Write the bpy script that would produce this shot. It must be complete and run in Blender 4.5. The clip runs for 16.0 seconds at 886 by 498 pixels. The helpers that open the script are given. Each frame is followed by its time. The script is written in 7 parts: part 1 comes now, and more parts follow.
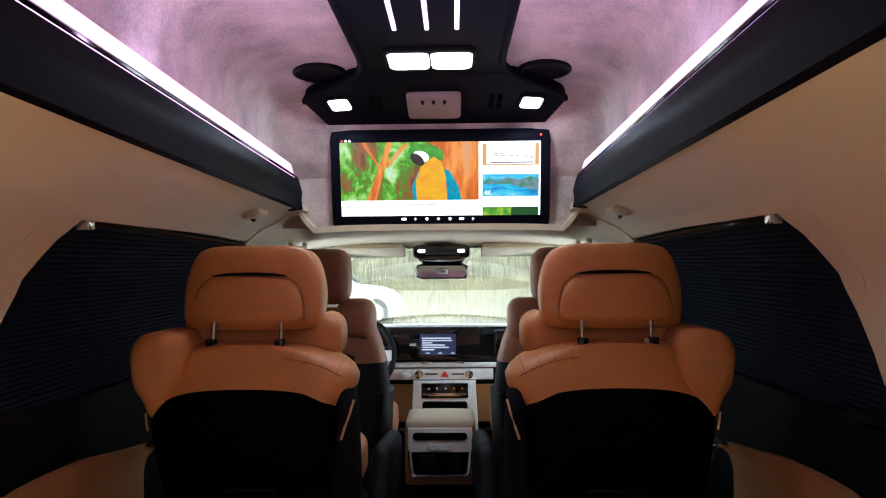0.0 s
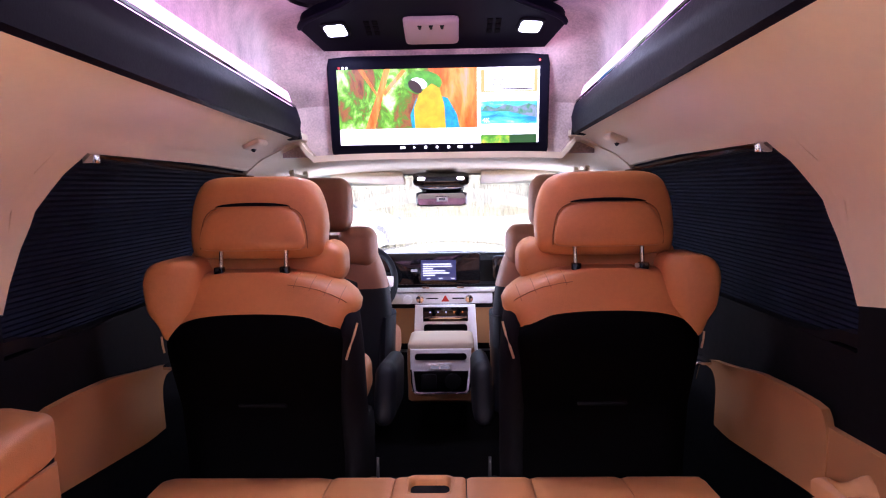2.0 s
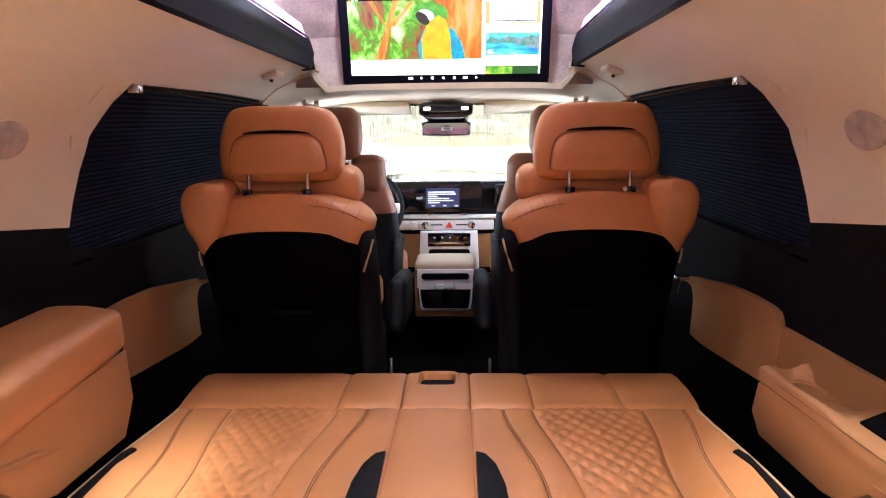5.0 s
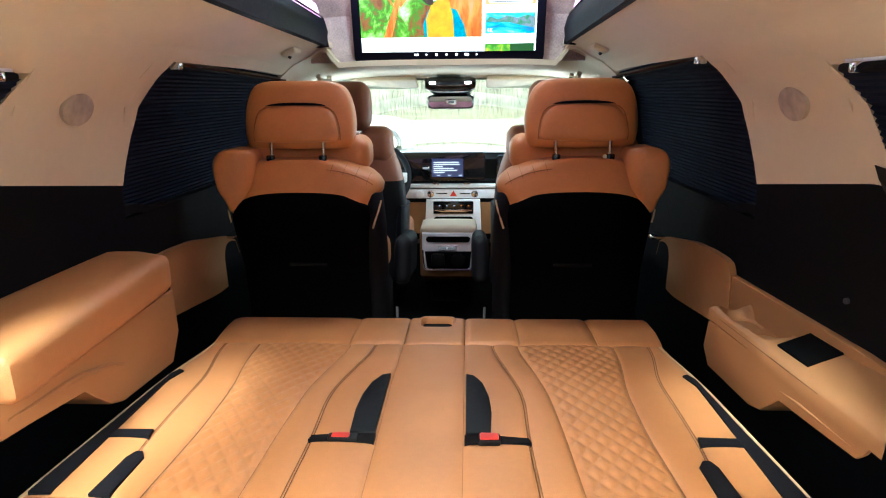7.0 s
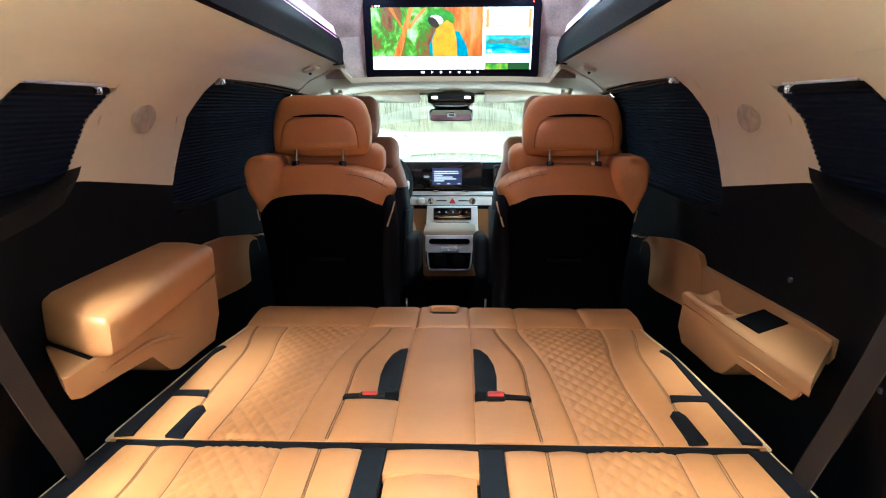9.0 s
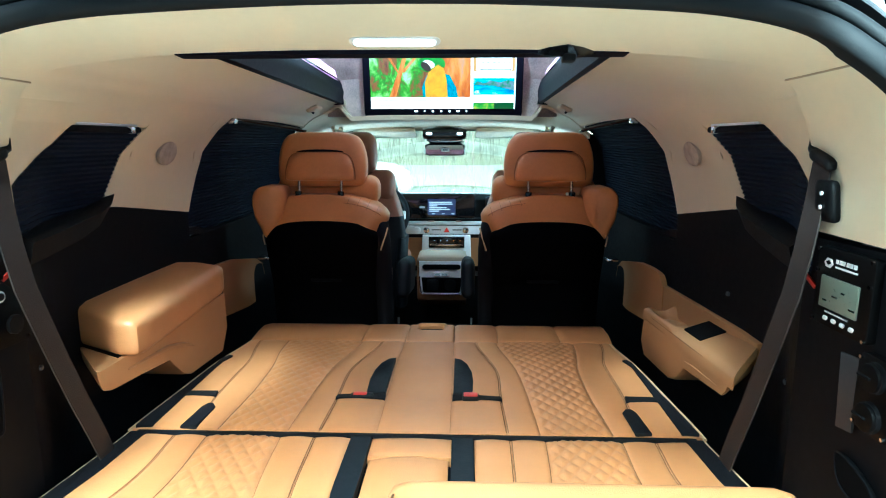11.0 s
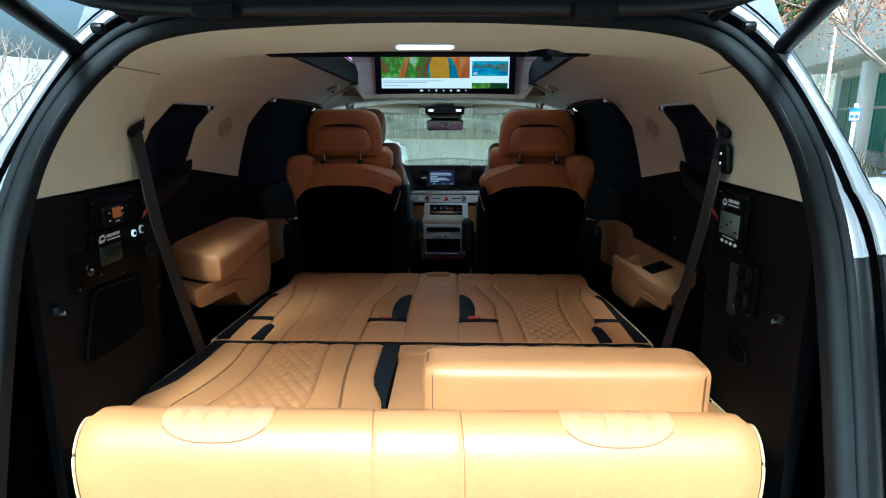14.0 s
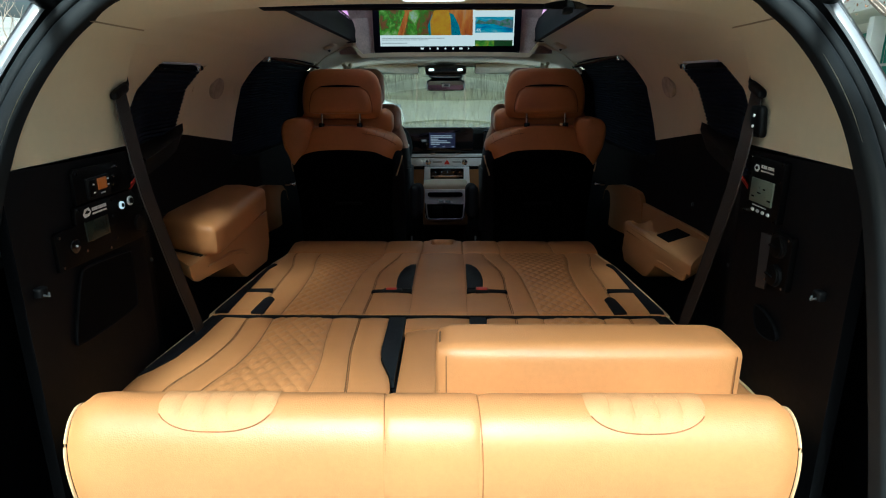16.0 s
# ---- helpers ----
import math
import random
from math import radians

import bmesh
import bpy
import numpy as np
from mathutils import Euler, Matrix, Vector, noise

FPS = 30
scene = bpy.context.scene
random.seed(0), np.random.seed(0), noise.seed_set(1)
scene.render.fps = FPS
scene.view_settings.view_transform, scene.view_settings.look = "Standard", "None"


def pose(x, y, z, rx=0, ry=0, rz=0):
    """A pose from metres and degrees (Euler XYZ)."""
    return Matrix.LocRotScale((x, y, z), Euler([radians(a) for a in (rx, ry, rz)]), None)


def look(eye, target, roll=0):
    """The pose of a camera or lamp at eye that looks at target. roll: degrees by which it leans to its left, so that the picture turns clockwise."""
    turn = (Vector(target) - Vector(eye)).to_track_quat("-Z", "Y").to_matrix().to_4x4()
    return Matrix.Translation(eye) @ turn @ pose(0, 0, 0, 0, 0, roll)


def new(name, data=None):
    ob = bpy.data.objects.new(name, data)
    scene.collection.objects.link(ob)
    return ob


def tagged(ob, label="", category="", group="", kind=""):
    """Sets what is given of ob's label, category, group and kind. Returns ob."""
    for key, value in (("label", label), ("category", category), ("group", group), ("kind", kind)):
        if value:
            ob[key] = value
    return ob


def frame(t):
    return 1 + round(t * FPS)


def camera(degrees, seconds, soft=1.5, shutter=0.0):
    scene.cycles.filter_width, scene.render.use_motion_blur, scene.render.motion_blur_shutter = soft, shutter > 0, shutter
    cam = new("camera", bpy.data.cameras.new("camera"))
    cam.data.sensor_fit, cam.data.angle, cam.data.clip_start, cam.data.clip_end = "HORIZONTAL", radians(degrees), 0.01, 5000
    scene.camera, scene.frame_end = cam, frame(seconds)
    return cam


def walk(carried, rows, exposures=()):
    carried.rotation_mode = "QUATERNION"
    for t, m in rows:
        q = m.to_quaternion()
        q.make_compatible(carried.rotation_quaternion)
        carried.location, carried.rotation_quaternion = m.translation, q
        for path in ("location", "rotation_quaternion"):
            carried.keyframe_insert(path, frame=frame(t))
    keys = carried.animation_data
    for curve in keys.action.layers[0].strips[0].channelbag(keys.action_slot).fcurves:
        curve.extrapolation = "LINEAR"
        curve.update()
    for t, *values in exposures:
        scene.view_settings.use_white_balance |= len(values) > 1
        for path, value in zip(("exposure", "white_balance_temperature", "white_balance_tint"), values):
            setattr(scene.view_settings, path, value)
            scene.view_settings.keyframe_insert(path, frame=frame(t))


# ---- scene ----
cam = camera(74.6, 16.0, 1.1)
METRES, EYE, TILT, LEAN, TURN = 1.38, 1.42, 1.3, 0.45, 1.1
ROWS = [
    (0.0, 0.0, 0.0, 0.0, -0.0, 0.0, 0.0),
    (0.5, 0.0021, -0.0081, 0.0023, 0.07, -1.64, 0.12),
    (1.0, 0.0023, -0.0082, 0.0041, 0.12, -3.74, 0.24),
    (1.5, 0.0057, -0.0142, 0.0053, 0.04, -5.55, 0.42),
    (2.0, 0.0058, -0.0268, 0.0059, 0.13, -7.28, 0.45),
    (2.5, 0.0022, -0.0437, 0.0052, 0.35, -8.46, 0.31),
    (3.0, 0.002, -0.0598, 0.0078, 0.3, -9.53, 0.29),
    (3.5, 0.0008, -0.0774, 0.0064, 0.28, -10.79, 0.25),
    (4.0, -0.0019, -0.0985, 0.006, 0.32, -12.0, 0.24),
    (4.5, -0.0039, -0.1124, 0.0049, 0.23, -13.02, 0.22),
    (7.0, 0.0173, -0.2815, 0.0102, 1.3, -16.39, 0.09),
    (7.5, 0.0242, -0.3086, 0.0085, 1.29, -16.61, -0.11),
    (8.0, 0.0138, -0.3423, 0.0107, 0.97, -16.52, -0.22),
    (8.5, -0.003, -0.3894, 0.0128, 0.53, -16.29, -0.22),
    (9.0, -0.0148, -0.4335, 0.0136, 0.52, -15.11, -0.35),
    (9.5, -0.007, -0.4694, 0.0164, 0.74, -14.06, -0.35),
    (10.0, 0.0133, -0.5061, 0.022, 0.84, -13.12, -0.41),
    (12.5, 0.0238, -0.694, 0.0236, 0.58, -11.44, -0.62),
    (13.0, 0.0006, -0.7593, 0.0259, 0.3, -12.03, -0.67),
    (13.5, -0.0186, -0.8075, 0.0281, 0.18, -12.84, -0.62),
    (14.0, -0.0081, -0.8422, 0.0288, 0.12, -14.17, -0.51),
    (14.5, 0.0017, -0.8686, 0.028, 0.18, -15.56, -0.36),
    (15.0, -0.0033, -0.87, 0.0287, 0.1, -16.63, -0.33),
    (15.5, -0.0168, -0.8406, 0.0299, -0.16, -17.3, -0.31),
    (16.0, -0.0288, -0.7833, 0.027, -0.27, -17.87, -0.26),
]
EXPOSURES = [(0.0, 2.16, 5950, 4), (0.7, 2.36, 6050, 6), (1.2, 2.78, 7600, 18), (1.5, 2.98, 7400, 18), (1.9, 3.06, 5700, 38), (2.6, 3.10, 5700, 38), (3.0, 3.1, 5000, -44), (3.5, 3.08, 4850, -54), (4.3, 3.05, 6250, 22), (7.0, 2.93, 5600, -5), (8.0, 2.86, 5850, -3), (9.0, 2.72, 5300, -9), (9.6, 2.72, 5300, -13), (10.0, 2.7, 5000, -29), (12.5, 2.20, 4450, -11), (13.5, 1.38, 4550, -13), (14.0, 1.02, 4700, -14), (14.5, 0.82, 5000, -14), (16.0, 0.65, 5300, -14)]
walk(cam, [(t, pose(0.05, 0, EYE, TILT, LEAN, TURN) @ pose(METRES * x, METRES * y, METRES * z, 90 + pitch, roll, yaw)) for t, x, y, z, yaw, pitch, roll in ROWS], EXPOSURES)

# ---- world, sun and lamps ----
world = bpy.data.worlds.new("world")
scene.world = world
world.use_nodes = True
_n, _l = world.node_tree.nodes, world.node_tree.links
sky = _n.new("ShaderNodeTexSky")
sky.sky_type, sky.sun_disc = "NISHITA", False
sky.sun_elevation, sky.sun_rotation = radians(44), radians(184)
sky.air_density, sky.dust_density, sky.ozone_density = 1.0, 9.0, 0.4
_n["Background"].inputs["Strength"].default_value = 0.14
_l.new(sky.outputs["Color"], _n["Background"].inputs["Color"])
sun = new("sun", bpy.data.lights.new("sun", "SUN"))
sun.data.energy, sun.data.angle, sun.data.color = 4.6, radians(14), (1.0, 0.98, 0.95)
sun.matrix_world = look((0, 0, 0), (0.05, 0.717, -0.695))


def area(name, place, target, sx, sy, watts, colour):
    ob = new(name, bpy.data.lights.new(name, "AREA"))
    ob.data.shape, ob.data.size, ob.data.size_y = "RECTANGLE", sx, sy
    ob.data.energy, ob.data.color = watts, colour
    ob.matrix_world = look(place, target)
    return ob


LED_PINK = (0.88, 0.60, 1.0)
for s in (-1, 1):
    # light of the cove strip, shining up and inwards over the valance
    ob = area("cove_light", (s * 0.415, 0.98, 1.735), (s * 0.36, 0.98, 1.95), 0.03, 1.45, 0.56, LED_PINK)
    ob = area("spot_light", (s * 0.284, 1.700, 1.875), (s * 0.36, 1.66, 1.5), 0.05, 0.03, 0.2, (0.80, 0.86, 1.0))
area("dome_light", (-0.004, 1.45, 1.905), (-0.004, 1.40, 0.5), 0.22, 0.10, 0.22, (1.0, 0.94, 0.88))
area("map_light", (-0.004, 2.47, 1.45), (-0.004, 2.25, 0.8), 0.17, 0.02, 2.2, (0.86, 0.93, 1.0))
for s in (-1, 1):
    # added lamps standing in for sky through the front door windows, brightening the cab
    area("cab_fill_light", (s * 0.70, 2.62, 1.26), (s * 0.0, 2.45, 1.05), 0.80, 0.36, 1.2, (0.86, 0.93, 1.0))
area("rear_dome_light", (-0.004, 0.075, 1.556), (-0.004, 0.03, 0.5), 0.11, 0.05, 0.06, (1.0, 0.96, 0.93))


# ---- materials ----
def mat(name, colour, rough=0.5, metal=0.0, var=0.12, scale=8.0, bump=0.0, bscale=200.0, sheen=0.0, spec=0.5, coat=0.0, detail=4.0, warm=None):
    """A surface with a base colour, large soft variation, fine grain and relief."""
    m = bpy.data.materials.new(name)
    m.use_nodes = True
    t = m.node_tree
    b = t.nodes["Principled BSDF"]
    b.inputs["Roughness"].default_value, b.inputs["Metallic"].default_value = rough, metal
    b.inputs["Base Color"].default_value = (*colour, 1)
    b.inputs["Specular IOR Level"].default_value = spec
    b.inputs["Sheen Weight"].default_value, b.inputs["Coat Weight"].default_value = sheen, coat
    co = t.nodes.new("ShaderNodeTexCoord").outputs["Object"]
    if var:
        big, fine = t.nodes.new("ShaderNodeTexNoise"), t.nodes.new("ShaderNodeTexNoise")
        big.inputs["Scale"].default_value, big.inputs["Detail"].default_value = scale, detail
        fine.inputs["Scale"].default_value, fine.inputs["Detail"].default_value = scale * 22, 3
        mix = t.nodes.new("ShaderNodeMath")
        mix.operation = "MULTIPLY_ADD"
        mix.inputs[1].default_value = 0.35
        ramp = t.nodes.new("ShaderNodeValToRGB")
        c0 = [c * (1 - var) for c in colour]
        c1 = [min(1, c * (1 + var)) for c in (warm or colour)]
        ramp.color_ramp.elements[0].position, ramp.color_ramp.elements[1].position = 0.45, 0.9
        ramp.color_ramp.elements[0].color, ramp.color_ramp.elements[1].color = (*c0, 1), (*c1, 1)
        t.links.new(co, big.inputs["Vector"]), t.links.new(co, fine.inputs["Vector"])
        t.links.new(fine.outputs["Fac"], mix.inputs[0]), t.links.new(big.outputs["Fac"], mix.inputs[2])
        t.links.new(mix.outputs[0], ramp.inputs["Fac"])
        t.links.new(ramp.outputs["Color"], b.inputs["Base Color"])
        rr = t.nodes.new("ShaderNodeMapRange")
        rr.inputs["To Min"].default_value, rr.inputs["To Max"].default_value = max(0, rough - 0.08), min(1, rough + 0.08)
        t.links.new(fine.outputs["Fac"], rr.inputs["Value"]), t.links.new(rr.outputs["Result"], b.inputs["Roughness"])
    if bump:
        tex = t.nodes.new("ShaderNodeTexNoise")
        tex.inputs["Scale"].default_value, tex.inputs["Detail"].default_value = bscale, 3
        bp = t.nodes.new("ShaderNodeBump")
        bp.inputs["Strength"].default_value, bp.inputs["Distance"].default_value = bump, 0.002
        t.links.new(co, tex.inputs["Vector"]), t.links.new(tex.outputs["Fac"], bp.inputs["Height"])
        t.links.new(bp.outputs["Normal"], b.inputs["Normal"])
    return m


def glow(name, colour, strength):
    m = mat(name, colour, 0.4, var=0)
    b = m.node_tree.nodes["Principled BSDF"]
    b.inputs["Base Color"].default_value = (0.02, 0.02, 0.02, 1)
    b.inputs["Emission Color"].default_value, b.inputs["Emission Strength"].default_value = (*colour, 1), strength
    return m


def leather(name, colour, rough=0.42):
    """Grained leather: a cell-like relief over soft tone changes."""
    m = mat(name, colour, rough, var=0.10, scale=5, bump=0.0)
    t = m.node_tree
    co = t.nodes.new("ShaderNodeTexCoord").outputs["Object"]
    v, n, add = t.nodes.new("ShaderNodeTexVoronoi"), t.nodes.new("ShaderNodeTexNoise"), t.nodes.new("ShaderNodeMath")
    v.inputs["Scale"].default_value, n.inputs["Scale"].default_value = 420, 18
    add.operation = "MULTIPLY_ADD"
    add.inputs[1].default_value = 5.0
    bp = t.nodes.new("ShaderNodeBump")
    bp.inputs["Strength"].default_value, bp.inputs["Distance"].default_value = 0.22, 0.0012
    t.links.new(co, v.inputs["Vector"]), t.links.new(co, n.inputs["Vector"])
    t.links.new(n.outputs["Fac"], add.inputs[0]), t.links.new(v.outputs["Distance"], add.inputs[2])
    t.links.new(add.outputs[0], bp.inputs["Height"])
    t.links.new(bp.outputs["Normal"], t.nodes["Principled BSDF"].inputs["Normal"])
    return m


def pattern(name, stops, scale, strength, stretch=(1, 1, 1), detail=5.0):
    """A lit picture surface: a noise field through colour stops."""
    m = glow(name, (0.5, 0.5, 0.5), strength)
    t = m.node_tree
    co = t.nodes.new("ShaderNodeTexCoord").outputs["Object"]
    mp, n, r = t.nodes.new("ShaderNodeMapping"), t.nodes.new("ShaderNodeTexNoise"), t.nodes.new("ShaderNodeValToRGB")
    mp.inputs["Scale"].default_value = stretch
    n.inputs["Scale"].default_value, n.inputs["Detail"].default_value, n.inputs["Distortion"].default_value = scale, detail + 6, 0.5
    n.inputs["Roughness"].default_value = 0.68
    while len(r.color_ramp.elements) < len(stops):
        r.color_ramp.elements.new(0.5)
    for e, (p, c) in zip(r.color_ramp.elements, stops):
        e.position, e.color = p, (*c, 1)
    t.links.new(co, mp.inputs["Vector"]), t.links.new(mp.outputs["Vector"], n.inputs["Vector"])
    t.links.new(n.outputs["Fac"], r.inputs["Fac"])
    t.links.new(r.outputs["Color"], t.nodes["Principled BSDF"].inputs["Emission Color"])
    return m


def glass(name, tint=(1, 1, 1), rough=0.0):
    m = bpy.data.materials.new(name)
    m.use_nodes = True
    b = m.node_tree.nodes["Principled BSDF"]
    b.inputs["Base Color"].default_value = (*tint, 1)
    b.inputs["Transmission Weight"].default_value, b.inputs["Roughness"].default_value, b.inputs["IOR"].default_value = 1.0, rough, 1.45
    return m


TAN = leather("tan_leather", (0.50, 0.222, 0.082))
# same leather as TAN, coloured lighter and more orange to offset dim light
SEAT_TAN = leather("seat_tan_leather_lifted", (0.58, 0.235, 0.072))
TAN_PLASTIC = mat("tan_moulded_trim", (0.42, 0.205, 0.080), 0.5, var=0.06, scale=4, bump=0.15, bscale=500)
# brown with the shade of the cab put into its colour
BROWN_BACK = leather("front_seat_leather", (0.30, 0.125, 0.065), 0.5)
BEIGE = mat("beige_headliner_cloth", (0.68, 0.595, 0.405), 0.92, var=0.05, scale=3, bump=0.3, bscale=900, sheen=0.2)
SUEDE = mat("mottled_suede", (0.45, 0.375, 0.335), 0.95, var=0.48, scale=7, bump=0.2, bscale=500, sheen=0.5, detail=6, warm=(0.50, 0.41, 0.37))
NAVY = mat("dark_valance_trim", (0.005, 0.005, 0.010), 0.5, var=0.15, scale=6, bump=0.1, bscale=300, spec=0.03)
DARK_PLASTIC = mat("dark_grained_plastic", (0.0050, 0.0051, 0.0060), 0.55, var=0.15, scale=5, bump=0.25, bscale=700, spec=0.15)
SMOKE = mat("dark_trim_panel", (0.0046, 0.0052, 0.0066), 0.58, var=0.12, scale=3, bump=0.15, bscale=700, spec=0.09)
CARPET = mat("black_carpet", (0.003, 0.003, 0.0035), 0.98, var=0.3, scale=20, bump=0.5, bscale=600, spec=0.05)
BLACK_CLOTH = mat("black_cloth", (0.005, 0.005, 0.007), 0.9, var=0.2, scale=12, bump=0.3, bscale=900, spec=0.15)
BLACK_VINYL = leather("black_vinyl", (0.007, 0.009, 0.012), 0.55)
BLACK_VINYL.node_tree.nodes["Principled BSDF"].inputs["Specular IOR Level"].default_value = 0.2
SEATBACK = mat("black_seat_back", (0.0016, 0.0016, 0.002), 0.75, var=0.2, scale=6, bump=0.1, bscale=400, spec=0.02)
GLOSS_BLACK = mat("gloss_black", (0.006, 0.006, 0.007), 0.08, var=0.0, coat=0.5)
RUBBER = mat("black_rubber_seal", (0.010, 0.0115, 0.013), 0.65, var=0.15, scale=14, bump=0.1, bscale=400, spec=0.15)
CHROME = mat("chrome", (0.80, 0.80, 0.82), 0.12, 1.0, var=0.04, scale=12)
SILVER = mat("satin_silver", (0.86, 0.87, 0.89), 0.30, 0.12, var=0.05, scale=10)
PAINT = mat("silver_grey_paint", (0.30, 0.305, 0.325), 0.36, 0.3, var=0.04, scale=3, coat=0.8)
BLACK_PAINT = mat("black_paint", (0.005, 0.005, 0.006), 0.38, 0.0, var=0.1, scale=4, spec=0.25)
BLIND = mat("navy_pleated_cloth", (0.0045, 0.0085, 0.021), 0.8, var=0.35, scale=14, bump=0.2, bscale=600, spec=0.15)
WEBBING = mat("brown_black_webbing", (0.017, 0.011, 0.009), 0.7, var=0.15, scale=20, bump=0.4, bscale=900)
SOFT_SEAM = mat("soft_tan_seam", (0.27, 0.110, 0.036), 0.8, var=0.1, scale=60)
PIPING = mat("cream_piping", (0.58, 0.40, 0.22), 0.6, var=0.05)
THREAD = mat("brown_seam", (0.17, 0.080, 0.032), 0.8, var=0.1, scale=60)
FITTING = mat("black_fitting_plate", (0.0016, 0.0017, 0.0020), 0.5, var=0.1, scale=8, bump=0.1, bscale=700, spec=0.08)
RED = mat("red_button", (0.62, 0.03, 0.02), 0.35, var=0.0)
ORANGE_GLOW = glow("orange_switch", (1.0, 0.22, 0.02), 0.09)
WHITE_MARK = mat("white_print", (0.75, 0.75, 0.75), 0.6, var=0.0)
LCD = mat("grey_green_lcd", (0.16, 0.19, 0.15), 0.3, var=0.05)
LCD_OFF = mat("dark_lcd", (0.02, 0.028, 0.022), 0.2, var=0.05)
LAMP_GLOW = glow("lamp_lens_lit", (1.0, 0.97, 0.95), 1.0)
SPOT_GLOW = glow("spot_lens_lit", (0.82, 0.88, 1.0), 1.2)
COVE_GLOW = glow("cove_strip_lit", (1.0, 0.46, 0.92), 0.55)
CEIL_GLOW = glow("ceiling_strip_lit", (0.86, 0.60, 1.0), 0.55)
PAGE = glow("screen_white", (1.0, 1.0, 1.0), 0.40)
GLASS = glass("clear_glass", (0.70, 0.74, 0.72))
WINDSHIELD_GLASS = glass("green_tinted_glass", (0.40, 0.45, 0.42))
MIRROR = mat("mirror_glass", (0.85, 0.85, 0.86), 0.02, 1.0, var=0.0)


# ---- shape helpers ----
def mesh_of(name, geo, material, angle=38):
    verts, faces = geo
    me = bpy.data.meshes.new(name)
    me.from_pydata([tuple(v) for v in verts], [], faces)
    bm = bmesh.new()
    bm.from_mesh(me)
    bmesh.ops.remove_doubles(bm, verts=bm.verts, dist=1e-5)
    bmesh.ops.recalc_face_normals(bm, faces=bm.faces)
    bm.to_mesh(me)
    bm.free()
    for p in me.polygons:
        p.use_smooth = True
    me.set_sharp_from_angle(angle=radians(angle))
    me.materials.append(material)
    return me


def part(name, geo, material, parent=None, label="", angle=38, m=None):
    ob = new(name, mesh_of(name, geo, material, angle))
    ob.parent = parent
    if m is not None:
        ob.matrix_local = m
    return tagged(ob, label)


def thing(name, label, category, group="", kind="", m=None):
    ob = new(name)
    ob.empty_display_size = 0.05
    if m is not None:
        ob.matrix_world = m
    return tagged(ob, label, category, group, kind)


def structure(name, geo, material, label, category, angle=38):
    return tagged(new(name, mesh_of(name, geo, material, angle)), label, category, "", "structure")


def join(*geos):
    verts, faces = [], []
    for v, f in geos:
        k = len(verts)
        verts += list(v)
        faces += [tuple(i + k for i in q) for q in f]
    return verts, faces


def moved(geo, m):
    return [m @ Vector(v) for v in geo[0]], geo[1]


def mirrored(geo, s):
    return geo if s > 0 else ([(-v[0], v[1], v[2]) for v in geo[0]], [tuple(reversed(f)) for f in geo[1]])


def grid(nu, nv, f, close_u=False):
    """Sheet of nu by nv cells through f(u, v), both from 0 to 1."""
    cu = nu if close_u else nu + 1
    verts = [f(i / nu, j / nv) for j in range(nv + 1) for i in range(cu)]
    faces = []
    for j in range(nv):
        for i in range(nu):
            a, b = j * cu + i, j * cu + (i + 1) % cu
            faces.append((a, b, b + cu, a + cu))
    return verts, faces


def slab(nu, nv, f, under):
    """Solid sheet: top f(u, v), bottom the same points moved by the vector under."""
    top, faces = grid(nu, nv, f)
    d = Vector(under)
    bottom = [Vector(v) + d for v in top]
    n, c = len(top), nu + 1
    allf = list(faces) + [tuple(reversed([i + n for i in q])) for q in faces]
    rim = [i for i in range(c)] + [j * c + nu for j in range(1, nv + 1)] + [nv * c + i for i in range(nu - 1, -1, -1)] + [j * c for j in range(nv - 1, 0, -1)]
    for a, b in zip(rim, rim[1:] + rim[:1]):
        allf.append((a, a + n, b + n, b))
    return list(top) + bottom, allf


def loft(rings, closed=True, caps=True):
    n = len(rings[0])
    verts = [p for r in rings for p in r]
    faces = []
    for j in range(len(rings) - 1):
        for i in range(n if closed else n - 1):
            a, b = j * n + i, j * n + (i + 1) % n
            faces.append((a, b, b + n, a + n))
    if caps and closed:
        faces += [tuple(range(n - 1, -1, -1)), tuple(range((len(rings) - 1) * n, len(rings) * n))]
    return verts, faces


def tube(path, r, n=8, caps=True):
    pts = [Vector(p) for p in path]
    rings = []
    for i, p in enumerate(pts):
        d = (pts[min(i + 1, len(pts) - 1)] - pts[max(i - 1, 0)]).normalized()
        a = d.cross(Vector((0, 0, 1)) if abs(d.z) < 0.9 else Vector((0, 1, 0))).normalized()
        b = d.cross(a)
        rr = r[i] if isinstance(r, (list, tuple)) else r
        rings.append([p + a * rr * math.cos(2 * math.pi * k / n) + b * rr * math.sin(2 * math.pi * k / n) for k in range(n)])
    return loft(rings, caps=caps)


def rbox(x0, x1, y0, y1, z0, z1, r=0.006, seg=2):
    """A box with rounded edges."""
    bm = bmesh.new()
    bmesh.ops.create_cube(bm, size=1)
    for v in bm.verts:
        v.co = Vector(((x0 + x1) / 2 + v.co.x * (x1 - x0), (y0 + y1) / 2 + v.co.y * (y1 - y0), (z0 + z1) / 2 + v.co.z * (z1 - z0)))
    r = min(r, 0.49 * min(x1 - x0, y1 - y0, z1 - z0))
    if r > 0:
        bmesh.ops.bevel(bm, geom=bm.edges[:], offset=r, segments=seg, affect="EDGES", profile=0.5)
    bm.verts.index_update()
    geo = [v.co.copy() for v in bm.verts], [tuple(v.index for v in f.verts) for f in bm.faces]
    bm.free()
    return geo


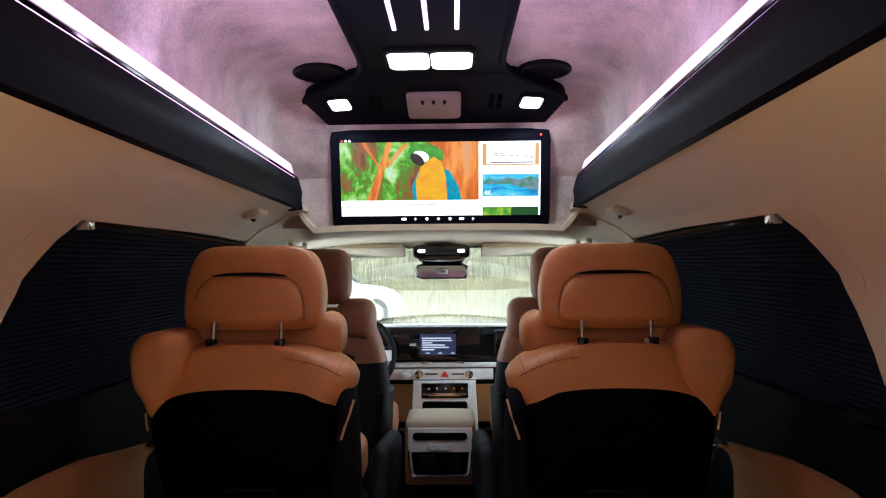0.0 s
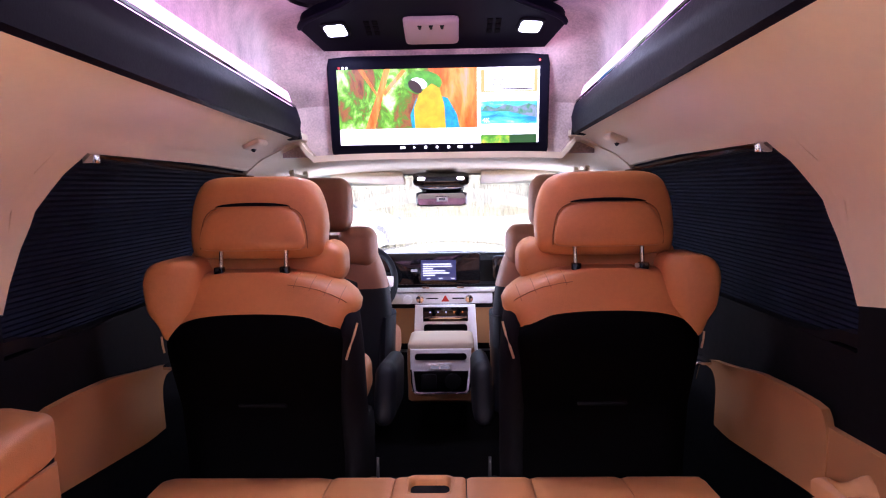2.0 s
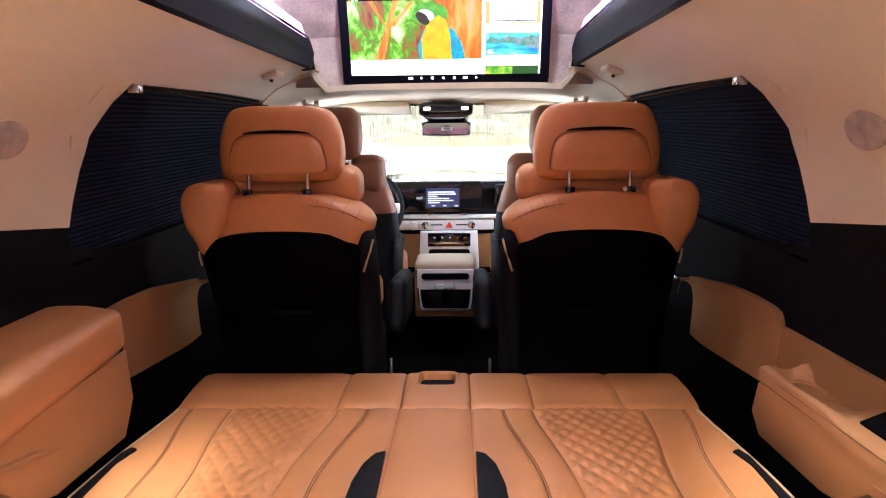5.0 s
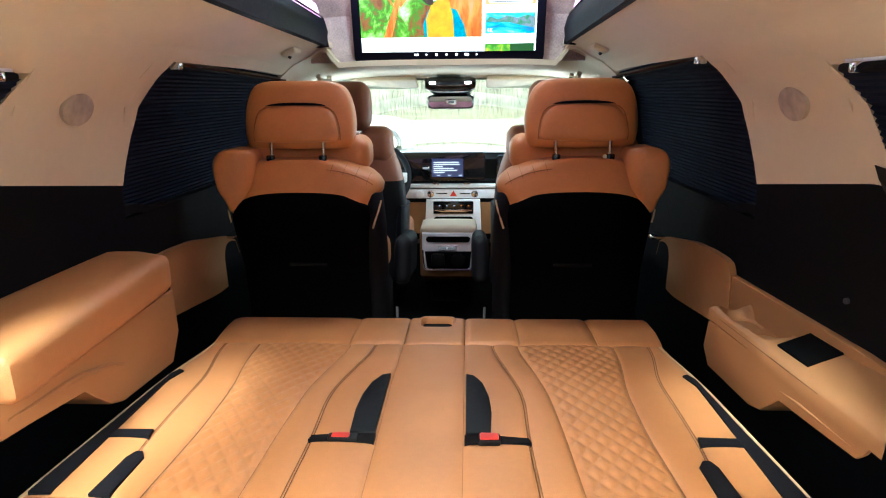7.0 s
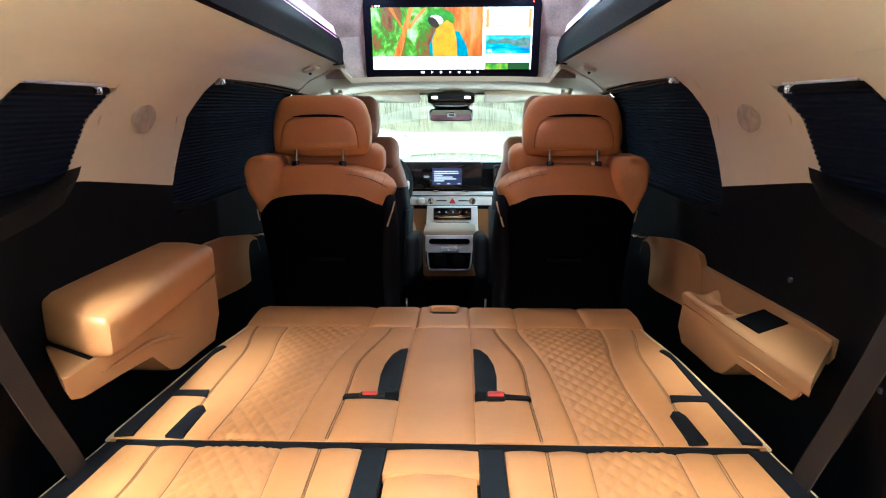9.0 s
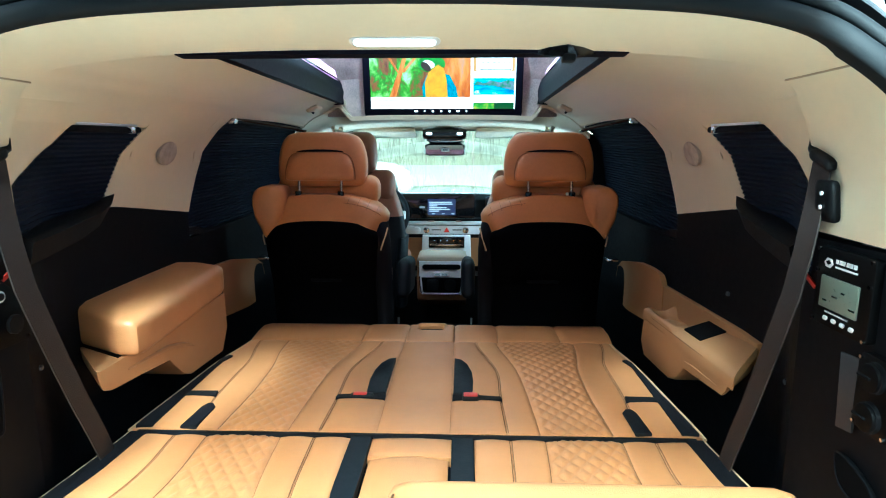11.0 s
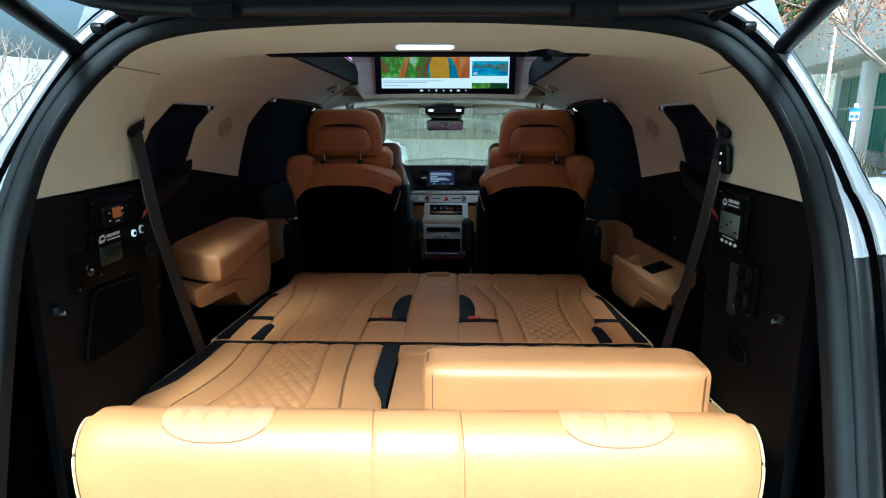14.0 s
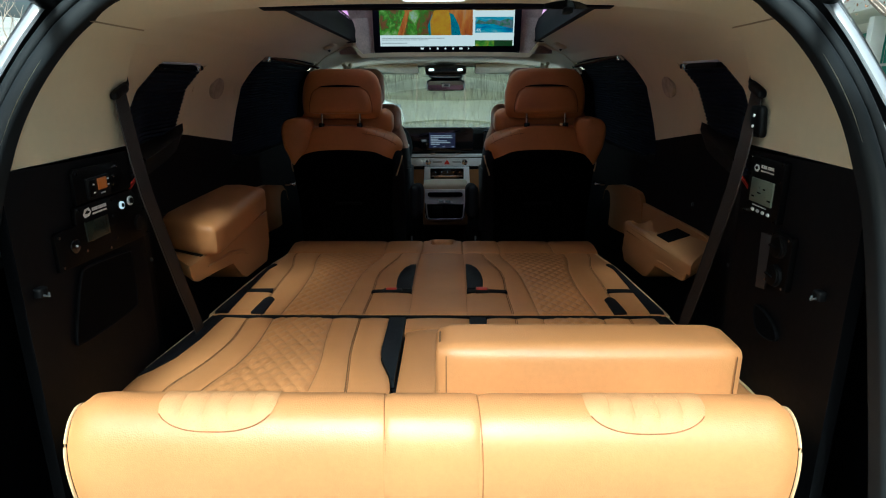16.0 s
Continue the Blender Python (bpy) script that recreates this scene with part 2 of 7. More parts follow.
def puff(hx, hy, hz, r, bulge=(0, 0, 0), n=8, bend=None, m=None):
    """A stuffed cushion round the origin: rounded corners and faces that swell."""
    half, geos = (hx, hy, hz), []
    for ax in range(3):
        for sg in (-1, 1):
            def f(u, v, ax=ax, sg=sg):
                p = [0, 0, 0]
                p[ax], p[(ax + 1) % 3], p[(ax + 2) % 3] = sg, 2 * u - 1, 2 * v - 1
                q = Vector([math.copysign(abs(c) ** 0.8, c) for c in p])
                core = Vector([max(-(h - r), min(h - r, c * h)) for c, h in zip(q, half)])
                off = Vector([c * h for c, h in zip(q, half)]) - core
                out = core + (off.normalized() * r if off.length > 1e-9 else off)
                for k in range(3):
                    a, b = p[(k + 1) % 3], p[(k + 2) % 3]
                    out[k] += p[k] * bulge[k] * (1 - a * a) * (1 - b * b)
                return bend(out) if bend else out
            geos.append(grid(n, n, f))
    geo = join(*geos)
    return moved(geo, m) if m is not None else geo


def prism(outline, axis, a, b, r=0.0):
    """Outline (pairs) pulled along an axis from a to b, with softened rims."""
    def at(p, q, d):
        return {"x": (d, p, q), "y": (p, d, q), "z": (p, q, d)}[axis]
    if r <= 0:
        return loft([[at(p, q, a) for p, q in outline], [at(p, q, b) for p, q in outline]])
    cx, cy = sum(p for p, q in outline) / len(outline), sum(q for p, q in outline) / len(outline)

    def shrunk(d):
        out = []
        for p, q in outline:
            v = Vector((p - cx, q - cy))
            v -= v.normalized() * d
            out.append((cx + v.x, cy + v.y))
        return out
    s = 1 if b > a else -1
    return loft([[at(p, q, d) for p, q in shrunk(k)] for d, k in ((a, r), (a + s * r * 0.3, r * 0.3), (a + s * r, 0), (b - s * r, 0), (b - s * r * 0.3, r * 0.3), (b, r))])


def rounded(x0, x1, y0, y1, r, n=5):
    """Rounded rectangle, as an outline."""
    out = []
    for cx, cy, a in ((x1 - r, y1 - r, 0), (x0 + r, y1 - r, 90), (x0 + r, y0 + r, 180), (x1 - r, y0 + r, 270)):
        out += [(cx + r * math.cos(radians(a + 90 * k / n)), cy + r * math.sin(radians(a + 90 * k / n))) for k in range(n + 1)]
    return out


def disc(r, n=28):
    return [(r * math.cos(2 * math.pi * k / n), r * math.sin(2 * math.pi * k / n)) for k in range(n)]


def lerp(x, xs, ys):
    return float(np.interp(x, xs, ys))


def smooth(x, a, b):
    t = max(0.0, min(1.0, (x - a) / (b - a)))
    return t * t * (3 - 2 * t)


# ---- the shell of the van: floor, walls, headliner ----
REAR_Y = 0.14
# half outline of the tailgate opening, from its top middle down one side
OPEN = [(0.0, 1.614), (0.15, 1.612), (0.335, 1.604), (0.432, 1.596), (0.515, 1.580), (0.571, 1.556), (0.604, 1.519), (0.622, 1.474), (0.631, 1.425), (0.633, 1.374), (0.631, 1.334), (0.629, 1.298), (0.630, 1.19), (0.632, 1.06), (0.633, 0.90), (0.631, 0.72), (0.63, 0.60)]


def through_points(pts, per=4):
    """A smooth run of points through the given ones."""
    out = []
    for i in range(len(pts) - 1):
        a, b, c, d = (Vector(pts[max(0, min(len(pts) - 1, i + k))]) for k in (-1, 0, 1, 2))
        for j in range(per):
            f = j / per
            out.append(tuple(a * (-0.5 * f + f * f - 0.5 * f ** 3) + b * (1 - 2.5 * f * f + 1.5 * f ** 3) + c * (0.5 * f + 2 * f * f - 1.5 * f ** 3) + d * (-0.5 * f * f + 0.5 * f ** 3)))
    return out + [tuple(pts[-1])]


OPEN_X = -0.005  # the opening's middle


def open_y(z):
    """The opening leans forward towards its top."""
    soft = 0.045 * math.log(1 + math.exp((z - 1.298) / 0.045))
    t = -0.245 + 0.30 * (z - 1.298) + 0.80 * (soft - 0.0312)
    return t if t < -0.01 else -0.01 + 0.04 * (1 - math.exp(-(t + 0.01) / 0.04))


def wall_x(y, z):
    """Half width of the cabin lining at a place along and up the car."""
    front = lerp(z, [0.4, 0.8, 1.22, 1.40, 1.46, 1.50], [0.738, 0.735, 0.727, 0.698, 0.655, 0.608])
    rear = lerp(z, [0.4, 1.30, 1.42, 1.46, 1.50], [0.632, 0.622, 0.626, 0.618, 0.602])
    rear += 0.008 + 0.006 * smooth(y, -0.25, -0.06)
    return rear + (front - rear) * smooth(y, 0.10, 0.36)


def border_z(y):
    """Where the dark lower lining meets the beige upper lining."""
    return lerp(y, [-0.3, -0.2, -0.1, 0.1, 0.55, 0.95, 1.1], [1.299, 1.297, 1.292, 1.288, 1.280, 1.218, 1.205])


def valance_x(y):
    return 0.345 + (y - 0.166) * 0.045


structure("floor", slab(12, 40, lambda u, v: (-0.74 + 1.48 * u, -0.42 + 3.8 * v, 0.45 + 0.004 * math.sin(40 * v + 9 * u)), (0, 0, -0.04)), CARPET, "black carpeted van floor", "floor")

RING_B = [(0.0, 1.566), (0.15, 1.566), (0.30, 1.563), (0.38, 1.560), (0.47, 1.552), (0.545, 1.540), (0.590, 1.515), (0.612, 1.474), (0.630, 1.425), (0.638, 1.374), (0.637, 1.334), (0.636, 1.298)]


def rear_lining():
    """Beige lining from the tailgate seal forward to the side walls and raised roof."""
    ra, rb = through_points(OPEN[:12]), through_points(RING_B)
    fa = [(OPEN_X - x, z) for x, z in reversed(ra)] + [(OPEN_X + x, z) for x, z in ra[1:]]
    fb = [(-x, z) for x, z in reversed(rb)] + rb[1:]
    n = len(fa) - 1

    def pt(u, v):
        i = round(u * n)
        (xa, za), (xb, zb) = fa[i], fb[i]
        w = v ** 0.8
        ya = open_y(za) - 0.004
        return (xa + (xb - xa) * w, ya + (REAR_Y - ya) * v, za + (zb - za) * w - 0.004 * math.sin(math.pi * v) * smooth(za, 1.5, 1.6))
    return slab(n, 14, pt, (0, 0.004, 0.012))


def lining_seam(s):
    """Stitched joint between the roof lining and the pillar trim, running forwards."""
    ra, rb = through_points(OPEN[:12]), through_points(RING_B)
    i = min(range(len(ra)), key=lambda k: abs(ra[k][1] - 1.528))
    (xa, za), (xb, zb), ya = ra[i], rb[i], open_y(ra[i][1]) - 0.004
    return [(OPEN_X * (1 - v ** 0.8) + s * (xa + (xb - xa) * v ** 0.8), ya + (REAR_Y - ya) * v, za + (zb - za) * v ** 0.8 - 0.0012) for v in span(0.02, 1.0, 14)]


def span(a, b, n):
    return [a + (b - a) * k / n for k in range(n + 1)]


for s, side in ((-1, "left"), (1, "right")):
    structure("trim_seam_" + side, tube(lining_seam(s), 0.0016, 6), mat("lining_seam_" + side, (0.36, 0.29, 0.19), 0.9, var=0.1), "fine seam between roof lining and pillar trim", "seam")
structure("trim_rear", rear_lining(), BEIGE, "beige cloth lining round the open tailgate", "headliner")


def door_head(y):
    if y < 1.02:
        return lerp(y, [0.935, 0.945, 0.965, 0.985, 1.0, 1.01, 1.02], [1.222, 1.27, 1.33, 1.37, 1.41, 1.46, 1.515])
    return 1.515 - (y - 1.02) * 0.027


def strip_wall(columns, low, high, s, n):
    """A wall strip between two height lines, following the curved lining."""
    rows = []
    for y in columns:
        a, b = low(y), high(y)
        rows.append([(s * wall_x(y, a + (b - a) * j / n), y, a + (b - a) * j / n) for j in range(n + 1)])
    inner = loft(rows, closed=False)
    outer = loft([[(p[0] + s * 0.02, p[1], p[2]) for p in r] for r in rows], closed=False)
    rim = []
    for r in (rows[0], rows[-1]):
        rim.append(loft([r, [(p[0] + s * 0.02, p[1], p[2]) for p in r]], closed=False))
    for j in (0, n):
        e = [r[j] for r in rows]
        rim.append(loft([e, [(p[0] + s * 0.02, p[1], p[2]) for p in e]], closed=False))
    return join(inner, outer, *rim)


def quarter_sill(y):
    return lerp(y, [0.17, 0.50, 0.60], [border_z(0.3), 1.300, 1.462])


def quarter_rear(y):
    """Rear edge of the quarter window's opening, rising forwards."""
    return lerp(y, [0.10, 0.12, 0.18, 0.25, 0.30, 0.335], [1.304, 1.343, 1.372, 1.396, 1.425, 1.464])


for s, side in ((-1, "left"), (1, "right")):
    dark = join(strip_wall(span(-0.25, REAR_Y, 8), lambda y: 0.40, border_z, s, 10), strip_wall(span(REAR_Y, 0.93, 20), lambda y: 0.40, border_z, s, 10),
                strip_wall(span(0.93, 2.1, 14), lambda y: 0.40, lambda y: 1.14, s, 8), strip_wall(span(2.1, 3.3, 10), lambda y: 0.40, lambda y: 1.05, s, 6))
    structure("wall_" + side, dark, SMOKE, "dark plastic lower side lining of the van", "side trim")
    beige = join(strip_wall(span(REAR_Y, 0.17, 2), quarter_rear, lambda y: 1.50, s, 8),
                 strip_wall(span(0.17, 0.60, 20), lambda y: 1.462, lambda y: 1.50, s, 3),
                 strip_wall(span(0.17, 0.335, 14), quarter_rear, lambda y: 1.4645, s, 6),
                 strip_wall(span(0.50, 0.60, 8), border_z, quarter_sill, s, 6),
                 strip_wall(span(0.60, 0.935, 8), border_z, lambda y: 1.50, s, 8),
                 strip_wall(span(0.935, 1.02, 17), door_head, lambda y: max(1.50, door_head(y)), s, 6),
                 strip_wall(span(1.02, 2.0, 10), lambda y: min(1.516, door_head(y)), lambda y: 1.520, s, 2))
    tagged(part("wall_upper_" + side, beige, BEIGE), "beige cloth upper side lining with window openings", "side trim", "", "structure")

    def eave(u, v, s=s):
        y = REAR_Y + (2.0 - REAR_Y) * v
        vx = valance_x(y) + 0.01
        xs = [0.608 + (wall_x(y, 1.5) - 0.608), 0.575, 0.53, vx + 0.05, vx]
        zs = [1.500, 1.528, 1.549, 1.578, 1.590]
        k = min(3, int(u * 4))
        f = u * 4 - k
        return (s * (xs[k] + (xs[k + 1] - xs[k]) * f), y, zs[k] + (zs[k + 1] - zs[k]) * f)
    tagged(part("ceiling_side_" + side, slab(16, 30, eave, (0, 0, 0.02)), BEIGE), "beige headliner beside the raised roof", "headliner", "", "structure")

# raised roof box: suede, rounded into its ends
TOP = 1.955


def raised(u, v):
    """Suede lining: up from one valance, over the top and down to the other."""
    y = REAR_Y + 0.01 + (1.93 - REAR_Y - 0.01) * v
    half = valance_x(y) + 0.10
    a = math.pi * u
    c, d = math.cos(a), math.sin(a)
    e = 0.28
    x = -half * math.copysign(abs(c) ** e, c)
    z = 1.60 + (TOP - 1.60) * abs(d) ** e
    drop = smooth(y, 1.72, 1.93) ** 2 * 0.25 * (1 if abs(x) > 0.1 else 1)
    return (x, y, max(1.595, z - drop * max(0.0, (z - 1.60) / (TOP - 1.60))))


structure("ceiling", slab(64, 40, raised, (0, 0, 0.02)), SUEDE, "mottled mauve-grey suede raised roof lining", "ceiling")
structure("ceiling_front", slab(20, 10, lambda u, v: (-0.52 + 1.04 * u, 1.925 + 0.012 * v, 1.536 + 0.42 * v), (0, 0.02, 0)), SUEDE, "suede panel closing the raised roof behind the screen", "ceiling")
structure("ceiling_back", slab(20, 6, lambda u, v: (-0.46 + 0.92 * u, REAR_Y, 1.572 + 0.40 * v), (0, 0.02, 0)), SUEDE, "suede panel closing the raised roof at its rear", "ceiling")
# dark lip at the rear edge of the raised roof
structure("trim_lip", slab(24, 3, lambda u, v: (-0.345 + 0.69 * u, REAR_Y - 0.006 + 0.03 * v, 1.561 - 0.002 * v), (0, 0, 0.012)), NAVY, "dark edging at the rear of the raised roof", "trim")


def front_headliner(u, v):
    x = -0.66 + 1.32 * u
    y = 1.86 + 0.78 * v
    flat = 1.523 - 0.012 * v - 0.05 * abs(x / 0.66) ** 4 - 0.05 * smooth(v, 0.7, 1.0) * 0.5
    side = lerp(abs(x), [0.42, 0.47, 0.53, 0.575, 0.608, 0.66], [1.586, 1.574, 1.545, 1.524, 1.496, 1.44])
    k = smooth(abs(x), 0.40, 0.46) * (1 - smooth(v, 0.18, 0.42))
    return (x, y, flat + (side - flat) * k)


structure("ceiling_cab", slab(56, 24, front_headliner, (0, 0, 0.02)), BEIGE, "beige headliner above the front seats", "headliner")

# valances with the cove strips on top
for s in (-1, 1):
    v = thing("cove_valance", "dark valance with a glowing pink cove strip along the raised roof", "light valance", "roof valances")

    def face(u, w, s=s):
        y = 0.16 + 1.60 * w
        x = valance_x(y)
        prof_x = [x + 0.030, x + 0.010, x, x - 0.006, x + 0.004, x + 0.016]
        prof_z = [1.592, 1.582, 1.587, 1.635, 1.672, 1.680]
        k = min(4, int(u * 5))
        f = u * 5 - k
        return (s * (prof_x[k] + (prof_x[k + 1] - prof_x[k]) * f), y, prof_z[k] + (prof_z[k + 1] - prof_z[k]) * f)
    part("valance_panel", slab(15, 16, face, (s * 0.02, 0, 0.004)), NAVY, v)
    part("end_cap", prism([(s * (valance_x(1.76) - 0.004), 1.584), (s * (valance_x(1.76) + 0.036), 1.580), (s * (valance_x(1.76) + 0.09), 1.68), (s * (valance_x(1.76) + 0.010), 1.68)], "y", 1.755, 1.775), NAVY, v)
    part("trim_line", tube([(s * (valance_x(y) + 0.010), y, 1.682) for y in span(0.17, 1.76, 10)], 0.0035, 6), GLOSS_BLACK, v, "thin glossy rail")
    part("cove_strip", slab(2, 20, lambda u, w, s=s: (s * (valance_x(0.17 + 1.59 * w) + 0.018 + 0.012 * u), 0.17 + 1.59 * w, 1.684 + 0.040 * u), (s * 0.012, 0, 0)), COVE_GLOW, v, "glowing pink light strip")

# ---- glass and exterior openings ----


def windshield(u, v):
    x = (2 * u - 1) * (0.74 - 0.10 * v)
    return (x, 3.42 - 0.84 * v - 0.22 * (x / 0.74) ** 2, 1.06 + 0.43 * v)


ws = structure("window_1", slab(16, 8, windshield, (0, 0.004, 0.004)), WINDSHIELD_GLASS, "clear curved windshield", "windshield")
ws.visible_shadow = False
for s in (-1, 1):
    fw = tagged(part("window_front_left" if s < 0 else "window_front_right", slab(8, 4, lambda u, v, s=s: (s * (0.775 - 0.12 * v), 2.12 + (1.08 - 0.45 * v) * u, 1.05 + 0.42 * v), (s * 0.004, 0, 0)), GLASS), "clear front door window", "window", "", "structure")
    fw.visible_shadow = False
    structure("pillar_front_left" if s < 0 else "pillar_front_right", loft([[(s * (x + dx), y + dy, z) for dx, dy in ((0, 0), (0.05, 0.0), (0.05, 0.06), (0, 0.06))] for x, y, z in ((0.72, 3.20, 1.04), (0.69, 2.95, 1.25), (0.63, 2.60, 1.47))]), BEIGE, "beige windshield pillar", "pillar")
    structure("pillar_door_left" if s < 0 else "pillar_door_right", loft([[(s * (x + dx), y + dy, z) for dx, dy in ((0, 0), (0.12, 0.0), (0.12, 0.34), (0.03, 0.34))] for x, y, z in ((0.70, 1.93, 0.90), (0.68, 1.93, 1.30), (0.62, 1.93, 1.46))]), SMOKE, "dark pillar between the doors", "pillar")


def pleated_blind(rear, front, z0, z1, inset, rows, s):
    """Horizontal pleats, each a fold in and out."""
    out = []
    for k in range(2 * rows + 1):
        z = z0 + (z1 - z0) * k / (2 * rows)
        d = 0.0045 if k % 2 else 0.0
        a, b = rear(z), front(z)
        a += 0.006 if k % 2 else 0.0
        out.append([(s * (wall_x(a + (b - a) * j / 12, z) + inset + d), a + (b - a) * j / 12, z) for j in range(13)])
    g = loft(out, closed=False)
    back = [(v[0] + s * 0.0015, v[1], v[2]) for v in g[0]]
    return join(g, (back, [tuple(reversed(f)) for f in g[1]]))


for s, side in ((-1, "left"), (1, "right")):
    # sliding-door window
    b = thing("pleated_blind", "closed navy pleated blind over the sliding-door window", "window blind", "side blinds")
    part("pleats", pleated_blind(lambda z: 0.90 + 0.08 * max(0, (z - 1.22) / 0.288), lambda z: 1.93, 1.14, 1.508, 0.030, 36, s), BLIND, b, angle=20)
    part("head_rail", tube([(s * (wall_x(y, 1.49) + 0.012), y, door_head(y) - 0.014) for y in span(1.03, 1.93, 10)], 0.009, 8), GLOSS_BLACK, b, "glossy black top rail")
    part("rail_edge", tube([(s * (wall_x(y, 1.49) + 0.004), y, door_head(y) - 0.022) for y in span(1.03, 1.75, 10)], 0.0022, 6), RUBBER, b, "thin dark rail edge")
    part("end_bracket", rbox(s * 0.612 - 0.012, s * 0.612 + 0.012, 1.022, 1.042, 1.482, 1.500, 0.003), CHROME, b, "bright end bracket")
    part("bottom_rail", loft([[(s * (wall_x(y, 1.15) + dx), y, z + dz) for dx, dz in ((0.002, 0), (0.03, 0), (0.03, 0.022), (0.002, 0.022))] for y, z in ((0.92, 1.150), (0.99, 1.146), (1.05, 1.128), (1.15, 1.122), (1.5, 1.12), (1.97, 1.12))]), DARK_PLASTIC, b)
    tagged(part("window_door_" + side, slab(8, 4, lambda u, v, s=s: (s * (wall_x(1.2, 1.14 + 0.36 * v) + 0.06), 0.86 + 1.14 * u, 1.12 + 0.40 * v), (s * 0.004, 0, 0)), GLASS), "sliding-door window glass behind the blind", "window", "", "structure")
    # rear quarter window
    b = thing("pleated_blind", "navy pleated blind drawn over the rear quarter window", "window blind", "side blinds")
    part("pleats", pleated_blind(lambda z: lerp(z, [1.30, 1.343, 1.372, 1.396, 1.425, 1.458], [0.110, 0.130, 0.185, 0.255, 0.305, 0.335]), lambda z: 0.512 + 0.57 * (z - 1.326), 1.225, 1.452, -0.004, 24, s), BLIND, b, angle=20)
    part("head_rail", rbox(min(s * 0.640, s * 0.672), max(s * 0.640, s * 0.672), 0.33, 0.560, 1.449, 1.462, 0.005), BLACK_CLOTH, b, "dark blind cassette")
    # pale strip imitates the slit of daylight over the cassette
    part("light_gap_strip", rbox(min(s * 0.646, s * 0.676), max(s * 0.646, s * 0.676), 0.34, 0.555, 1.462, 1.470, 0.002), SILVER, b, "pale strip standing in for daylight above the blind")
    part("rail_clip", rbox(min(s * 0.632, s * 0.645), max(s * 0.632, s * 0.645), 0.505, 0.520, 1.447, 1.463, 0.003), CHROME, b, "small bright clip")
    tagged(part("window_quarter_" + side, slab(8, 4, lambda u, v, s=s: (s * (0.775 - 0.06 * v), 0.12 + 0.62 * u, 1.20 + 0.28 * v), (s * 0.004, 0, 0)), GLASS), "rear quarter window glass behind the blind", "window", "", "structure")
    # sill wedge under the quarter window
    structure("sill_" + side, loft([[(s * (0.74), y, zb), (s * (0.74), y, zt), (s * (xi + 0.02), y, zt), (s * xi, y, zt - 0.012), (s * (xi + 0.01), y, zb + 0.01)] for y, zb, zt, xi in ((0.545, 1.300, 1.322, 0.712), (0.50, 1.268, 1.305, 0.692), (0.44, 1.240, 1.292, 0.678), (0.36, 1.224, 1.284, 0.668), (0.22, 1.215, 1.275, 0.640), (0.16, 1.215, 1.275, 0.625))]), DARK_PLASTIC, "dark sill below the quarter window", "sill")

# ---- overhead console, lamps, loudspeakers and screen ----
con = thing("overhead_console", "dark roof console with three light lines and a lit dome lamp", "roof console")
FLARE = [(0.180, 1.40), (0.182, 1.47), (0.190, 1.525), (0.212, 1.570), (0.255, 1.606), (0.330, 1.650), (0.372, 1.682), (0.388, 1.712)]
JOINT = 1.575
neck = [(-0.182, 0.25), (-0.184, 1.44), (-0.192, 1.525), (-0.215, JOINT), (0.207, JOINT), (0.184, 1.525), (0.176, 1.44), (0.174, 0.25)]
part("panel", prism(neck, "z", TOP + 0.004, TOP - 0.020, 0.004), NAVY, con)


def face_z(y):
    """Height of the sloping face between the roof panel and the screen."""
    return TOP - 0.019 - 0.075 * (y - JOINT) / 0.262


def console_face(u, v):
    y = JOINT + 0.002 + 0.262 * v
    half = lerp(y, [p[1] for p in FLARE] + [1.84], [p[0] for p in FLARE] + [0.345])
    return ((2 * u - 1) * half - 0.004, y, face_z(y))


part("sloped_face", slab(24, 24, console_face, (0, 0.004, 0.03)), NAVY, con)
for s in (-1, 1):
    rail = [(s * 0.181 - 0.004, y, TOP - 0.020) for y in span(0.27, 1.38, 6)] + [(s * x - 0.004, y, (TOP - 0.020 if y < JOINT else face_z(y)) - 0.001) for x, y in through_points(FLARE, 3)]
    part("side_rail", tube(rail, [0.009] * (len(rail) - 1) + [0.005], 8), NAVY, con, "rounded dark edge rail")
for x in (-0.078, -0.006, 0.060):
    part("light_line", rbox(x - 0.0052, x + 0.0052, 0.75, 1.270, TOP - 0.025, TOP - 0.016, 0.003), CEIL_GLOW, con, "glowing violet light line")
lamp = part("dome_lamp", prism(rounded(-0.122, 0.110, 1.380, 1.520, 0.028), "z", TOP - 0.014, TOP - 0.028, 0.004), SMOKE, con, "dark lamp frame")
for x0, x1 in ((-0.112, -0.008), (-0.004, 0.100)):
    part("lens", prism(rounded(x0, x1, 1.396, 1.506, 0.018), "z", TOP - 0.019, TOP - 0.034, 0.006), LAMP_GLOW, lamp, "bright white lens")
SLANT = -math.degrees(math.atan2(0.075, 0.262))
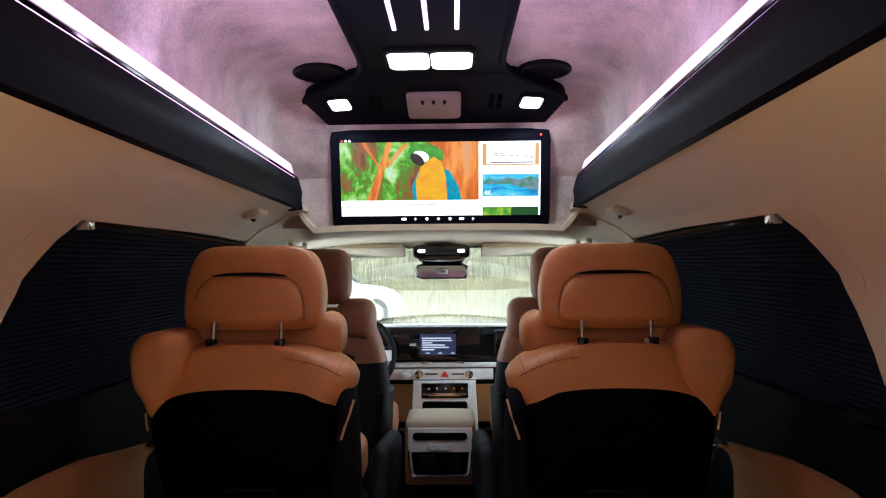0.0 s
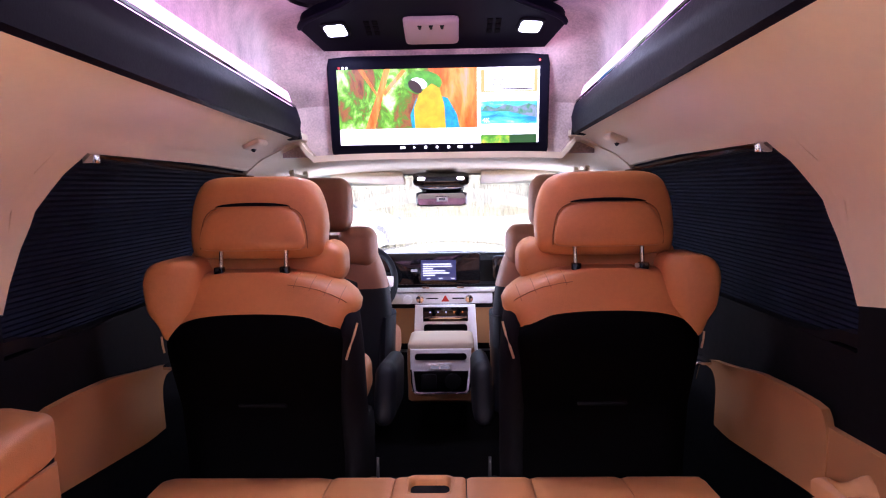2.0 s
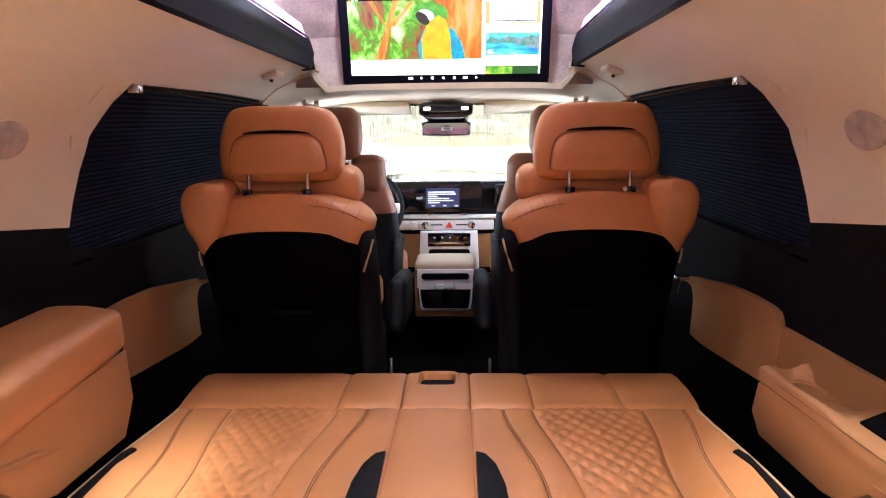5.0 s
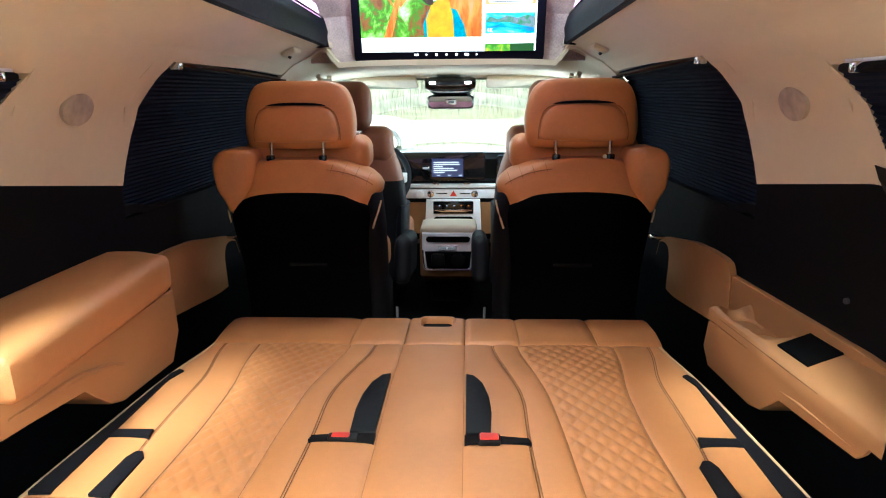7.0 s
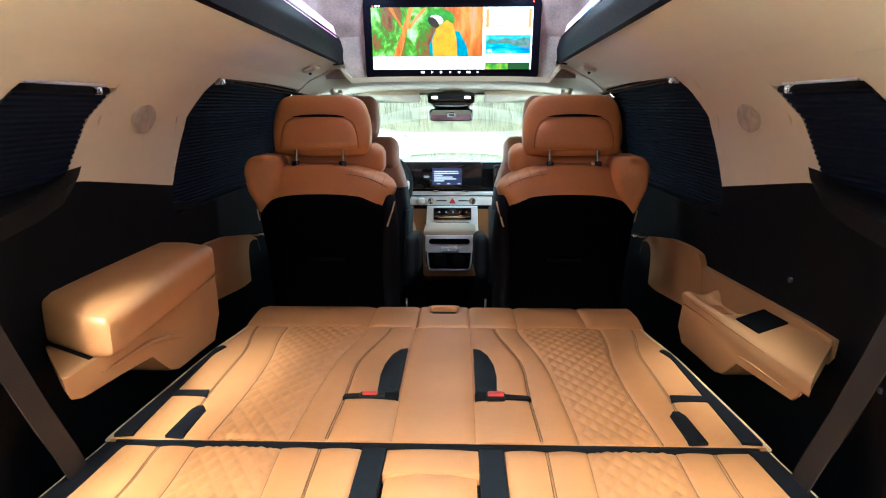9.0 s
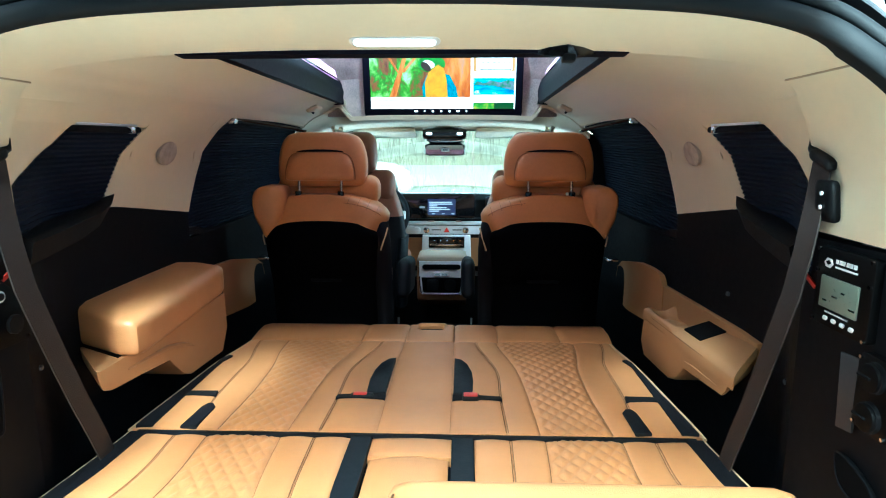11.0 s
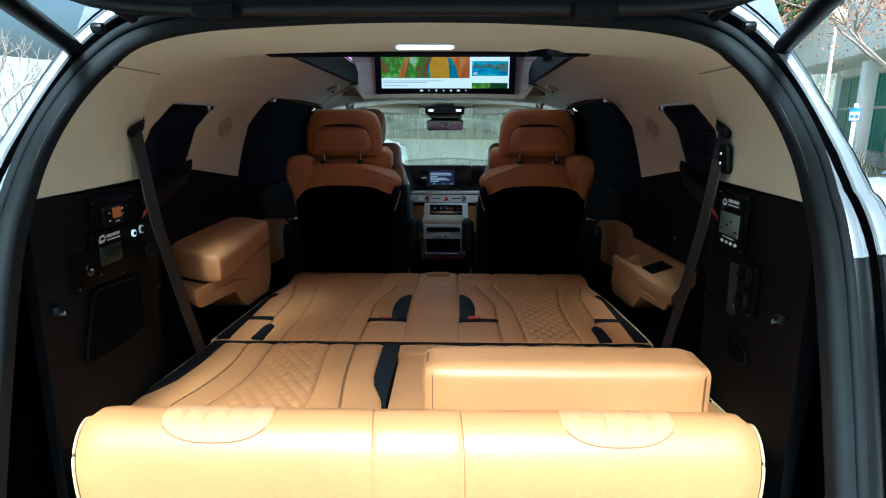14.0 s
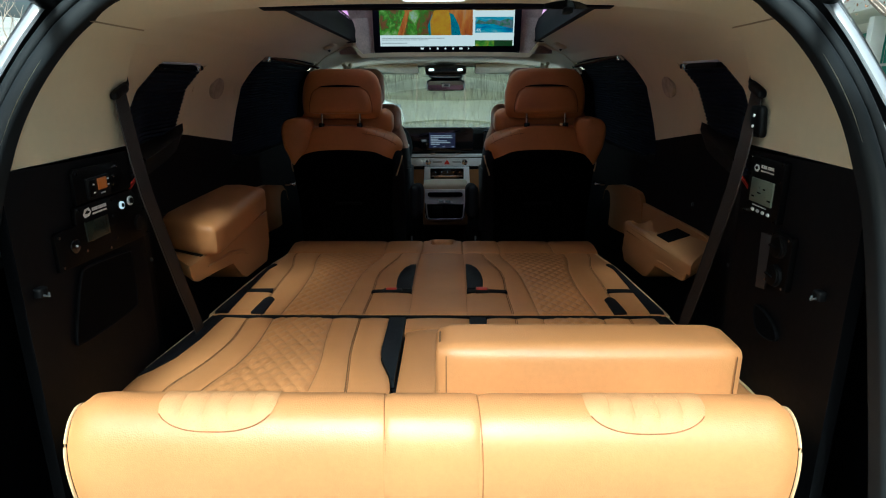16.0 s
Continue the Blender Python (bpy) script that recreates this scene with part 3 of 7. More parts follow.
for s in (-1, 1):
    tilt = Matrix.Translation((s * 0.284 - 0.002, 1.716, face_z(1.716))) @ Matrix.Rotation(radians(SLANT), 4, "X") @ Matrix.Rotation(radians(s * 8), 4, "Z")
    spot = part("spot_lamp", moved(prism(rounded(-0.038, 0.038, -0.036, 0.036, 0.012), "z", 0.004, -0.006, 0.003), tilt), SMOKE, con, "dark spot lamp frame")
    part("lens", moved(prism(rounded(-0.031, 0.031, -0.029, 0.029, 0.012), "z", 0.0, -0.010, 0.004), tilt), SPOT_GLOW, spot, "bright bluish white lens")
    for k in range(2):
        for j in range(3):
            y = 1.690 + 0.026 * j
            q = Matrix.Translation((s * 0.178 + (k - 0.5) * 0.024 - 0.002, y, face_z(y))) @ Matrix.Rotation(radians(SLANT), 4, "X")
            part("vent_slot", moved(rbox(-0.008, 0.008, -0.011, 0.011, -0.002, 0.004, 0.001, 1), q), CARPET, con)
tilt = Matrix.Translation((-0.006, 1.724, face_z(1.724) - 0.004)) @ Matrix.Rotation(radians(SLANT), 4, "X")
mic = part("switch_box", moved(puff(0.080, 0.066, 0.014, 0.012, (0, 0, 0.002), 8), tilt), mat("mauve_plastic", (0.33, 0.25, 0.24), 0.6, var=0.08), con, "mauve-grey switch box")
for k in (-1, 0, 1):
    part("button", moved(prism([(k * 0.032 - 0.006, -0.048), (k * 0.032 + 0.006, -0.048), (k * 0.032 + 0.003, -0.030), (k * 0.032 - 0.003, -0.030)], "z", -0.013, -0.018, 0.001), tilt), DARK_PLASTIC, mic)

for s in (-1, 1):
    sp = thing("roof_loudspeaker", "round black loudspeaker set in the suede roof", "loudspeaker", "roof loudspeakers")
    c = (s * 0.312 - 0.008, 1.60, TOP - 0.004)
    ring = [[(c[0] + r * math.cos(a), c[1] + r * math.sin(a), c[2] + dz) for a in [2 * math.pi * k / 36 for k in range(36)]] for r, dz in ((0.074, 0.004), (0.073, -0.008), (0.066, -0.011), (0.058, -0.004), (0.055, 0.004))]
    part("rim", loft(ring, caps=False), DARK_PLASTIC, sp, "black ring")
    cone = [[(c[0] + r * math.cos(a), c[1] + r * math.sin(a), c[2] + dz) for a in [2 * math.pi * k / 36 for k in range(36)]] for r, dz in ((0.056, -0.004), (0.040, 0.0), (0.018, 0.004), (0.014, -0.002), (0.003, -0.004))]
    part("cone", loft(cone), BLACK_CLOTH, sp)
    part("fastener", tube([(c[0] + 0.0, c[1] + 0.070, c[2] - 0.010), (c[0], c[1] + 0.070, c[2] - 0.016)], 0.004, 8), GLOSS_BLACK, sp)

# the big roof screen: local x across, z up, facing -y
TV = Matrix.Translation((0.008, 1.868, 1.684)) @ Matrix.Rotation(radians(9), 4, "X")
tv = thing("roof_screen", "wide black framed screen lit with a colourful video page", "screen", m=TV)
part("housing", puff(0.352, 0.022, 0.162, 0.020, (0, 0, 0), 8), NAVY, tv)
part("backing", rbox(-0.30, 0.30, 0.015, 0.045, -0.13, 0.13, 0.01), DARK_PLASTIC, tv)


def flat(x0, x1, z0, z1, lift):
    return rbox(x0, x1, -0.0235 - lift, -0.022 - lift, z0, z1, 0, 1)


FOREST = pattern("video_leaves", [(0.34, (0.08, 0.02, 0.01)), (0.43, (0.34, 0.11, 0.03)), (0.48, (0.05, 0.24, 0.01)), (0.54, (0.20, 0.55, 0.03)), (0.60, (0.55, 0.80, 0.30)), (0.68, (0.75, 0.92, 1.0))], 16, 0.22, (1, 1, 0.7), 4)
BARK = pattern("video_bark", [(0.30, (0.10, 0.015, 0.005)), (0.46, (0.72, 0.14, 0.01)), (0.58, (1.0, 0.36, 0.06)), (0.72, (0.60, 0.38, 0.34))], 18, 0.22, (1, 1, 0.25), 5)
LAKE = pattern("video_lake", [(0.30, (0.02, 0.10, 0.35)), (0.45, (0.02, 0.42, 0.80)), (0.56, (0.10, 0.65, 0.85)), (0.70, (0.75, 0.90, 0.95))], 30, 0.22, (0.4, 1, 1.6), 5)
MEADOW = pattern("video_meadow", [(0.35, (0.02, 0.12, 0.01)), (0.52, (0.12, 0.45, 0.03)), (0.66, (0.8, 0.6, 0.05)), (0.75, (0.6, 0.1, 0.03))], 40, 0.22)
YELLOW = pattern("video_yellow", [(0.35, (0.90, 0.33, 0.01)), (0.65, (1.0, 0.55, 0.01))], 30, 0.22)
TEAL = pattern("video_teal", [(0.35, (0.0, 0.18, 0.35)), (0.65, (0.0, 0.45, 0.55))], 40, 0.22)
GREEN = pattern("video_green", [(0.35, (0.03, 0.22, 0.02)), (0.65, (0.12, 0.50, 0.04))], 40, 0.22)
GREY_TEXT = glow("screen_grey_text", (0.10, 0.10, 0.11), 0.2)
DARKGLOW = glow("screen_dark_shape", (0.05, 0.03, 0.02), 0.15)
part("page", flat(-0.318, 0.318, -0.112, 0.121, 0), PAGE, tv, "white lit page")
part("video", flat(-0.318, 0.122, -0.062, 0.121, 0.002), FOREST, tv, "blurred leafy video picture")
for pts in ([(-0.235, -0.062), (-0.205, -0.062), (-0.178, 0.03), (-0.150, 0.121), (-0.168, 0.121), (-0.195, 0.04)], [(-0.195, 0.04), (-0.183, 0.03), (-0.235, 0.121), (-0.250, 0.121)], [(-0.175, 0.05), (-0.168, 0.04), (-0.100, 0.115), (-0.112, 0.119)]):
    part("branch", prism(pts, "y", -0.0275, -0.026), BARK, tv)
part("bark", prism([(-0.03, 0.121), (0.122, 0.121), (0.122, -0.062), (0.070, -0.062), (0.020, 0.02)], "y", -0.0275, -0.026), BARK, tv)


def blob(pts, y, material, name):
    part(name, prism(pts, "y", y, y + 0.001), material, tv)


def oval(cx, cz, rx, rz, turn=0.0, n=26):
    return [(cx + rx * math.cos(a) * math.cos(turn) - rz * math.sin(a) * math.sin(turn), cz + rx * math.cos(a) * math.sin(turn) + rz * math.sin(a) * math.cos(turn)) for a in [2 * math.pi * k / n for k in range(n)]]


blob([(-0.085, -0.062), (-0.09, -0.02), (-0.07, 0.03), (-0.03, 0.05), (0.03, 0.03), (0.058, -0.02), (0.066, -0.062)], -0.0290, TEAL, "teal_shape")
blob(oval(-0.048, 0.078, 0.060, 0.036), -0.0300, GREEN, "green_shape")
blob([(-0.075, -0.062), (-0.078, 0.0), (-0.06, 0.045), (-0.02, 0.075), (0.005, 0.06), (0.018, 0.01), (0.022, -0.062)], -0.0310, YELLOW, "yellow_shape")
blob(oval(-0.060, 0.076, 0.026, 0.016, -0.3), -0.0320, PAGE, "pale_shape")
blob(oval(-0.072, 0.066, 0.026, 0.015, -0.7), -0.0330, DARKGLOW, "dark_shape")
part("card", flat(0.134, 0.312, 0.046, 0.114, 0.002), glow("card_orange", (0.90, 0.45, 0.12), 0.2), tv, "orange edged card")
part("card_face", flat(0.146, 0.300, 0.050, 0.114, 0.004), PAGE, tv)
for k in range(6):
    x = 0.170 + 0.020 * k + (0.006 if k > 1 else 0) + (0.006 if k > 3 else 0)
    for dz in (0.068, 0.076, 0.083):
        part("text_bar", flat(x, x + 0.014, dz - 0.0012, dz + 0.0012, 0.006), GREY_TEXT, tv)
part("text_bar", flat(0.160, 0.296, 0.053, 0.0565, 0.006), DARKGLOW, tv)
lake = part("lake_picture", flat(0.134, 0.312, -0.052, 0.018, 0.002), LAKE, tv, "blue lake and mountain picture")
part("ridge", prism([(0.134, -0.012), (0.15, 0.006), (0.18, -0.004), (0.21, 0.008), (0.25, 0.0), (0.285, 0.010), (0.312, 0.002), (0.312, -0.034), (0.26, -0.024), (0.22, -0.014)], "y", -0.028, -0.0265), pattern("ridge_green", [(0.4, (0.03, 0.25, 0.10)), (0.6, (0.25, 0.30, 0.40))], 50, 0.22), lake)
mini = part("lower_picture", flat(0.134, 0.225, -0.112, -0.086, 0.002), MEADOW, tv, "small green picture")
part("lower_panel", flat(0.225, 0.312, -0.112, -0.086, 0.002), glow("panel_dark_green", (0.01, 0.06, 0.01), 0.3), tv)
txt = bpy.data.curves.new("text_mark", "FONT")
txt.body, txt.size, txt.extrude = "4K", 0.020, 0.0003
tob = new("text_mark", txt)
txt.materials.append(PAGE)
tob.parent = tv
tob.matrix_local = Matrix.Translation((0.139, -0.0290, -0.047)) @ Matrix.Rotation(radians(90), 4, "X")
for k in range(3):
    part("status_dot", moved(prism(disc(0.004, 12), "y", -0.026, -0.024), Matrix.Translation((-0.310 + 0.012 * k, 0, 0.126))), (RED, PAGE, PAGE)[k], tv)
for k in range(7):
    x = -0.118 + 0.037 * k
    geo = rbox(x - 0.008, x + 0.008, -0.026, -0.0235, -0.1265, -0.1185, 0.002, 1) if k in (0, 5) else moved(prism(disc(0.005, 10 if k in (2, 4) else (3 if k in (1, 6) else 4)), "y", -0.026, -0.0235), Matrix.Translation((x, 0, -0.1225)))
    part("page_icon", geo, PAGE, tv, "small white icon")
for z, w in ((-0.076, 0.30), (-0.083, 0.22), (-0.098, 0.12)):
    part("text_line", flat(-0.310, -0.310 + w, z - 0.0012, z + 0.0012, 0.001), glow("faint_text", (0.55, 0.55, 0.57), 0.2), tv)
part("standby_light", moved(prism(disc(0.003, 10), "y", -0.026, -0.020), Matrix.Translation((0.318, 0, 0.140))), glow("red_light", (1.0, 0.05, 0.03), 1), tv, "tiny red light")


# ---- the bed of folded seats ----
BED = 0.82
MID = -0.005


def quilt(x, y):
    """Stuffed diamonds between crossing seams."""
    p, q = 0.0165, 0.0235
    a, b = x / p + y / q, x / p - y / q
    return 0.0048 * min(abs(math.sin(math.pi * a / 2)), abs(math.sin(math.pi * b / 2))) ** 0.6


def bed_drop(y):
    """The bed falls a little towards the front."""
    return -0.020 * smooth(y, 0.70, 1.05)


def band(lo, hi, y0, y1, s, nu=22, nv=40, quilted=False, soft=0.010, gap=0.0003, z=BED):
    """One stitched panel between two seam lines, swelling between its seams."""
    def f(u, v):
        y = y0 + (y1 - y0) * v
        a, b = lo(y) + gap, hi(y) - gap
        x = a + (b - a) * u
        ex, ey = min(u, 1 - u) * (b - a), min(v, 1 - v) * abs(y1 - y0)
        rim = 1 - math.exp(-min(ex, 9) / 0.0028)
        rimy = 1 - math.exp(-ey / 0.005)
        h = -0.0026 + 0.0026 * rim * rimy + soft * 0.3 * (1 - (2 * u - 1) ** 2)
        if quilted:
            h += quilt(x, y) * min(1, ex / 0.012) - 0.002
        return (MID + s * x, y, z + h + bed_drop(y))
    return slab(nu, nv, f, (0, 0, -0.02))


def line(ys, xs):
    order = sorted(zip(ys, xs))
    ya, xa = [p[0] for p in order], [p[1] for p in order]

    def f(y):
        # soft curve through the points
        return sum(lerp(y + d, ya, xa) for d in (-0.045, -0.022, 0, 0.022, 0.045)) / 5
    return f


F1 = line([0.36, 0.95], [0.0785, 0.0785])
F2 = line([0.95, 0.85, 0.688, 0.539, 0.365], [0.148, 0.168, 0.202, 0.197, 0.202])
F3 = line([0.95, 0.85, 0.71, 0.56, 0.365], [0.212, 0.230, 0.254, 0.264, 0.271])
F4 = line([0.95, 0.85, 0.73, 0.56, 0.365], [0.452, 0.442, 0.419, 0.415, 0.426])
F5 = line([0.95, 0.86, 0.77, 0.63, 0.50, 0.365], [0.540, 0.520, 0.497, 0.497, 0.494, 0.474])
FO = line([0.95, 0.75, 0.365], [0.568, 0.583, 0.611])
bed = thing("folded_seat_bed", "tan leather folded seat bed with quilted panels", "folded seat", "bed sections")
part("base_board", rbox(-0.59, 0.58, 0.366, 0.98, 0.70, BED - 0.024, 0.010), BLACK_CLOTH, bed, "black cloth underside")
part("centre_panel", band(lambda y: -0.0785, F1, 0.362, 0.984, 1, 10, 30), TAN, bed)
for s in (-1, 1):
    part("inner_panel", band(F1, F2, 0.362, 0.984, s), TAN, bed)
    part("seam_panel", band(F2, F3, 0.362, 0.984, s), TAN, bed)
    part("quilted_panel", band(F3, F4, 0.362, 0.984, s, 44, 120, True), TAN, bed, "diamond quilted tan leather")
    part("side_panel", band(F4, F5, 0.362, 0.984, s), TAN, bed)
    part("outer_panel", band(F5, FO, 0.362, 0.984, s), TAN, bed)
    # black insert along the outer edge
    ins = [(FO(y) - 0.006, y) for y in span(0.366, 0.77, 12)] + [(FO(0.79) - 0.014, 0.79), (FO(0.78) - 0.026, 0.785)] + [(0.567, y) for y in span(0.74, 0.366, 8)]
    part("edge_insert", prism([(MID + s * x, y) for x, y in ins], "z", BED - 0.02, BED + 0.0055, 0.003), BLACK_CLOTH, bed, "black cloth insert")
    part("slot", prism([(MID + s * x, y) for x, y in ((0.494, 0.522), (0.572, 0.520), (0.572, 0.545), (0.498, 0.547))], "z", BED - 0.01, BED + 0.005), BLACK_CLOTH, bed, "black slot")
    part("slot", prism([(MID + s * x, y) for x, y in ((0.470, 0.364), (0.505, 0.364), (0.500, 0.46), (0.492, 0.478), (0.480, 0.478), (0.468, 0.46))], "z", BED - 0.01, BED + 0.006, 0.002), BLACK_CLOTH, bed, "black slot")
    pad = [(0.083, 0.775), (0.100, 0.768), (0.118, 0.735), (0.130, 0.68), (0.133, 0.62), (0.129, 0.545), (0.083, 0.545)]
    part("belt_pad", prism([(MID + s * x, y) for x, y in pad], "z", BED - 0.01, BED + 0.009, 0.003), BLACK_VINYL, bed, "black belt pad")
    part("belt_slot", prism([(MID + s * x, y) for x, y in ((0.081, 0.516), (0.200, 0.520), (0.196, 0.534), (0.128, 0.542), (0.081, 0.542))], "z", BED - 0.01, BED + 0.006), BLACK_CLOTH, bed, "black slot")
    for edge in (F1, F3, F4):
        part("stitch_line", tube([(MID + s * edge(y), y, BED - 0.0036 + bed_drop(y)) for y in span(0.368, 0.98, 30)], 0.0010, 5), THREAD, bed, "brown stitched seam")
    for edge in (F2, F5):
        for d in (-0.0024, 0.0024):
            part("seam", tube([(MID + s * (edge(y) + d), y, BED - 0.0012 + bed_drop(y)) for y in span(0.37, 0.98, 30)], 0.0011, 6), THREAD, bed, "double stitched seam")
    part("edge_piping", tube([(MID + s * (FO(y) + 0.003), y, BED - 0.004 + bed_drop(y)) for y in span(0.358, 0.984, 20)], 0.0042, 6), PIPING, bed, "cream piping")
    bk = part("buckle", rbox(MID + s * 0.125 - 0.020, MID + s * 0.125 + 0.020, 0.512, 0.540, BED + 0.001, BED + 0.013, 0.004) if s > 0 else rbox(MID - 0.165, MID - 0.110, 0.518, 0.536, BED + 0.002, BED + 0.012, 0.004), DARK_PLASTIC if s > 0 else BLACK_VINYL, bed, "belt buckle")
    part("red_button", rbox(MID + 0.108, MID + 0.142, 0.516, 0.537, BED + 0.009, BED + 0.0155, 0.003) if s > 0 else rbox(MID - 0.158, MID - 0.125, 0.520, 0.534, BED + 0.008, BED + 0.0145, 0.003), RED, bk, "red release button")

# front flap with a pull opening
flap = thing("bed_flap", "tan leather folding flap at the front of the bed", "folded seat", "bed sections")


def flap_panel(a, b):
    def f(u, v):
        x = a + 0.001 + (b - a - 0.002) * u
        y = 0.988 + 0.222 * v
        half = 0.578 + 0.020 * v - 0.035 * smooth(v, 0.82, 1.0) ** 2
        x = max(-half, min(half, x))
        e = min(min(u, 1 - u) * (b - a), min(v, 1 - v) * 0.18)
        hole = 0.030 * (1 - smooth(abs(x), 0.043, 0.047)) * (1 - smooth(abs(y - 1.140), 0.034, 0.038))
        return (MID + x, y, -hole + BED - 0.019 - 0.012 * v - 0.005 * math.exp(-e / 0.004) + 0.006 * math.sin(math.pi * v) - 0.008 * smooth(v, 0.85, 1.0) ** 2)
    return slab(80 if a == -0.0785 else 14, 110 if a == -0.0785 else 18, f, (0, 0, -0.03))


part("base_board", rbox(-0.54, 0.53, 0.99, 1.20, 0.70, BED - 0.064, 0.010), BLACK_CLOTH, flap, "black cloth underside")
for a, b in ((-0.60, -0.22), (-0.22, -0.0785), (-0.0785, 0.0785), (0.0785, 0.22), (0.22, 0.42), (0.42, 0.60)):
    part("flap_panel", flap_panel(a, b), TAN, flap)
rim = [[(MID + px, 1.145 + py, z) for px, py in rounded(-0.047 + d, 0.047 - d, -0.038 + d, 0.038 - d, 0.018)] for d, z in ((-0.008, BED - 0.0265), (-0.003, BED - 0.0215), (0.001, BED - 0.0215), (0.004, BED - 0.026), (0.005, BED - 0.044))]
part("pull_opening", loft(rim, caps=False), TAN, flap, "leather rimmed pull opening")
part("opening_floor", prism([(MID + px, 1.145 + py) for px, py in rounded(-0.042, 0.042, -0.033, 0.033, 0.016)], "z", BED - 0.058, BED - 0.041), BLACK_CLOTH, flap, "dark inside of the opening")

# rear section
R1 = line([0.34, -0.3], [0.083, 0.083])
RS = line([0.34, 0.10, 0.02, -0.3], [0.129, 0.129, 0.090, 0.088])
R2 = line([0.34, 0.15, -0.04, -0.3], [0.206, 0.200, 0.178, 0.165])
R3 = line([0.34, 0.20, 0.08, -0.04, -0.3], [0.278, 0.270, 0.255, 0.257, 0.25])
R4 = line([0.34, 0.20, 0.08, -0.04, -0.15, -0.3], [0.438, 0.430, 0.440, 0.485, 0.48, 0.45])
R5 = line([0.34, 0.20, 0.08, -0.04, -0.15, -0.3], [0.505, 0.495, 0.515, 0.559, 0.53, 0.49])
RO = line([0.345, 0.03, -0.06, -0.15, -0.3], [0.602, 0.636, 0.644, 0.60, 0.53])
rear = thing("folded_rear_seat", "tan leather folded rear bench with quilted panels", "folded seat", "bed sections")
part("base_board", rbox(-0.52, 0.515, -0.25, 0.330, 0.66, BED - 0.022, 0.012), BLACK_CLOTH, rear, "black cloth underside")
part("centre_head", band(lambda y: -0.083, R1, 0.268, 0.338, 1, 10, 10), TAN, rear)
part("centre_armrest", band(lambda y: -0.078, lambda y: 0.078, -0.24, 0.262, 1, 12, 24, z=BED - 0.004, soft=0.03), TAN, rear, "folded centre armrest")
for s in (-1, 1):
    part("inner_panel", band(RS, R2, -0.24, 0.338, s), TAN, rear)
    part("seam_panel", band(R2, R3, -0.24, 0.338, s), TAN, rear)
    part("quilted_panel", band(R3, R4, -0.24, 0.338, s, 44, 110, True), TAN, rear, "diamond quilted tan leather")
    part("side_panel", band(R4, R5, -0.24, 0.338, s), TAN, rear)
    part("outer_panel", band(R5, RO, -0.24, 0.338, s), TAN, rear)
    part("strap_insert", slab(4, 20, lambda u, v, s=s: (MID + s * (0.084 + (RS(0.335 - 0.33 * v) - 0.086) * u), 0.335 - 0.33 * v, BED + 0.004), (0, 0, -0.02)), BLACK_VINYL, rear, "black strap insert")
    part("corner_insert", prism([(MID + s * x, y) for x, y in [(RO(y) - 0.004, y) for y in span(0.342, 0.02, 10)] + [(RO(0.05) - 0.02, 0.045), (RO(0.1) - 0.040, 0.10), (RO(0.2) - 0.045, 0.2), (0.565, 0.342)]], "z", BED - 0.01, BED + 0.005, 0.002), BLACK_CLOTH, rear, "black cloth corner")
    for edge in (R3, R4):
        part("stitch_line", tube([(MID + s * edge(y), y, BED - 0.0036) for y in span(-0.2, 0.335, 30)], 0.0010, 5), THREAD, rear, "brown stitched seam")
    for edge in (R2, R5):
        for d in (-0.0024, 0.0024):
            part("seam", tube([(MID + s * (edge(y) + d), y, BED - 0.0012) for y in span(-0.2, 0.335, 30)], 0.0011, 6), THREAD, rear, "double stitched seam")
    part("edge_piping", tube([(MID + s * (RO(y) + 0.003), y, BED - 0.004) for y in span(-0.2, 0.345, 20)], 0.0042, 6), PIPING, rear, "cream piping")

TAN_PERF = mat("perforated_tan", (0.54, 0.27, 0.115), 0.55, var=0.06, scale=30, bump=0.5, bscale=500)
# upright seat back at the tailgate
up = thing("upright_seat_back", "tan leather seat back standing at the tailgate with perforated patches", "seat back")
PROFILE = [(-0.292, 0.716), (-0.308, 0.722), (-0.320, 0.748), (-0.327, 0.795), (-0.328, 0.840), (-0.322, 0.878), (-0.309, 0.907), (-0.289, 0.928), (-0.262, 0.937), (-0.235, 0.931), (-0.212, 0.912), (-0.195, 0.870), (-0.190, 0.745)]
SECTION = through_points(PROFILE, 8)


def back_at(x, w, lift=0.0):
    """Point on the upright cushion, w along its section."""
    w = min(w * 8, len(SECTION) - 1.001)
    k = int(w)
    f = w - k
    y = SECTION[k][0] + (SECTION[k + 1][0] - SECTION[k][0]) * f
    z = SECTION[k][1] + (SECTION[k + 1][1] - SECTION[k][1]) * f
    a, b = Vector(SECTION[max(0, k - 2)]), Vector(SECTION[min(len(SECTION) - 1, k + 3)])
    d = (b - a).normalized()
    e = 1 - min(1.0, max(0.0, (0.566 - abs(x + 0.003)) / 0.03))
    pull = 0.014 * e * e
    x *= 1 - 0.016 * (max(0.0, 0.925 - z) / 0.13) * (1 - smooth(y, -0.30, -0.22))
    return (x, y - d.y * lift + pull * (0.5 - 1.5 * smooth(y, -0.31, -0.22)), z + d.x * lift - pull * smooth(z, 0.85, 0.95))


def cushion(a, b):
    def f(u, v):
        x = a + (b - a) * u
        w = v * 12
        e = min(u, 1 - u) * (b - a)
        p = back_at(x, w, 0.003 * (1 - math.exp(-e / 0.005)))
        return p
    return grid(26, 60, f)


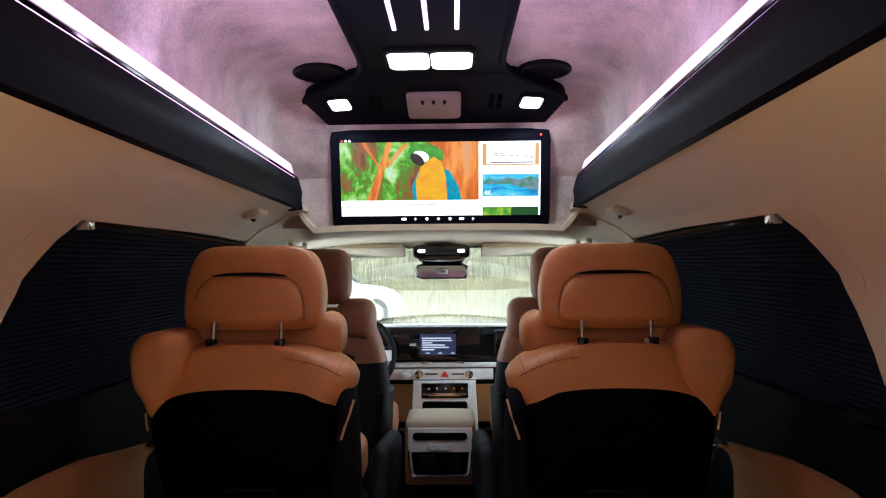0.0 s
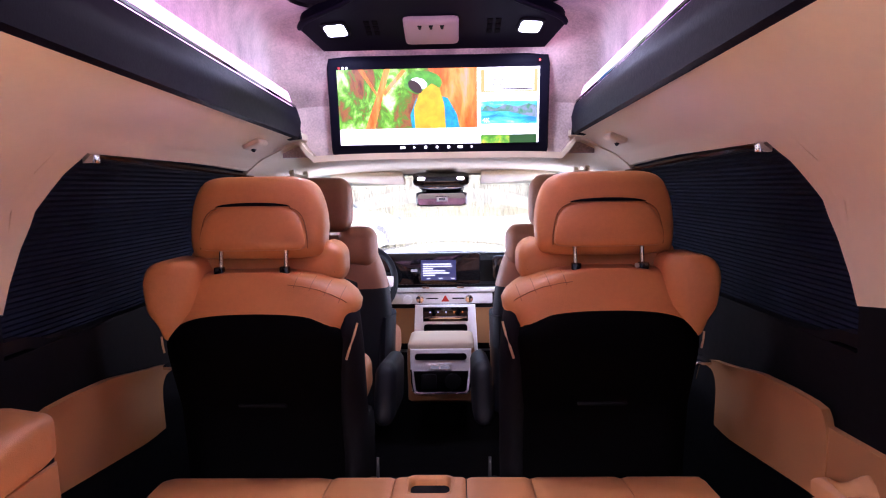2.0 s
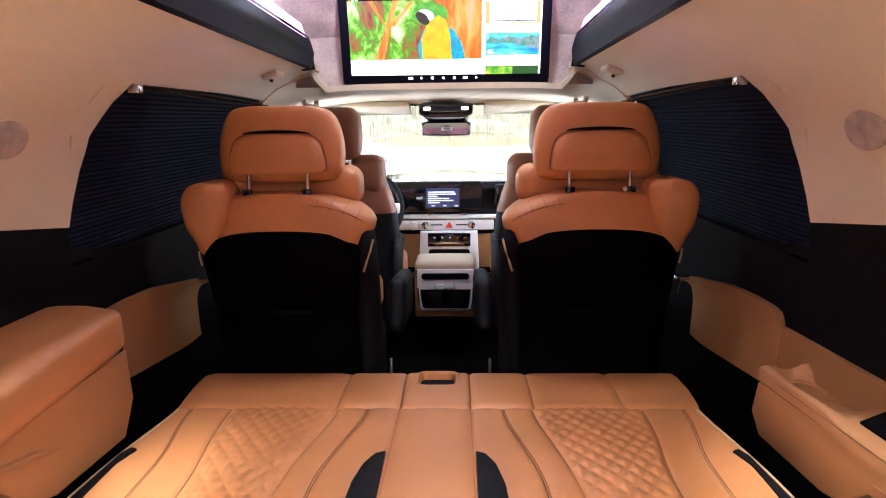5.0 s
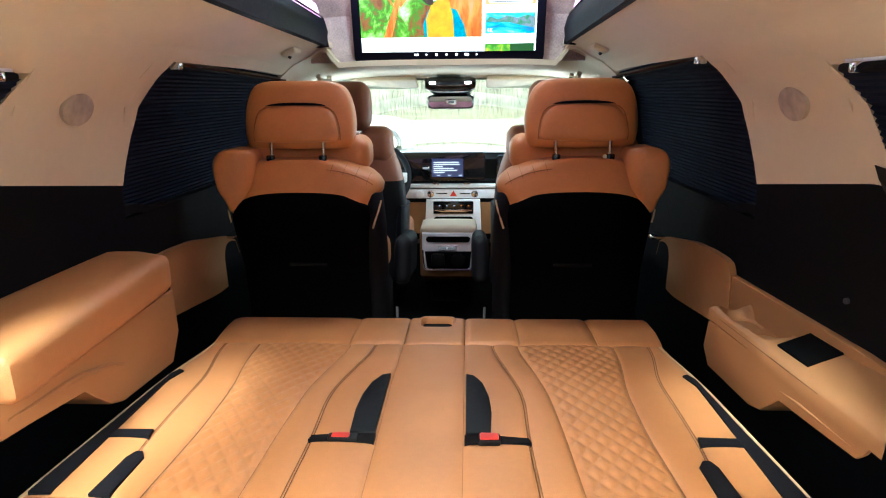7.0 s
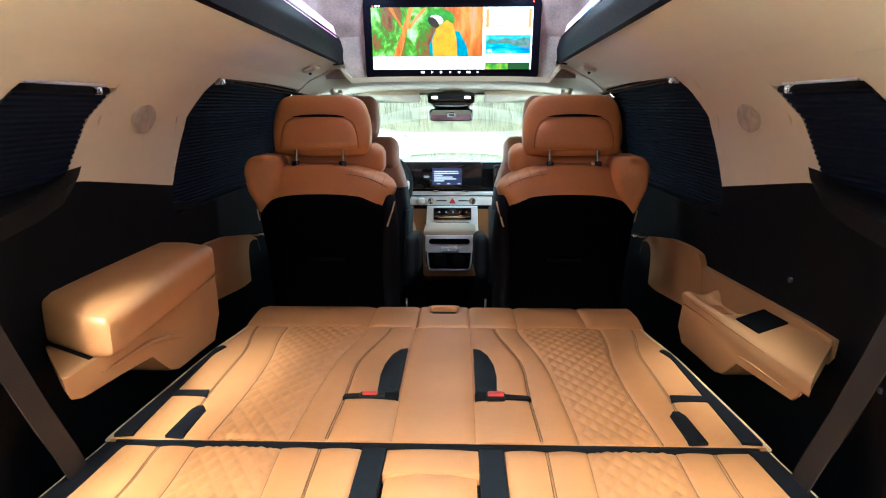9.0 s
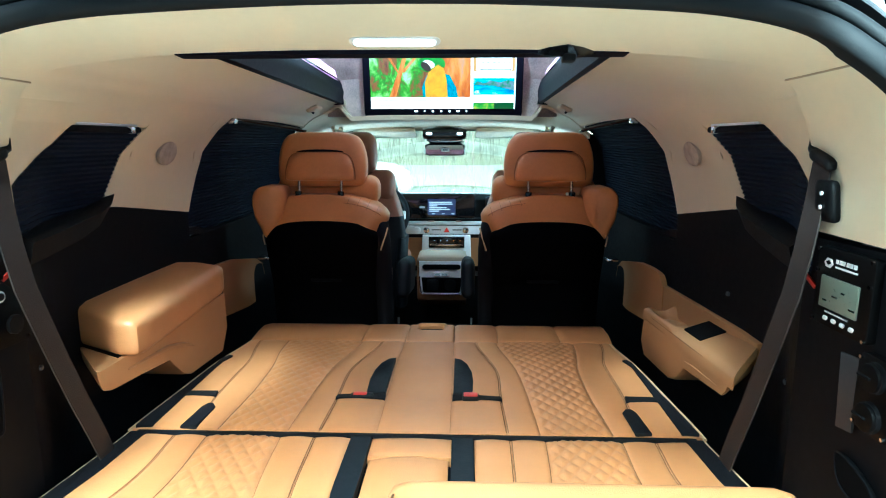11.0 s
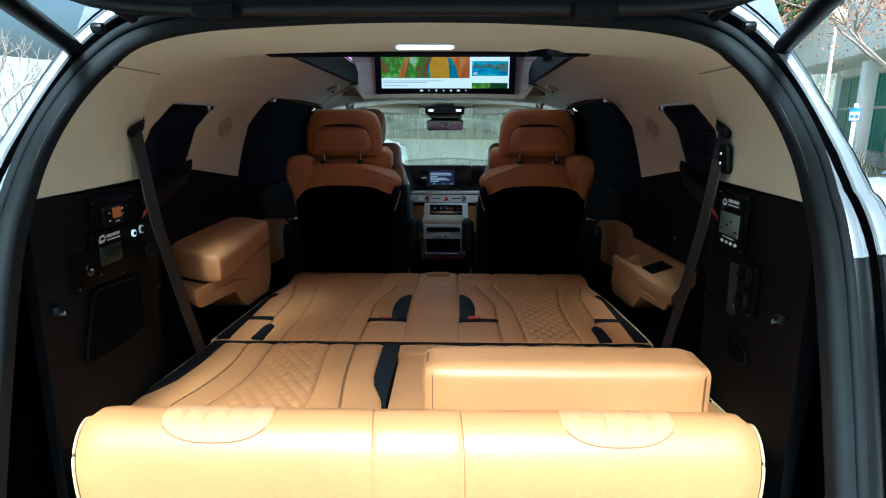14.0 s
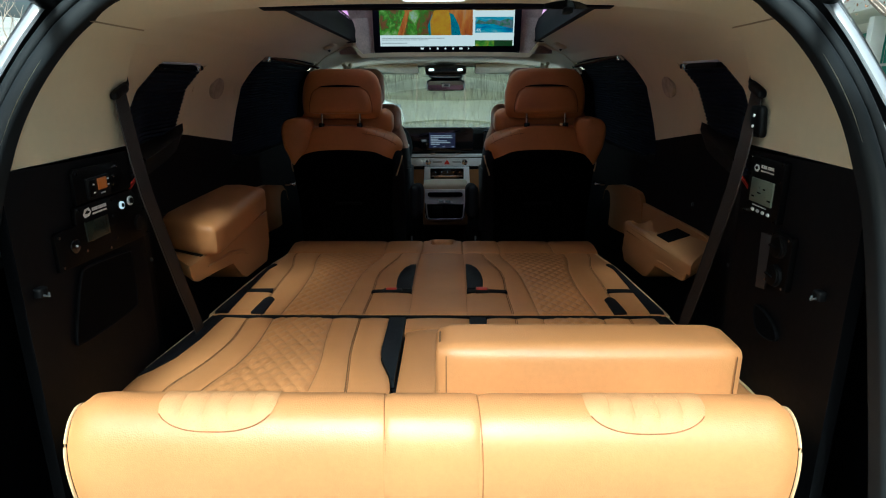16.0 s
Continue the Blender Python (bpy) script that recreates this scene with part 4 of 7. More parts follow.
part("rear_edge", rbox(-0.60, 0.59, 0.3535, 0.3605, 0.775, BED - 0.001, 0.002), BLACK_CLOTH, bed, "black cloth edge")
for a, b in ((-0.568, -0.074), (-0.074, 0.075), (0.075, 0.562)):
    part("cushion_panel", cushion(a, b), TAN, up)
for s in (-1, 1):
    part("side_cover", prism([(-0.26 + 0.72 * (y + 0.26), 0.83 + 0.80 * (z - 0.83)) for y, z in PROFILE], "x", -0.003 + s * 0.553, -0.003 + s * 0.53), BLACK_CLOTH, up, "black cloth side")
    part("side_piping", tube([(lambda p: (p[0] + s * 0.002, p[1] - 0.002, p[2]))(back_at(-0.003 + s * 0.5655, k / 4, 0.0005)) for k in range(0, 43)], 0.0026, 6), PIPING, up, "cream piping")
for x0 in (-0.074, 0.075):
    part("stitch_line", tube([back_at(x0 + 0.006 * math.sin(k / 9), k / 4, 0.0006) for k in range(2, 44)], 0.0011, 5), SOFT_SEAM, up, "brown stitched seam")
for c in (-0.338, 0.333):
    def patch(u, v, c=c):
        x = c + 0.093 * (2 * u - 1)
        edge = math.sqrt(max(0.0, 1 - abs(2 * u - 1) ** 2.6))
        w = 7.5 - edge * (1 - v) * 1.45 + v * 1.5
        lump = 0.0042 * abs(math.sin(math.pi * (u * 5))) ** 0.6 * math.sin(math.pi * min(1, max(0, v)))
        return back_at(x, w, 0.0045 + lump)
    part("stitch_line", tube([patch(k / 30, 0.0) for k in range(1, 30)], 0.0011, 5), SOFT_SEAM, up, "brown stitched seam")
    part("perforated_patch", grid(40, 16, patch), TAN_PERF, up, "perforated quilted patch")

part("support", rbox(-0.52, 0.515, -0.295, -0.20, 0.452, 0.738, 0.01), BLACK_CLOTH, up, "black support under the cushion")

bol = thing("bolster_cushion", "tan leather box bolster lying on the folded bench", "bolster cushion")
part("cushion", puff(0.266, 0.058, 0.090, 0.024, (0.0, 0.004, 0.003), 14, m=Matrix.Translation((0.268, -0.125, 0.900))), TAN, bol)
part("end_seam", tube([(0.0105, -0.125 + 0.050 * math.cos(a), 0.906 + 0.084 * math.sin(a)) for a in span(-0.6, 3.7, 24)], 0.0016, 6), THREAD, bol, "stitched end seam")
part("front_seam", tube([(0.022, -0.1835, z) for z in span(0.84, 0.975, 6)], 0.0009, 5), THREAD, bol, "stitched seam")
part("front_seam", tube([(0.516, -0.1835, z) for z in span(0.84, 0.975, 6)], 0.0009, 5), THREAD, bol, "stitched seam")

# ---- side bins ----
BASE_OUT = [(0.258, 0.990), (0.262, 0.965), (0.272, 0.945), (0.292, 0.937), (0.40, 0.926), (0.52, 0.912), (0.56, 0.878), (0.60, 0.843), (0.64, 0.828), (0.84, 0.818), (0.882, 0.88), (0.878, 0.985)]
def skewed(geo, k=0.55):
    """The rear ends of the bins run back towards the bed."""
    return [(v[0], v[1] + k * max(0.0, abs(v[0]) - 0.61) * (1 - smooth(v[1], 0.30, 0.60)), v[2]) for v in geo[0]], geo[1]


box = thing("side_armrest_bin", "tan side bin with a padded leather lid", "storage bin")
part("bin_body", skewed(prism([(y, z) for y, z in BASE_OUT], "x", -0.735, -0.608, 0.010), 1.1), TAN_PLASTIC, box)
part("ridge", tube([(-0.608, 0.36, 0.955), (-0.605, 0.52, 0.945), (-0.605, 0.60, 0.925), (-0.608, 0.66, 0.900)], [0.002, 0.006, 0.006, 0.002], 8), TAN_PLASTIC, box)
part("padded_lid", skewed(puff(0.074, 0.272, 0.048, 0.022, (0.002, 0.002, 0.004), 12, bend=lambda p: Vector((p.x + (-0.07 * (p.y - 0.27) if p.x > 0 else 0), p.y, p.z - 0.16 * max(0, p.x) * (1 if p.z > 0 else 0.15))), m=Matrix.Translation((-0.676, 0.607, 1.036)))), TAN, box, "padded tan leather lid")
part("lid_gap", skewed(rbox(-0.73, -0.614, 0.335, 0.875, 0.980, 0.992, 0.002)), DARK_PLASTIC, box, "dark gap below the lid")

cup = thing("side_cup_bin", "tan moulded side bin with cup holders and a black pad", "storage bin")
CUP_OUT = [(0.295, 0.962), (0.31, 0.935), (0.325, 0.920), (0.45, 0.906), (0.555, 0.895), (0.58, 0.872), (0.62, 0.838), (0.66, 0.826), (0.86, 0.815), (0.893, 0.85), (0.880, 0.915), (0.86, 0.922)]
part("bin_body", skewed(prism(CUP_OUT, "x", 0.735, 0.630, 0.008), 1.1), TAN_PLASTIC, cup)


def cup_top(u, v):
    x, y = 0.629 + 0.104 * u, 0.285 + 0.592 * v
    z = 0.958 + 0.034 * (0.877 - y) / 0.592 + (0.24 - 0.19 * smooth(y, 0.62, 0.68)) * (x - 0.672)
    e = min(u * 0.1, (1 - v) * 0.6)
    z -= 0.010 * math.exp(-e / 0.006)
    deep = 0.012 * smooth(u, 0.10, 0.22) * smooth(y, 0.64, 0.70) * (1 - smooth(y, 0.855, 0.872))
    for cy in (0.822, 0.728):
        d = (abs((x - 0.683) / 0.041) ** 2.4 + abs((y - cy) / 0.049) ** 2.4) ** (1 / 2.4)
        deep = max(deep, 0.052 * (1 - smooth(d, 0.70, 1.0)))
    d = (abs((x - 0.683) / 0.046) ** 3 + abs((y - 0.775) / 0.106) ** 3) ** (1 / 3)
    deep = max(deep, 0.034 * (1 - smooth(d, 0.86, 1.0)))
    return (x, y, z - deep)


part("cup_tray", skewed(slab(48, 220, cup_top, (0, 0, -0.022)), 1.1), TAN_PLASTIC, cup, "moulded tray with two cup holders")
part("black_pad", slab(4, 6, lambda u, v: (0.652 + 0.072 * u, 0.528 + 0.098 * v + 0.018 * u, 0.9585 + 0.034 * (0.877 - 0.528 - 0.098 * v) / 0.592 + 0.24 * (0.652 + 0.072 * u - 0.672) + 0.003), (0, 0, -0.006)), CARPET, cup, "black non-slip pad")
part("back_rise", prism([(0.425, 0.955), (0.41, 0.975), (0.405, 1.012), (0.50, 1.013), (0.985, 0.992), (0.995, 0.87), (0.6, 0.90)], "x", 0.742, 0.718, 0.006), TAN_PLASTIC, cup)
part("ridge", tube([(0.631, 0.36, 0.930), (0.630, 0.50, 0.920), (0.631, 0.56, 0.912)], [0.001, 0.003, 0.001], 8), TAN_PLASTIC, cup)
part("groove", tube([(0.6305, 0.36, 0.968), (0.6295, 0.60, 0.955), (0.6295, 0.80, 0.944), (0.6305, 0.86, 0.940)], 0.0009, 6), THREAD, cup, "fine dark groove")

for s in (-1, 1):
    t = [(0.975, 1.026), (1.00, 1.030), (1.07, 1.030), (1.19, 1.022), (1.36, 0.990), (1.47, 0.968), (1.56, 0.930), (1.57, 0.85), (1.55, 0.80), (1.2, 0.79), (0.90, 0.79)]

    def panel(u, v, s=s):
        y = 0.975 + 0.605 * u
        top = lerp(y, [p[0] for p in t[:7]] + [1.58], [p[1] for p in t[:7]] + [0.88])
        low = lerp(y, [0.9, 1.04, 1.52, 1.58], [0.86, 0.845, 0.785, 0.80])
        z = low + (top - low) * v
        return (s * (0.716 - 0.014 * v ** 6 + 0.03 * smooth(y, 1.3, 1.58)), y, z)
    st = thing("step_side_panel", "tan moulded panel beside the sliding door step", "side panel", "step panels")
    part("panel", slab(24, 16, panel, (s * 0.016, 0, 0)), TAN_PLASTIC, st)
    part("grab_clip", rbox(s * 0.66 - 0.02, s * 0.66 + 0.02, 1.36, 1.42, 0.985, 0.998, 0.005), CHROME, st, "small bright clip")

# ---- second-row seats ----


FRAME_DARK = mat("dark_grey_metal", (0.10, 0.11, 0.12), 0.4, 0.5, var=0.1)


def seat_y(z):
    return lerp(z, [0.45, 0.80, 0.92, 1.00, 1.06, 1.10, 1.15, 1.20, 1.245], [1.275, 1.268, 1.255, 1.226, 1.206, 1.204, 1.225, 1.246, 1.262])


def soft_outline(pts, rounds=3):
    """Corner-cut outline."""
    for _ in range(rounds):
        out = []
        for (x0, z0), (x1, z1) in zip(pts, pts[1:] + pts[:1]):
            out += [(0.75 * x0 + 0.25 * x1, 0.75 * z0 + 0.25 * z1), (0.25 * x0 + 0.75 * x1, 0.25 * z0 + 0.75 * z1)]
        pts = out
    return pts


def pillow(pts, steps, place):
    """A stuffed form: an outline drawn in towards its middle from step to step of depth."""
    mx, mz = sum(p[0] for p in pts) / len(pts), sum(p[1] for p in pts) / len(pts)
    wide = max(abs(p[0] - mx) for p in pts)
    tall = max(abs(p[1] - mz) for p in pts)
    rings = []
    for d, inset in steps:
        kx, kz = 1 - inset / wide, 1 - inset / tall
        rings.append([place(mx + (x - mx) * kx, d, mz + (z - mz) * kz) for x, z in pts])
    return loft(rings)


def captain_seat(s):
    """A lounge seat seen from behind; s: 1 for the outer side to +x."""
    cx = s * 0.398 - 0.003
    seat = thing("captain_seat", "tan leather captain seat with a black back shell and winged headrest", "car seat", "captain seats", m=Matrix.Translation((cx, 1.28, 0.45)))
    inv = Matrix.Translation((-cx, -1.28, -0.45))

    def put(name, geo, material, label="", parent=None, angle=38):
        return part(name, moved(geo, inv), material, parent or seat, label, angle)

    def X(o):
        return cx + s * o
    ZS = [1.055, 1.08, 1.102, 1.125, 1.145, 1.165, 1.185, 1.202, 1.216, 1.228, 1.237, 1.243]
    WI = [0.188, 0.196, 0.206, 0.218, 0.228, 0.231, 0.220, 0.200, 0.176, 0.146, 0.108, 0.060]
    WO = [0.188, 0.194, 0.202, 0.206, 0.206, 0.204, 0.200, 0.194, 0.184, 0.168, 0.140, 0.090]

    def depth(z):
        return 0.17 - 0.05 * smooth(z, 1.1, 1.25)

    def on_back(o, z, lift=0.0):
        w = lerp(z, ZS, WI if o < 0 else WO)
        c = min(1.0, abs(o) / w) ** (1 / 0.45)
        d = math.sqrt(max(0.0, 1 - c * c)) ** 0.55
        return (X(o), seat_y(z) + depth(z) / 2 * (1 - d) + 0.028 * c ** 3 - lift, z + lift)
    rings = []
    for z, wi, wo in zip(ZS, WI, WO):
        ring = []
        for k in range(48):
            a = 2 * math.pi * k / 48
            c, d = math.cos(a), math.sin(a)
            ring.append((X((wo if c > 0 else wi) * math.copysign(abs(c) ** 0.45, c)), seat_y(z) + depth(z) / 2 * (1 + math.copysign(abs(d) ** 0.55, d)) + 0.028 * abs(c) ** 3, z))
        rings.append(ring)
    put("backrest", loft(rings), SEAT_TAN)
    core = [[(X((0.196 if math.cos(a) > 0 else 0.214) * math.copysign(abs(math.cos(a)) ** 0.4, math.cos(a))), seat_y(z) + 0.115 + 0.085 * math.copysign(abs(math.sin(a)) ** 0.5, math.sin(a)), z) for a in [2 * math.pi * k / 32 for k in range(32)]] for z in (0.60, 0.80, 0.92, 1.0, 1.07, 1.095)]
    put("back_core", loft(core), BLACK_CLOTH, "black cloth seat side")

    def shell(u, v):
        a = 2 * u - 1
        w = 0.209 if a < 0 else 0.203
        top = 1.154 - 0.014 * a * a - 0.040 * abs(a) ** 5
        z = 0.60 + (top - 0.60) * v
        y = seat_y(z) - 0.010 + 0.050 * abs(a) ** 5
        dent = 0.010 * math.exp(-((z - 0.935) / 0.05) ** 2 - (a / 0.45) ** 6)
        return (X(w * a * (1 - 0.02 * (1 - v))), y + dent + 0.008 * smooth(v, 0.97, 1.0), z)
    put("back_shell", slab(32, 40, shell, (0, 0.05, 0)), SEATBACK, "black back shell")
    put("pull_strip", rbox(min(X(-0.066), X(0.046)), max(X(-0.066), X(0.046)), seat_y(0.935) - 0.008, seat_y(0.935) + 0.004, 0.931, 0.941, 0.003), SMOKE, "dark grey pull strip")
    # outer shoulder wing
    wing = soft_outline([(0.120, 1.225), (0.130, 1.272), (0.170, 1.275), (0.208, 1.275), (0.230, 1.258), (0.239, 1.228), (0.230, 1.180), (0.222, 1.140), (0.207, 1.092), (0.185, 1.090), (0.150, 1.096), (0.138, 1.15)], 2)
    put("shoulder_wing", pillow(wing, [(0.0, 0.030), (0.0005, 0.014), (0.004, 0.005), (0.010, 0.001), (0.020, 0.0), (0.12, 0.0), (0.135, 0.004), (0.145, 0.016)], lambda x, d, z: (X(x), 1.206 + d + 0.12 * (z - 1.18) + (0.9 * max(0.0, 0.168 - x) + 0.034 * smooth(1.175 - z, 0.0, 0.06)) * (1 if d < 0.08 else 0.2), z)), SEAT_TAN)
    # stitched segments over the inner shoulder
    def crest(o):
        return lerp(-o, [0.06, 0.108, 0.146, 0.176, 0.200, 0.220, 0.231], [1.243, 1.237, 1.228, 1.216, 1.202, 1.185, 1.165])
    for o in (-0.100, -0.135, -0.168, -0.200):
        put("shoulder_seam", tube([on_back(o + 0.30 * d, crest(o) - d, 0.0006) for d in (0.002, 0.010, 0.020, 0.030)], 0.0007, 5), SOFT_SEAM, "stitched seam")
    put("shoulder_seam", tube([on_back(-0.078 - 0.130 * k / 14, crest(-0.078 - 0.130 * k / 14) - 0.026, 0.0006) for k in range(15)], 0.0009, 5), SOFT_SEAM, "stitched seam")
    put("side_bolster", loft([[(X(-0.206 + w * math.cos(a)), y + 0.055 * math.sin(a), z) for a in [2 * math.pi * k / 16 for k in range(16)]] for y, z, w in ((1.33, 0.62, 0.03), (1.33, 0.80, 0.032), (1.31, 0.95, 0.034), (1.29, 1.05, 0.034), (1.29, 1.10, 0.030), (1.31, 1.14, 0.022), (1.33, 1.16, 0.012))]), BLACK_CLOTH, "black side bolster")
    put("cream_piping", tube([(X(-0.236), 1.235, 1.130), (X(-0.230), 1.218, 1.104), (X(-0.222), 1.206, 1.080), (X(-0.214), 1.205, 1.055)], 0.0028, 6), PIPING, "cream piping")
    put("cream_piping", tube([(X(0.209), 1.235, 1.103), (X(0.204), 1.228, 1.085), (X(0.200), 1.226, 1.068)], 0.0026, 6), PIPING, "cream piping")
    # neck cushion, headrest and posts
    put("neck_cushion", puff(0.186, 0.070, 0.046, 0.040, (0, 0, 0.003), 16, bend=lambda p: Vector((p.x, p.y - 0.4 * p.x * p.x, p.z + 0.022 * smooth(abs(p.x), 0.08, 0.15) * (1 if p.z > 0 else 0.3))), m=Matrix.Translation((X(-0.003), 1.400, 1.235))), SEAT_TAN, "tan neck cushion")
    put("cheek_seam", tube([(X(-0.150 - 0.02 * k / 6), 1.325 + 0.012 * (1 - k / 6), 1.272 - 0.040 * k / 6) for k in range(7)], 0.0010, 5), SOFT_SEAM, "stitched seam")

    def head(x, d, z):
        q = x - 0.011
        return (X(0.011 + 0.965 * q), 1.296 + d + 0.7 * q * q + 0.16 * (z - 1.37) + 0.012 * smooth(1.31 - z, 0.0, 0.04), z)
    outline = soft_outline([(-0.150, 1.276), (-0.154, 1.310), (-0.156, 1.350), (-0.147, 1.402), (-0.126, 1.447), (-0.088, 1.461), (-0.03, 1.461), (0.05, 1.461), (0.110, 1.461), (0.149, 1.447), (0.170, 1.402), (0.177, 1.350), (0.175, 1.310), (0.171, 1.276), (0.150, 1.268), (0.05, 1.267), (-0.03, 1.267), (-0.128, 1.268)])
    put("headrest", pillow(outline, [(0.0, 0.060), (0.001, 0.034), (0.004, 0.018), (0.010, 0.006), (0.018, 0.001), (0.032, 0.0), (0.085, 0.003), (0.105, 0.014), (0.115, 0.034), (0.118, 0.055)], head), SEAT_TAN, "tan winged headrest")
    cover = soft_outline([(-0.118, 1.292), (-0.116, 1.325), (-0.103, 1.368), (-0.080, 1.388), (-0.03, 1.393), (0.052, 1.393), (0.102, 1.388), (0.125, 1.368), (0.138, 1.325), (0.140, 1.292), (0.10, 1.290), (-0.08, 1.290)], 2)
    put("headrest_cover", pillow(cover, [(-0.017, 0.026), (-0.0165, 0.010), (-0.013, 0.002), (-0.006, 0.0), (0.02, 0.0)], lambda x, d, z: head(x, d + 0.013 * smooth(z, 1.33, 1.39), z)), SEAT_TAN, "leather cover on the headrest's back")
    slit = [(0.011 + 0.090 * math.cos(a), 1.390 + 0.0105 * math.sin(a)) for a in span(0, math.pi, 16)] + [(0.011 + 0.090 * math.cos(a), 1.390 + 0.0025 * math.sin(a)) for a in span(math.pi, 0, 16)]
    put("cover_slit", loft([[head(x, d, z) for x, z in slit] for d in (-0.0035, 0.01)]), BLACK_CLOTH, "dark slit above the cover")
    for o in (-1, 1):
        put("cover_seam", tube([head(0.011 + o * x, -0.001, z) for x, z in through_points([(0.130, 1.294), (0.129, 1.325), (0.119, 1.364), (0.104, 1.381), (0.088, 1.388)], 4)], 0.0014, 6), SOFT_SEAM, "seam beside the cover")
    for o in (-0.065, 0.087):
        put("post", tube([(X(o), 1.286, 1.235), (X(o), 1.300, 1.31)], 0.0052, 10), CHROME, "chrome headrest post")
        put("collar", prism([(X(o) + p, 1.280 + q) for p, q in rounded(-0.011, 0.011, -0.010, 0.010, 0.004, 3)], "z", 1.232, 1.254, 0.003), GLOSS_BLACK, "black post collar")
    # seat cushion, base and inner armrest
    put("seat_cushion", puff(0.185, 0.25, 0.075, 0.05, (0, 0, 0.012), 10, m=Matrix.Translation((X(0.005), 1.60, 0.83))), SEAT_TAN)
    put("seat_base", rbox(min(X(-0.2), X(0.19)), max(X(-0.2), X(0.19)), 1.28, 1.72, 0.452, 0.77, 0.03), BLACK_CLOTH, "black seat base")
    put("armrest", puff(0.026, 0.14, 0.068, 0.024, (0.002, 0.002, 0.003), 10, bend=lambda p: Vector((p.x, p.y + 0.55 * p.z, p.z - 0.15 * p.y)), m=Matrix.Translation((X(-0.274), 1.50, 0.895))), BLACK_VINYL, "black vinyl armrest")
    put("hinge_cover", puff(0.016, 0.026, 0.030, 0.014, (0, 0, 0), 6, m=Matrix.Translation((X(-0.252), 1.30, 0.70))), DARK_PLASTIC, "dark hinge cover")
    put("hinge_lever", tube([(X(-0.262), 1.31, 0.78), (X(-0.264), 1.29, 0.72), (X(-0.262), 1.30, 0.66)], 0.004, 6), FRAME_DARK, "small grey lever")
    if s > 0:
        put("release_knob", tube([(X(0.069), 1.285, 1.244), (X(0.069), 1.268, 1.248)], 0.006, 10), CHROME, "chrome release knob")
    return seat


captain_seat(-1)
captain_seat(1)


def front_seat(s):
    cx = s * 0.458
    seat = thing("front_seat", "front seat in brown leather darkened for shade, with a tall headrest and black sides", "car seat", "front seats", m=Matrix.Translation((cx, 2.2, 0.45)))
    inv = Matrix.Translation((-cx, -2.2, -0.45))

    def put(name, geo, material, label=""):
        return part(name, moved(geo, inv), material, seat, label)
    put("headrest", puff(0.122, 0.055, 0.100, 0.045, (0.003, 0.004, 0.004), 12, bend=lambda p: Vector((p.x * (1 - 0.5 * max(0, p.z)), p.y + 0.1 * p.z, p.z)), m=Matrix.Translation((cx, 2.17, 1.370))), BROWN_BACK)
    for w in (-1, 1):
        put("shoulder", puff(0.075, 0.065, 0.075, 0.045, (0, 0.006, 0.006), 10, bend=lambda p: Vector((p.x, p.y, p.z)), m=Matrix.Translation((cx + w * 0.135, 2.20, 1.205))), BROWN_BACK)
    rings = []
    for z, w in ((0.62, 0.255), (0.80, 0.262), (0.95, 0.262), (1.05, 0.25), (1.12, 0.23), (1.18, 0.205), (1.23, 0.16), (1.255, 0.10)):
        rings.append([(cx + w * math.copysign(abs(math.cos(a)) ** 0.5, math.cos(a)), 2.23 - 0.12 * (1.2 - z) + 0.08 * math.copysign(abs(math.sin(a)) ** 0.6, math.sin(a)), z) for a in [2 * math.pi * k / 32 for k in range(32)]])
    put("backrest", loft(rings[3:]), BROWN_BACK)
    put("lower_back", loft(rings[:4]), BLACK_VINYL, "black lower seat back")
    put("back_board", slab(20, 24, lambda u, v: (cx + (2 * u - 1) * (0.235 - 0.03 * v), 2.145 - 0.12 * (1.2 - (0.60 + 0.45 * v)) + 0.05 * abs(2 * u - 1) ** 4, 0.60 + (0.50 - 0.08 * abs(2 * u - 1) ** 3) * v), (0, 0.02, 0)), BLACK_VINYL, "black seat back board")
    for w in (-1, 1):
        put("side_bolster", loft([[(cx + w * (0.245 + 0.03 * math.cos(a)), y + 0.085 * math.sin(a), z) for a in [2 * math.pi * k / 16 for k in range(16)]] for y, z in ((2.12, 0.60), (2.14, 0.76), (2.18, 0.88), (2.22, 0.94))]), BLACK_VINYL, "black side bolster")
    put("seat_cushion", puff(0.25, 0.26, 0.08, 0.05, (0, 0, 0.01), 8, m=Matrix.Translation((cx, 2.45, 0.72))), BROWN_BACK)
    put("seat_base", rbox(cx - 0.2, cx + 0.2, 2.15, 2.7, 0.452, 0.66, 0.03), BLACK_CLOTH, "black seat base")


front_seat(-1)
front_seat(1)

# ---- console between the front seats ----
fc = thing("centre_console", "tan console with a silver rear face and dark sockets", "centre console")
CX = -0.004
part("body", prism([(2.060, 0.640), (2.05, 0.75), (2.06, 0.830), (2.09, 0.843), (2.22, 0.848), (2.28, 0.74), (2.55, 0.69), (2.78, 0.66), (2.78, 0.52), (2.30, 0.54), (2.09, 0.628)], "x", CX - 0.125, CX + 0.125, 0.012), TAN_PLASTIC, fc)
part("plinth", rbox(CX - 0.09, CX + 0.09, 2.25, 2.78, 0.452, 0.56, 0.01), BLACK_CLOTH, fc, "dark plinth")
part("lid", puff(0.122, 0.090, 0.016, 0.014, (0, 0, 0.005), 10, m=Matrix.Translation((CX, 2.135, 0.850))), mat("cream_leather", (0.62, 0.52, 0.38), 0.45, var=0.05), fc, "cream padded lid")
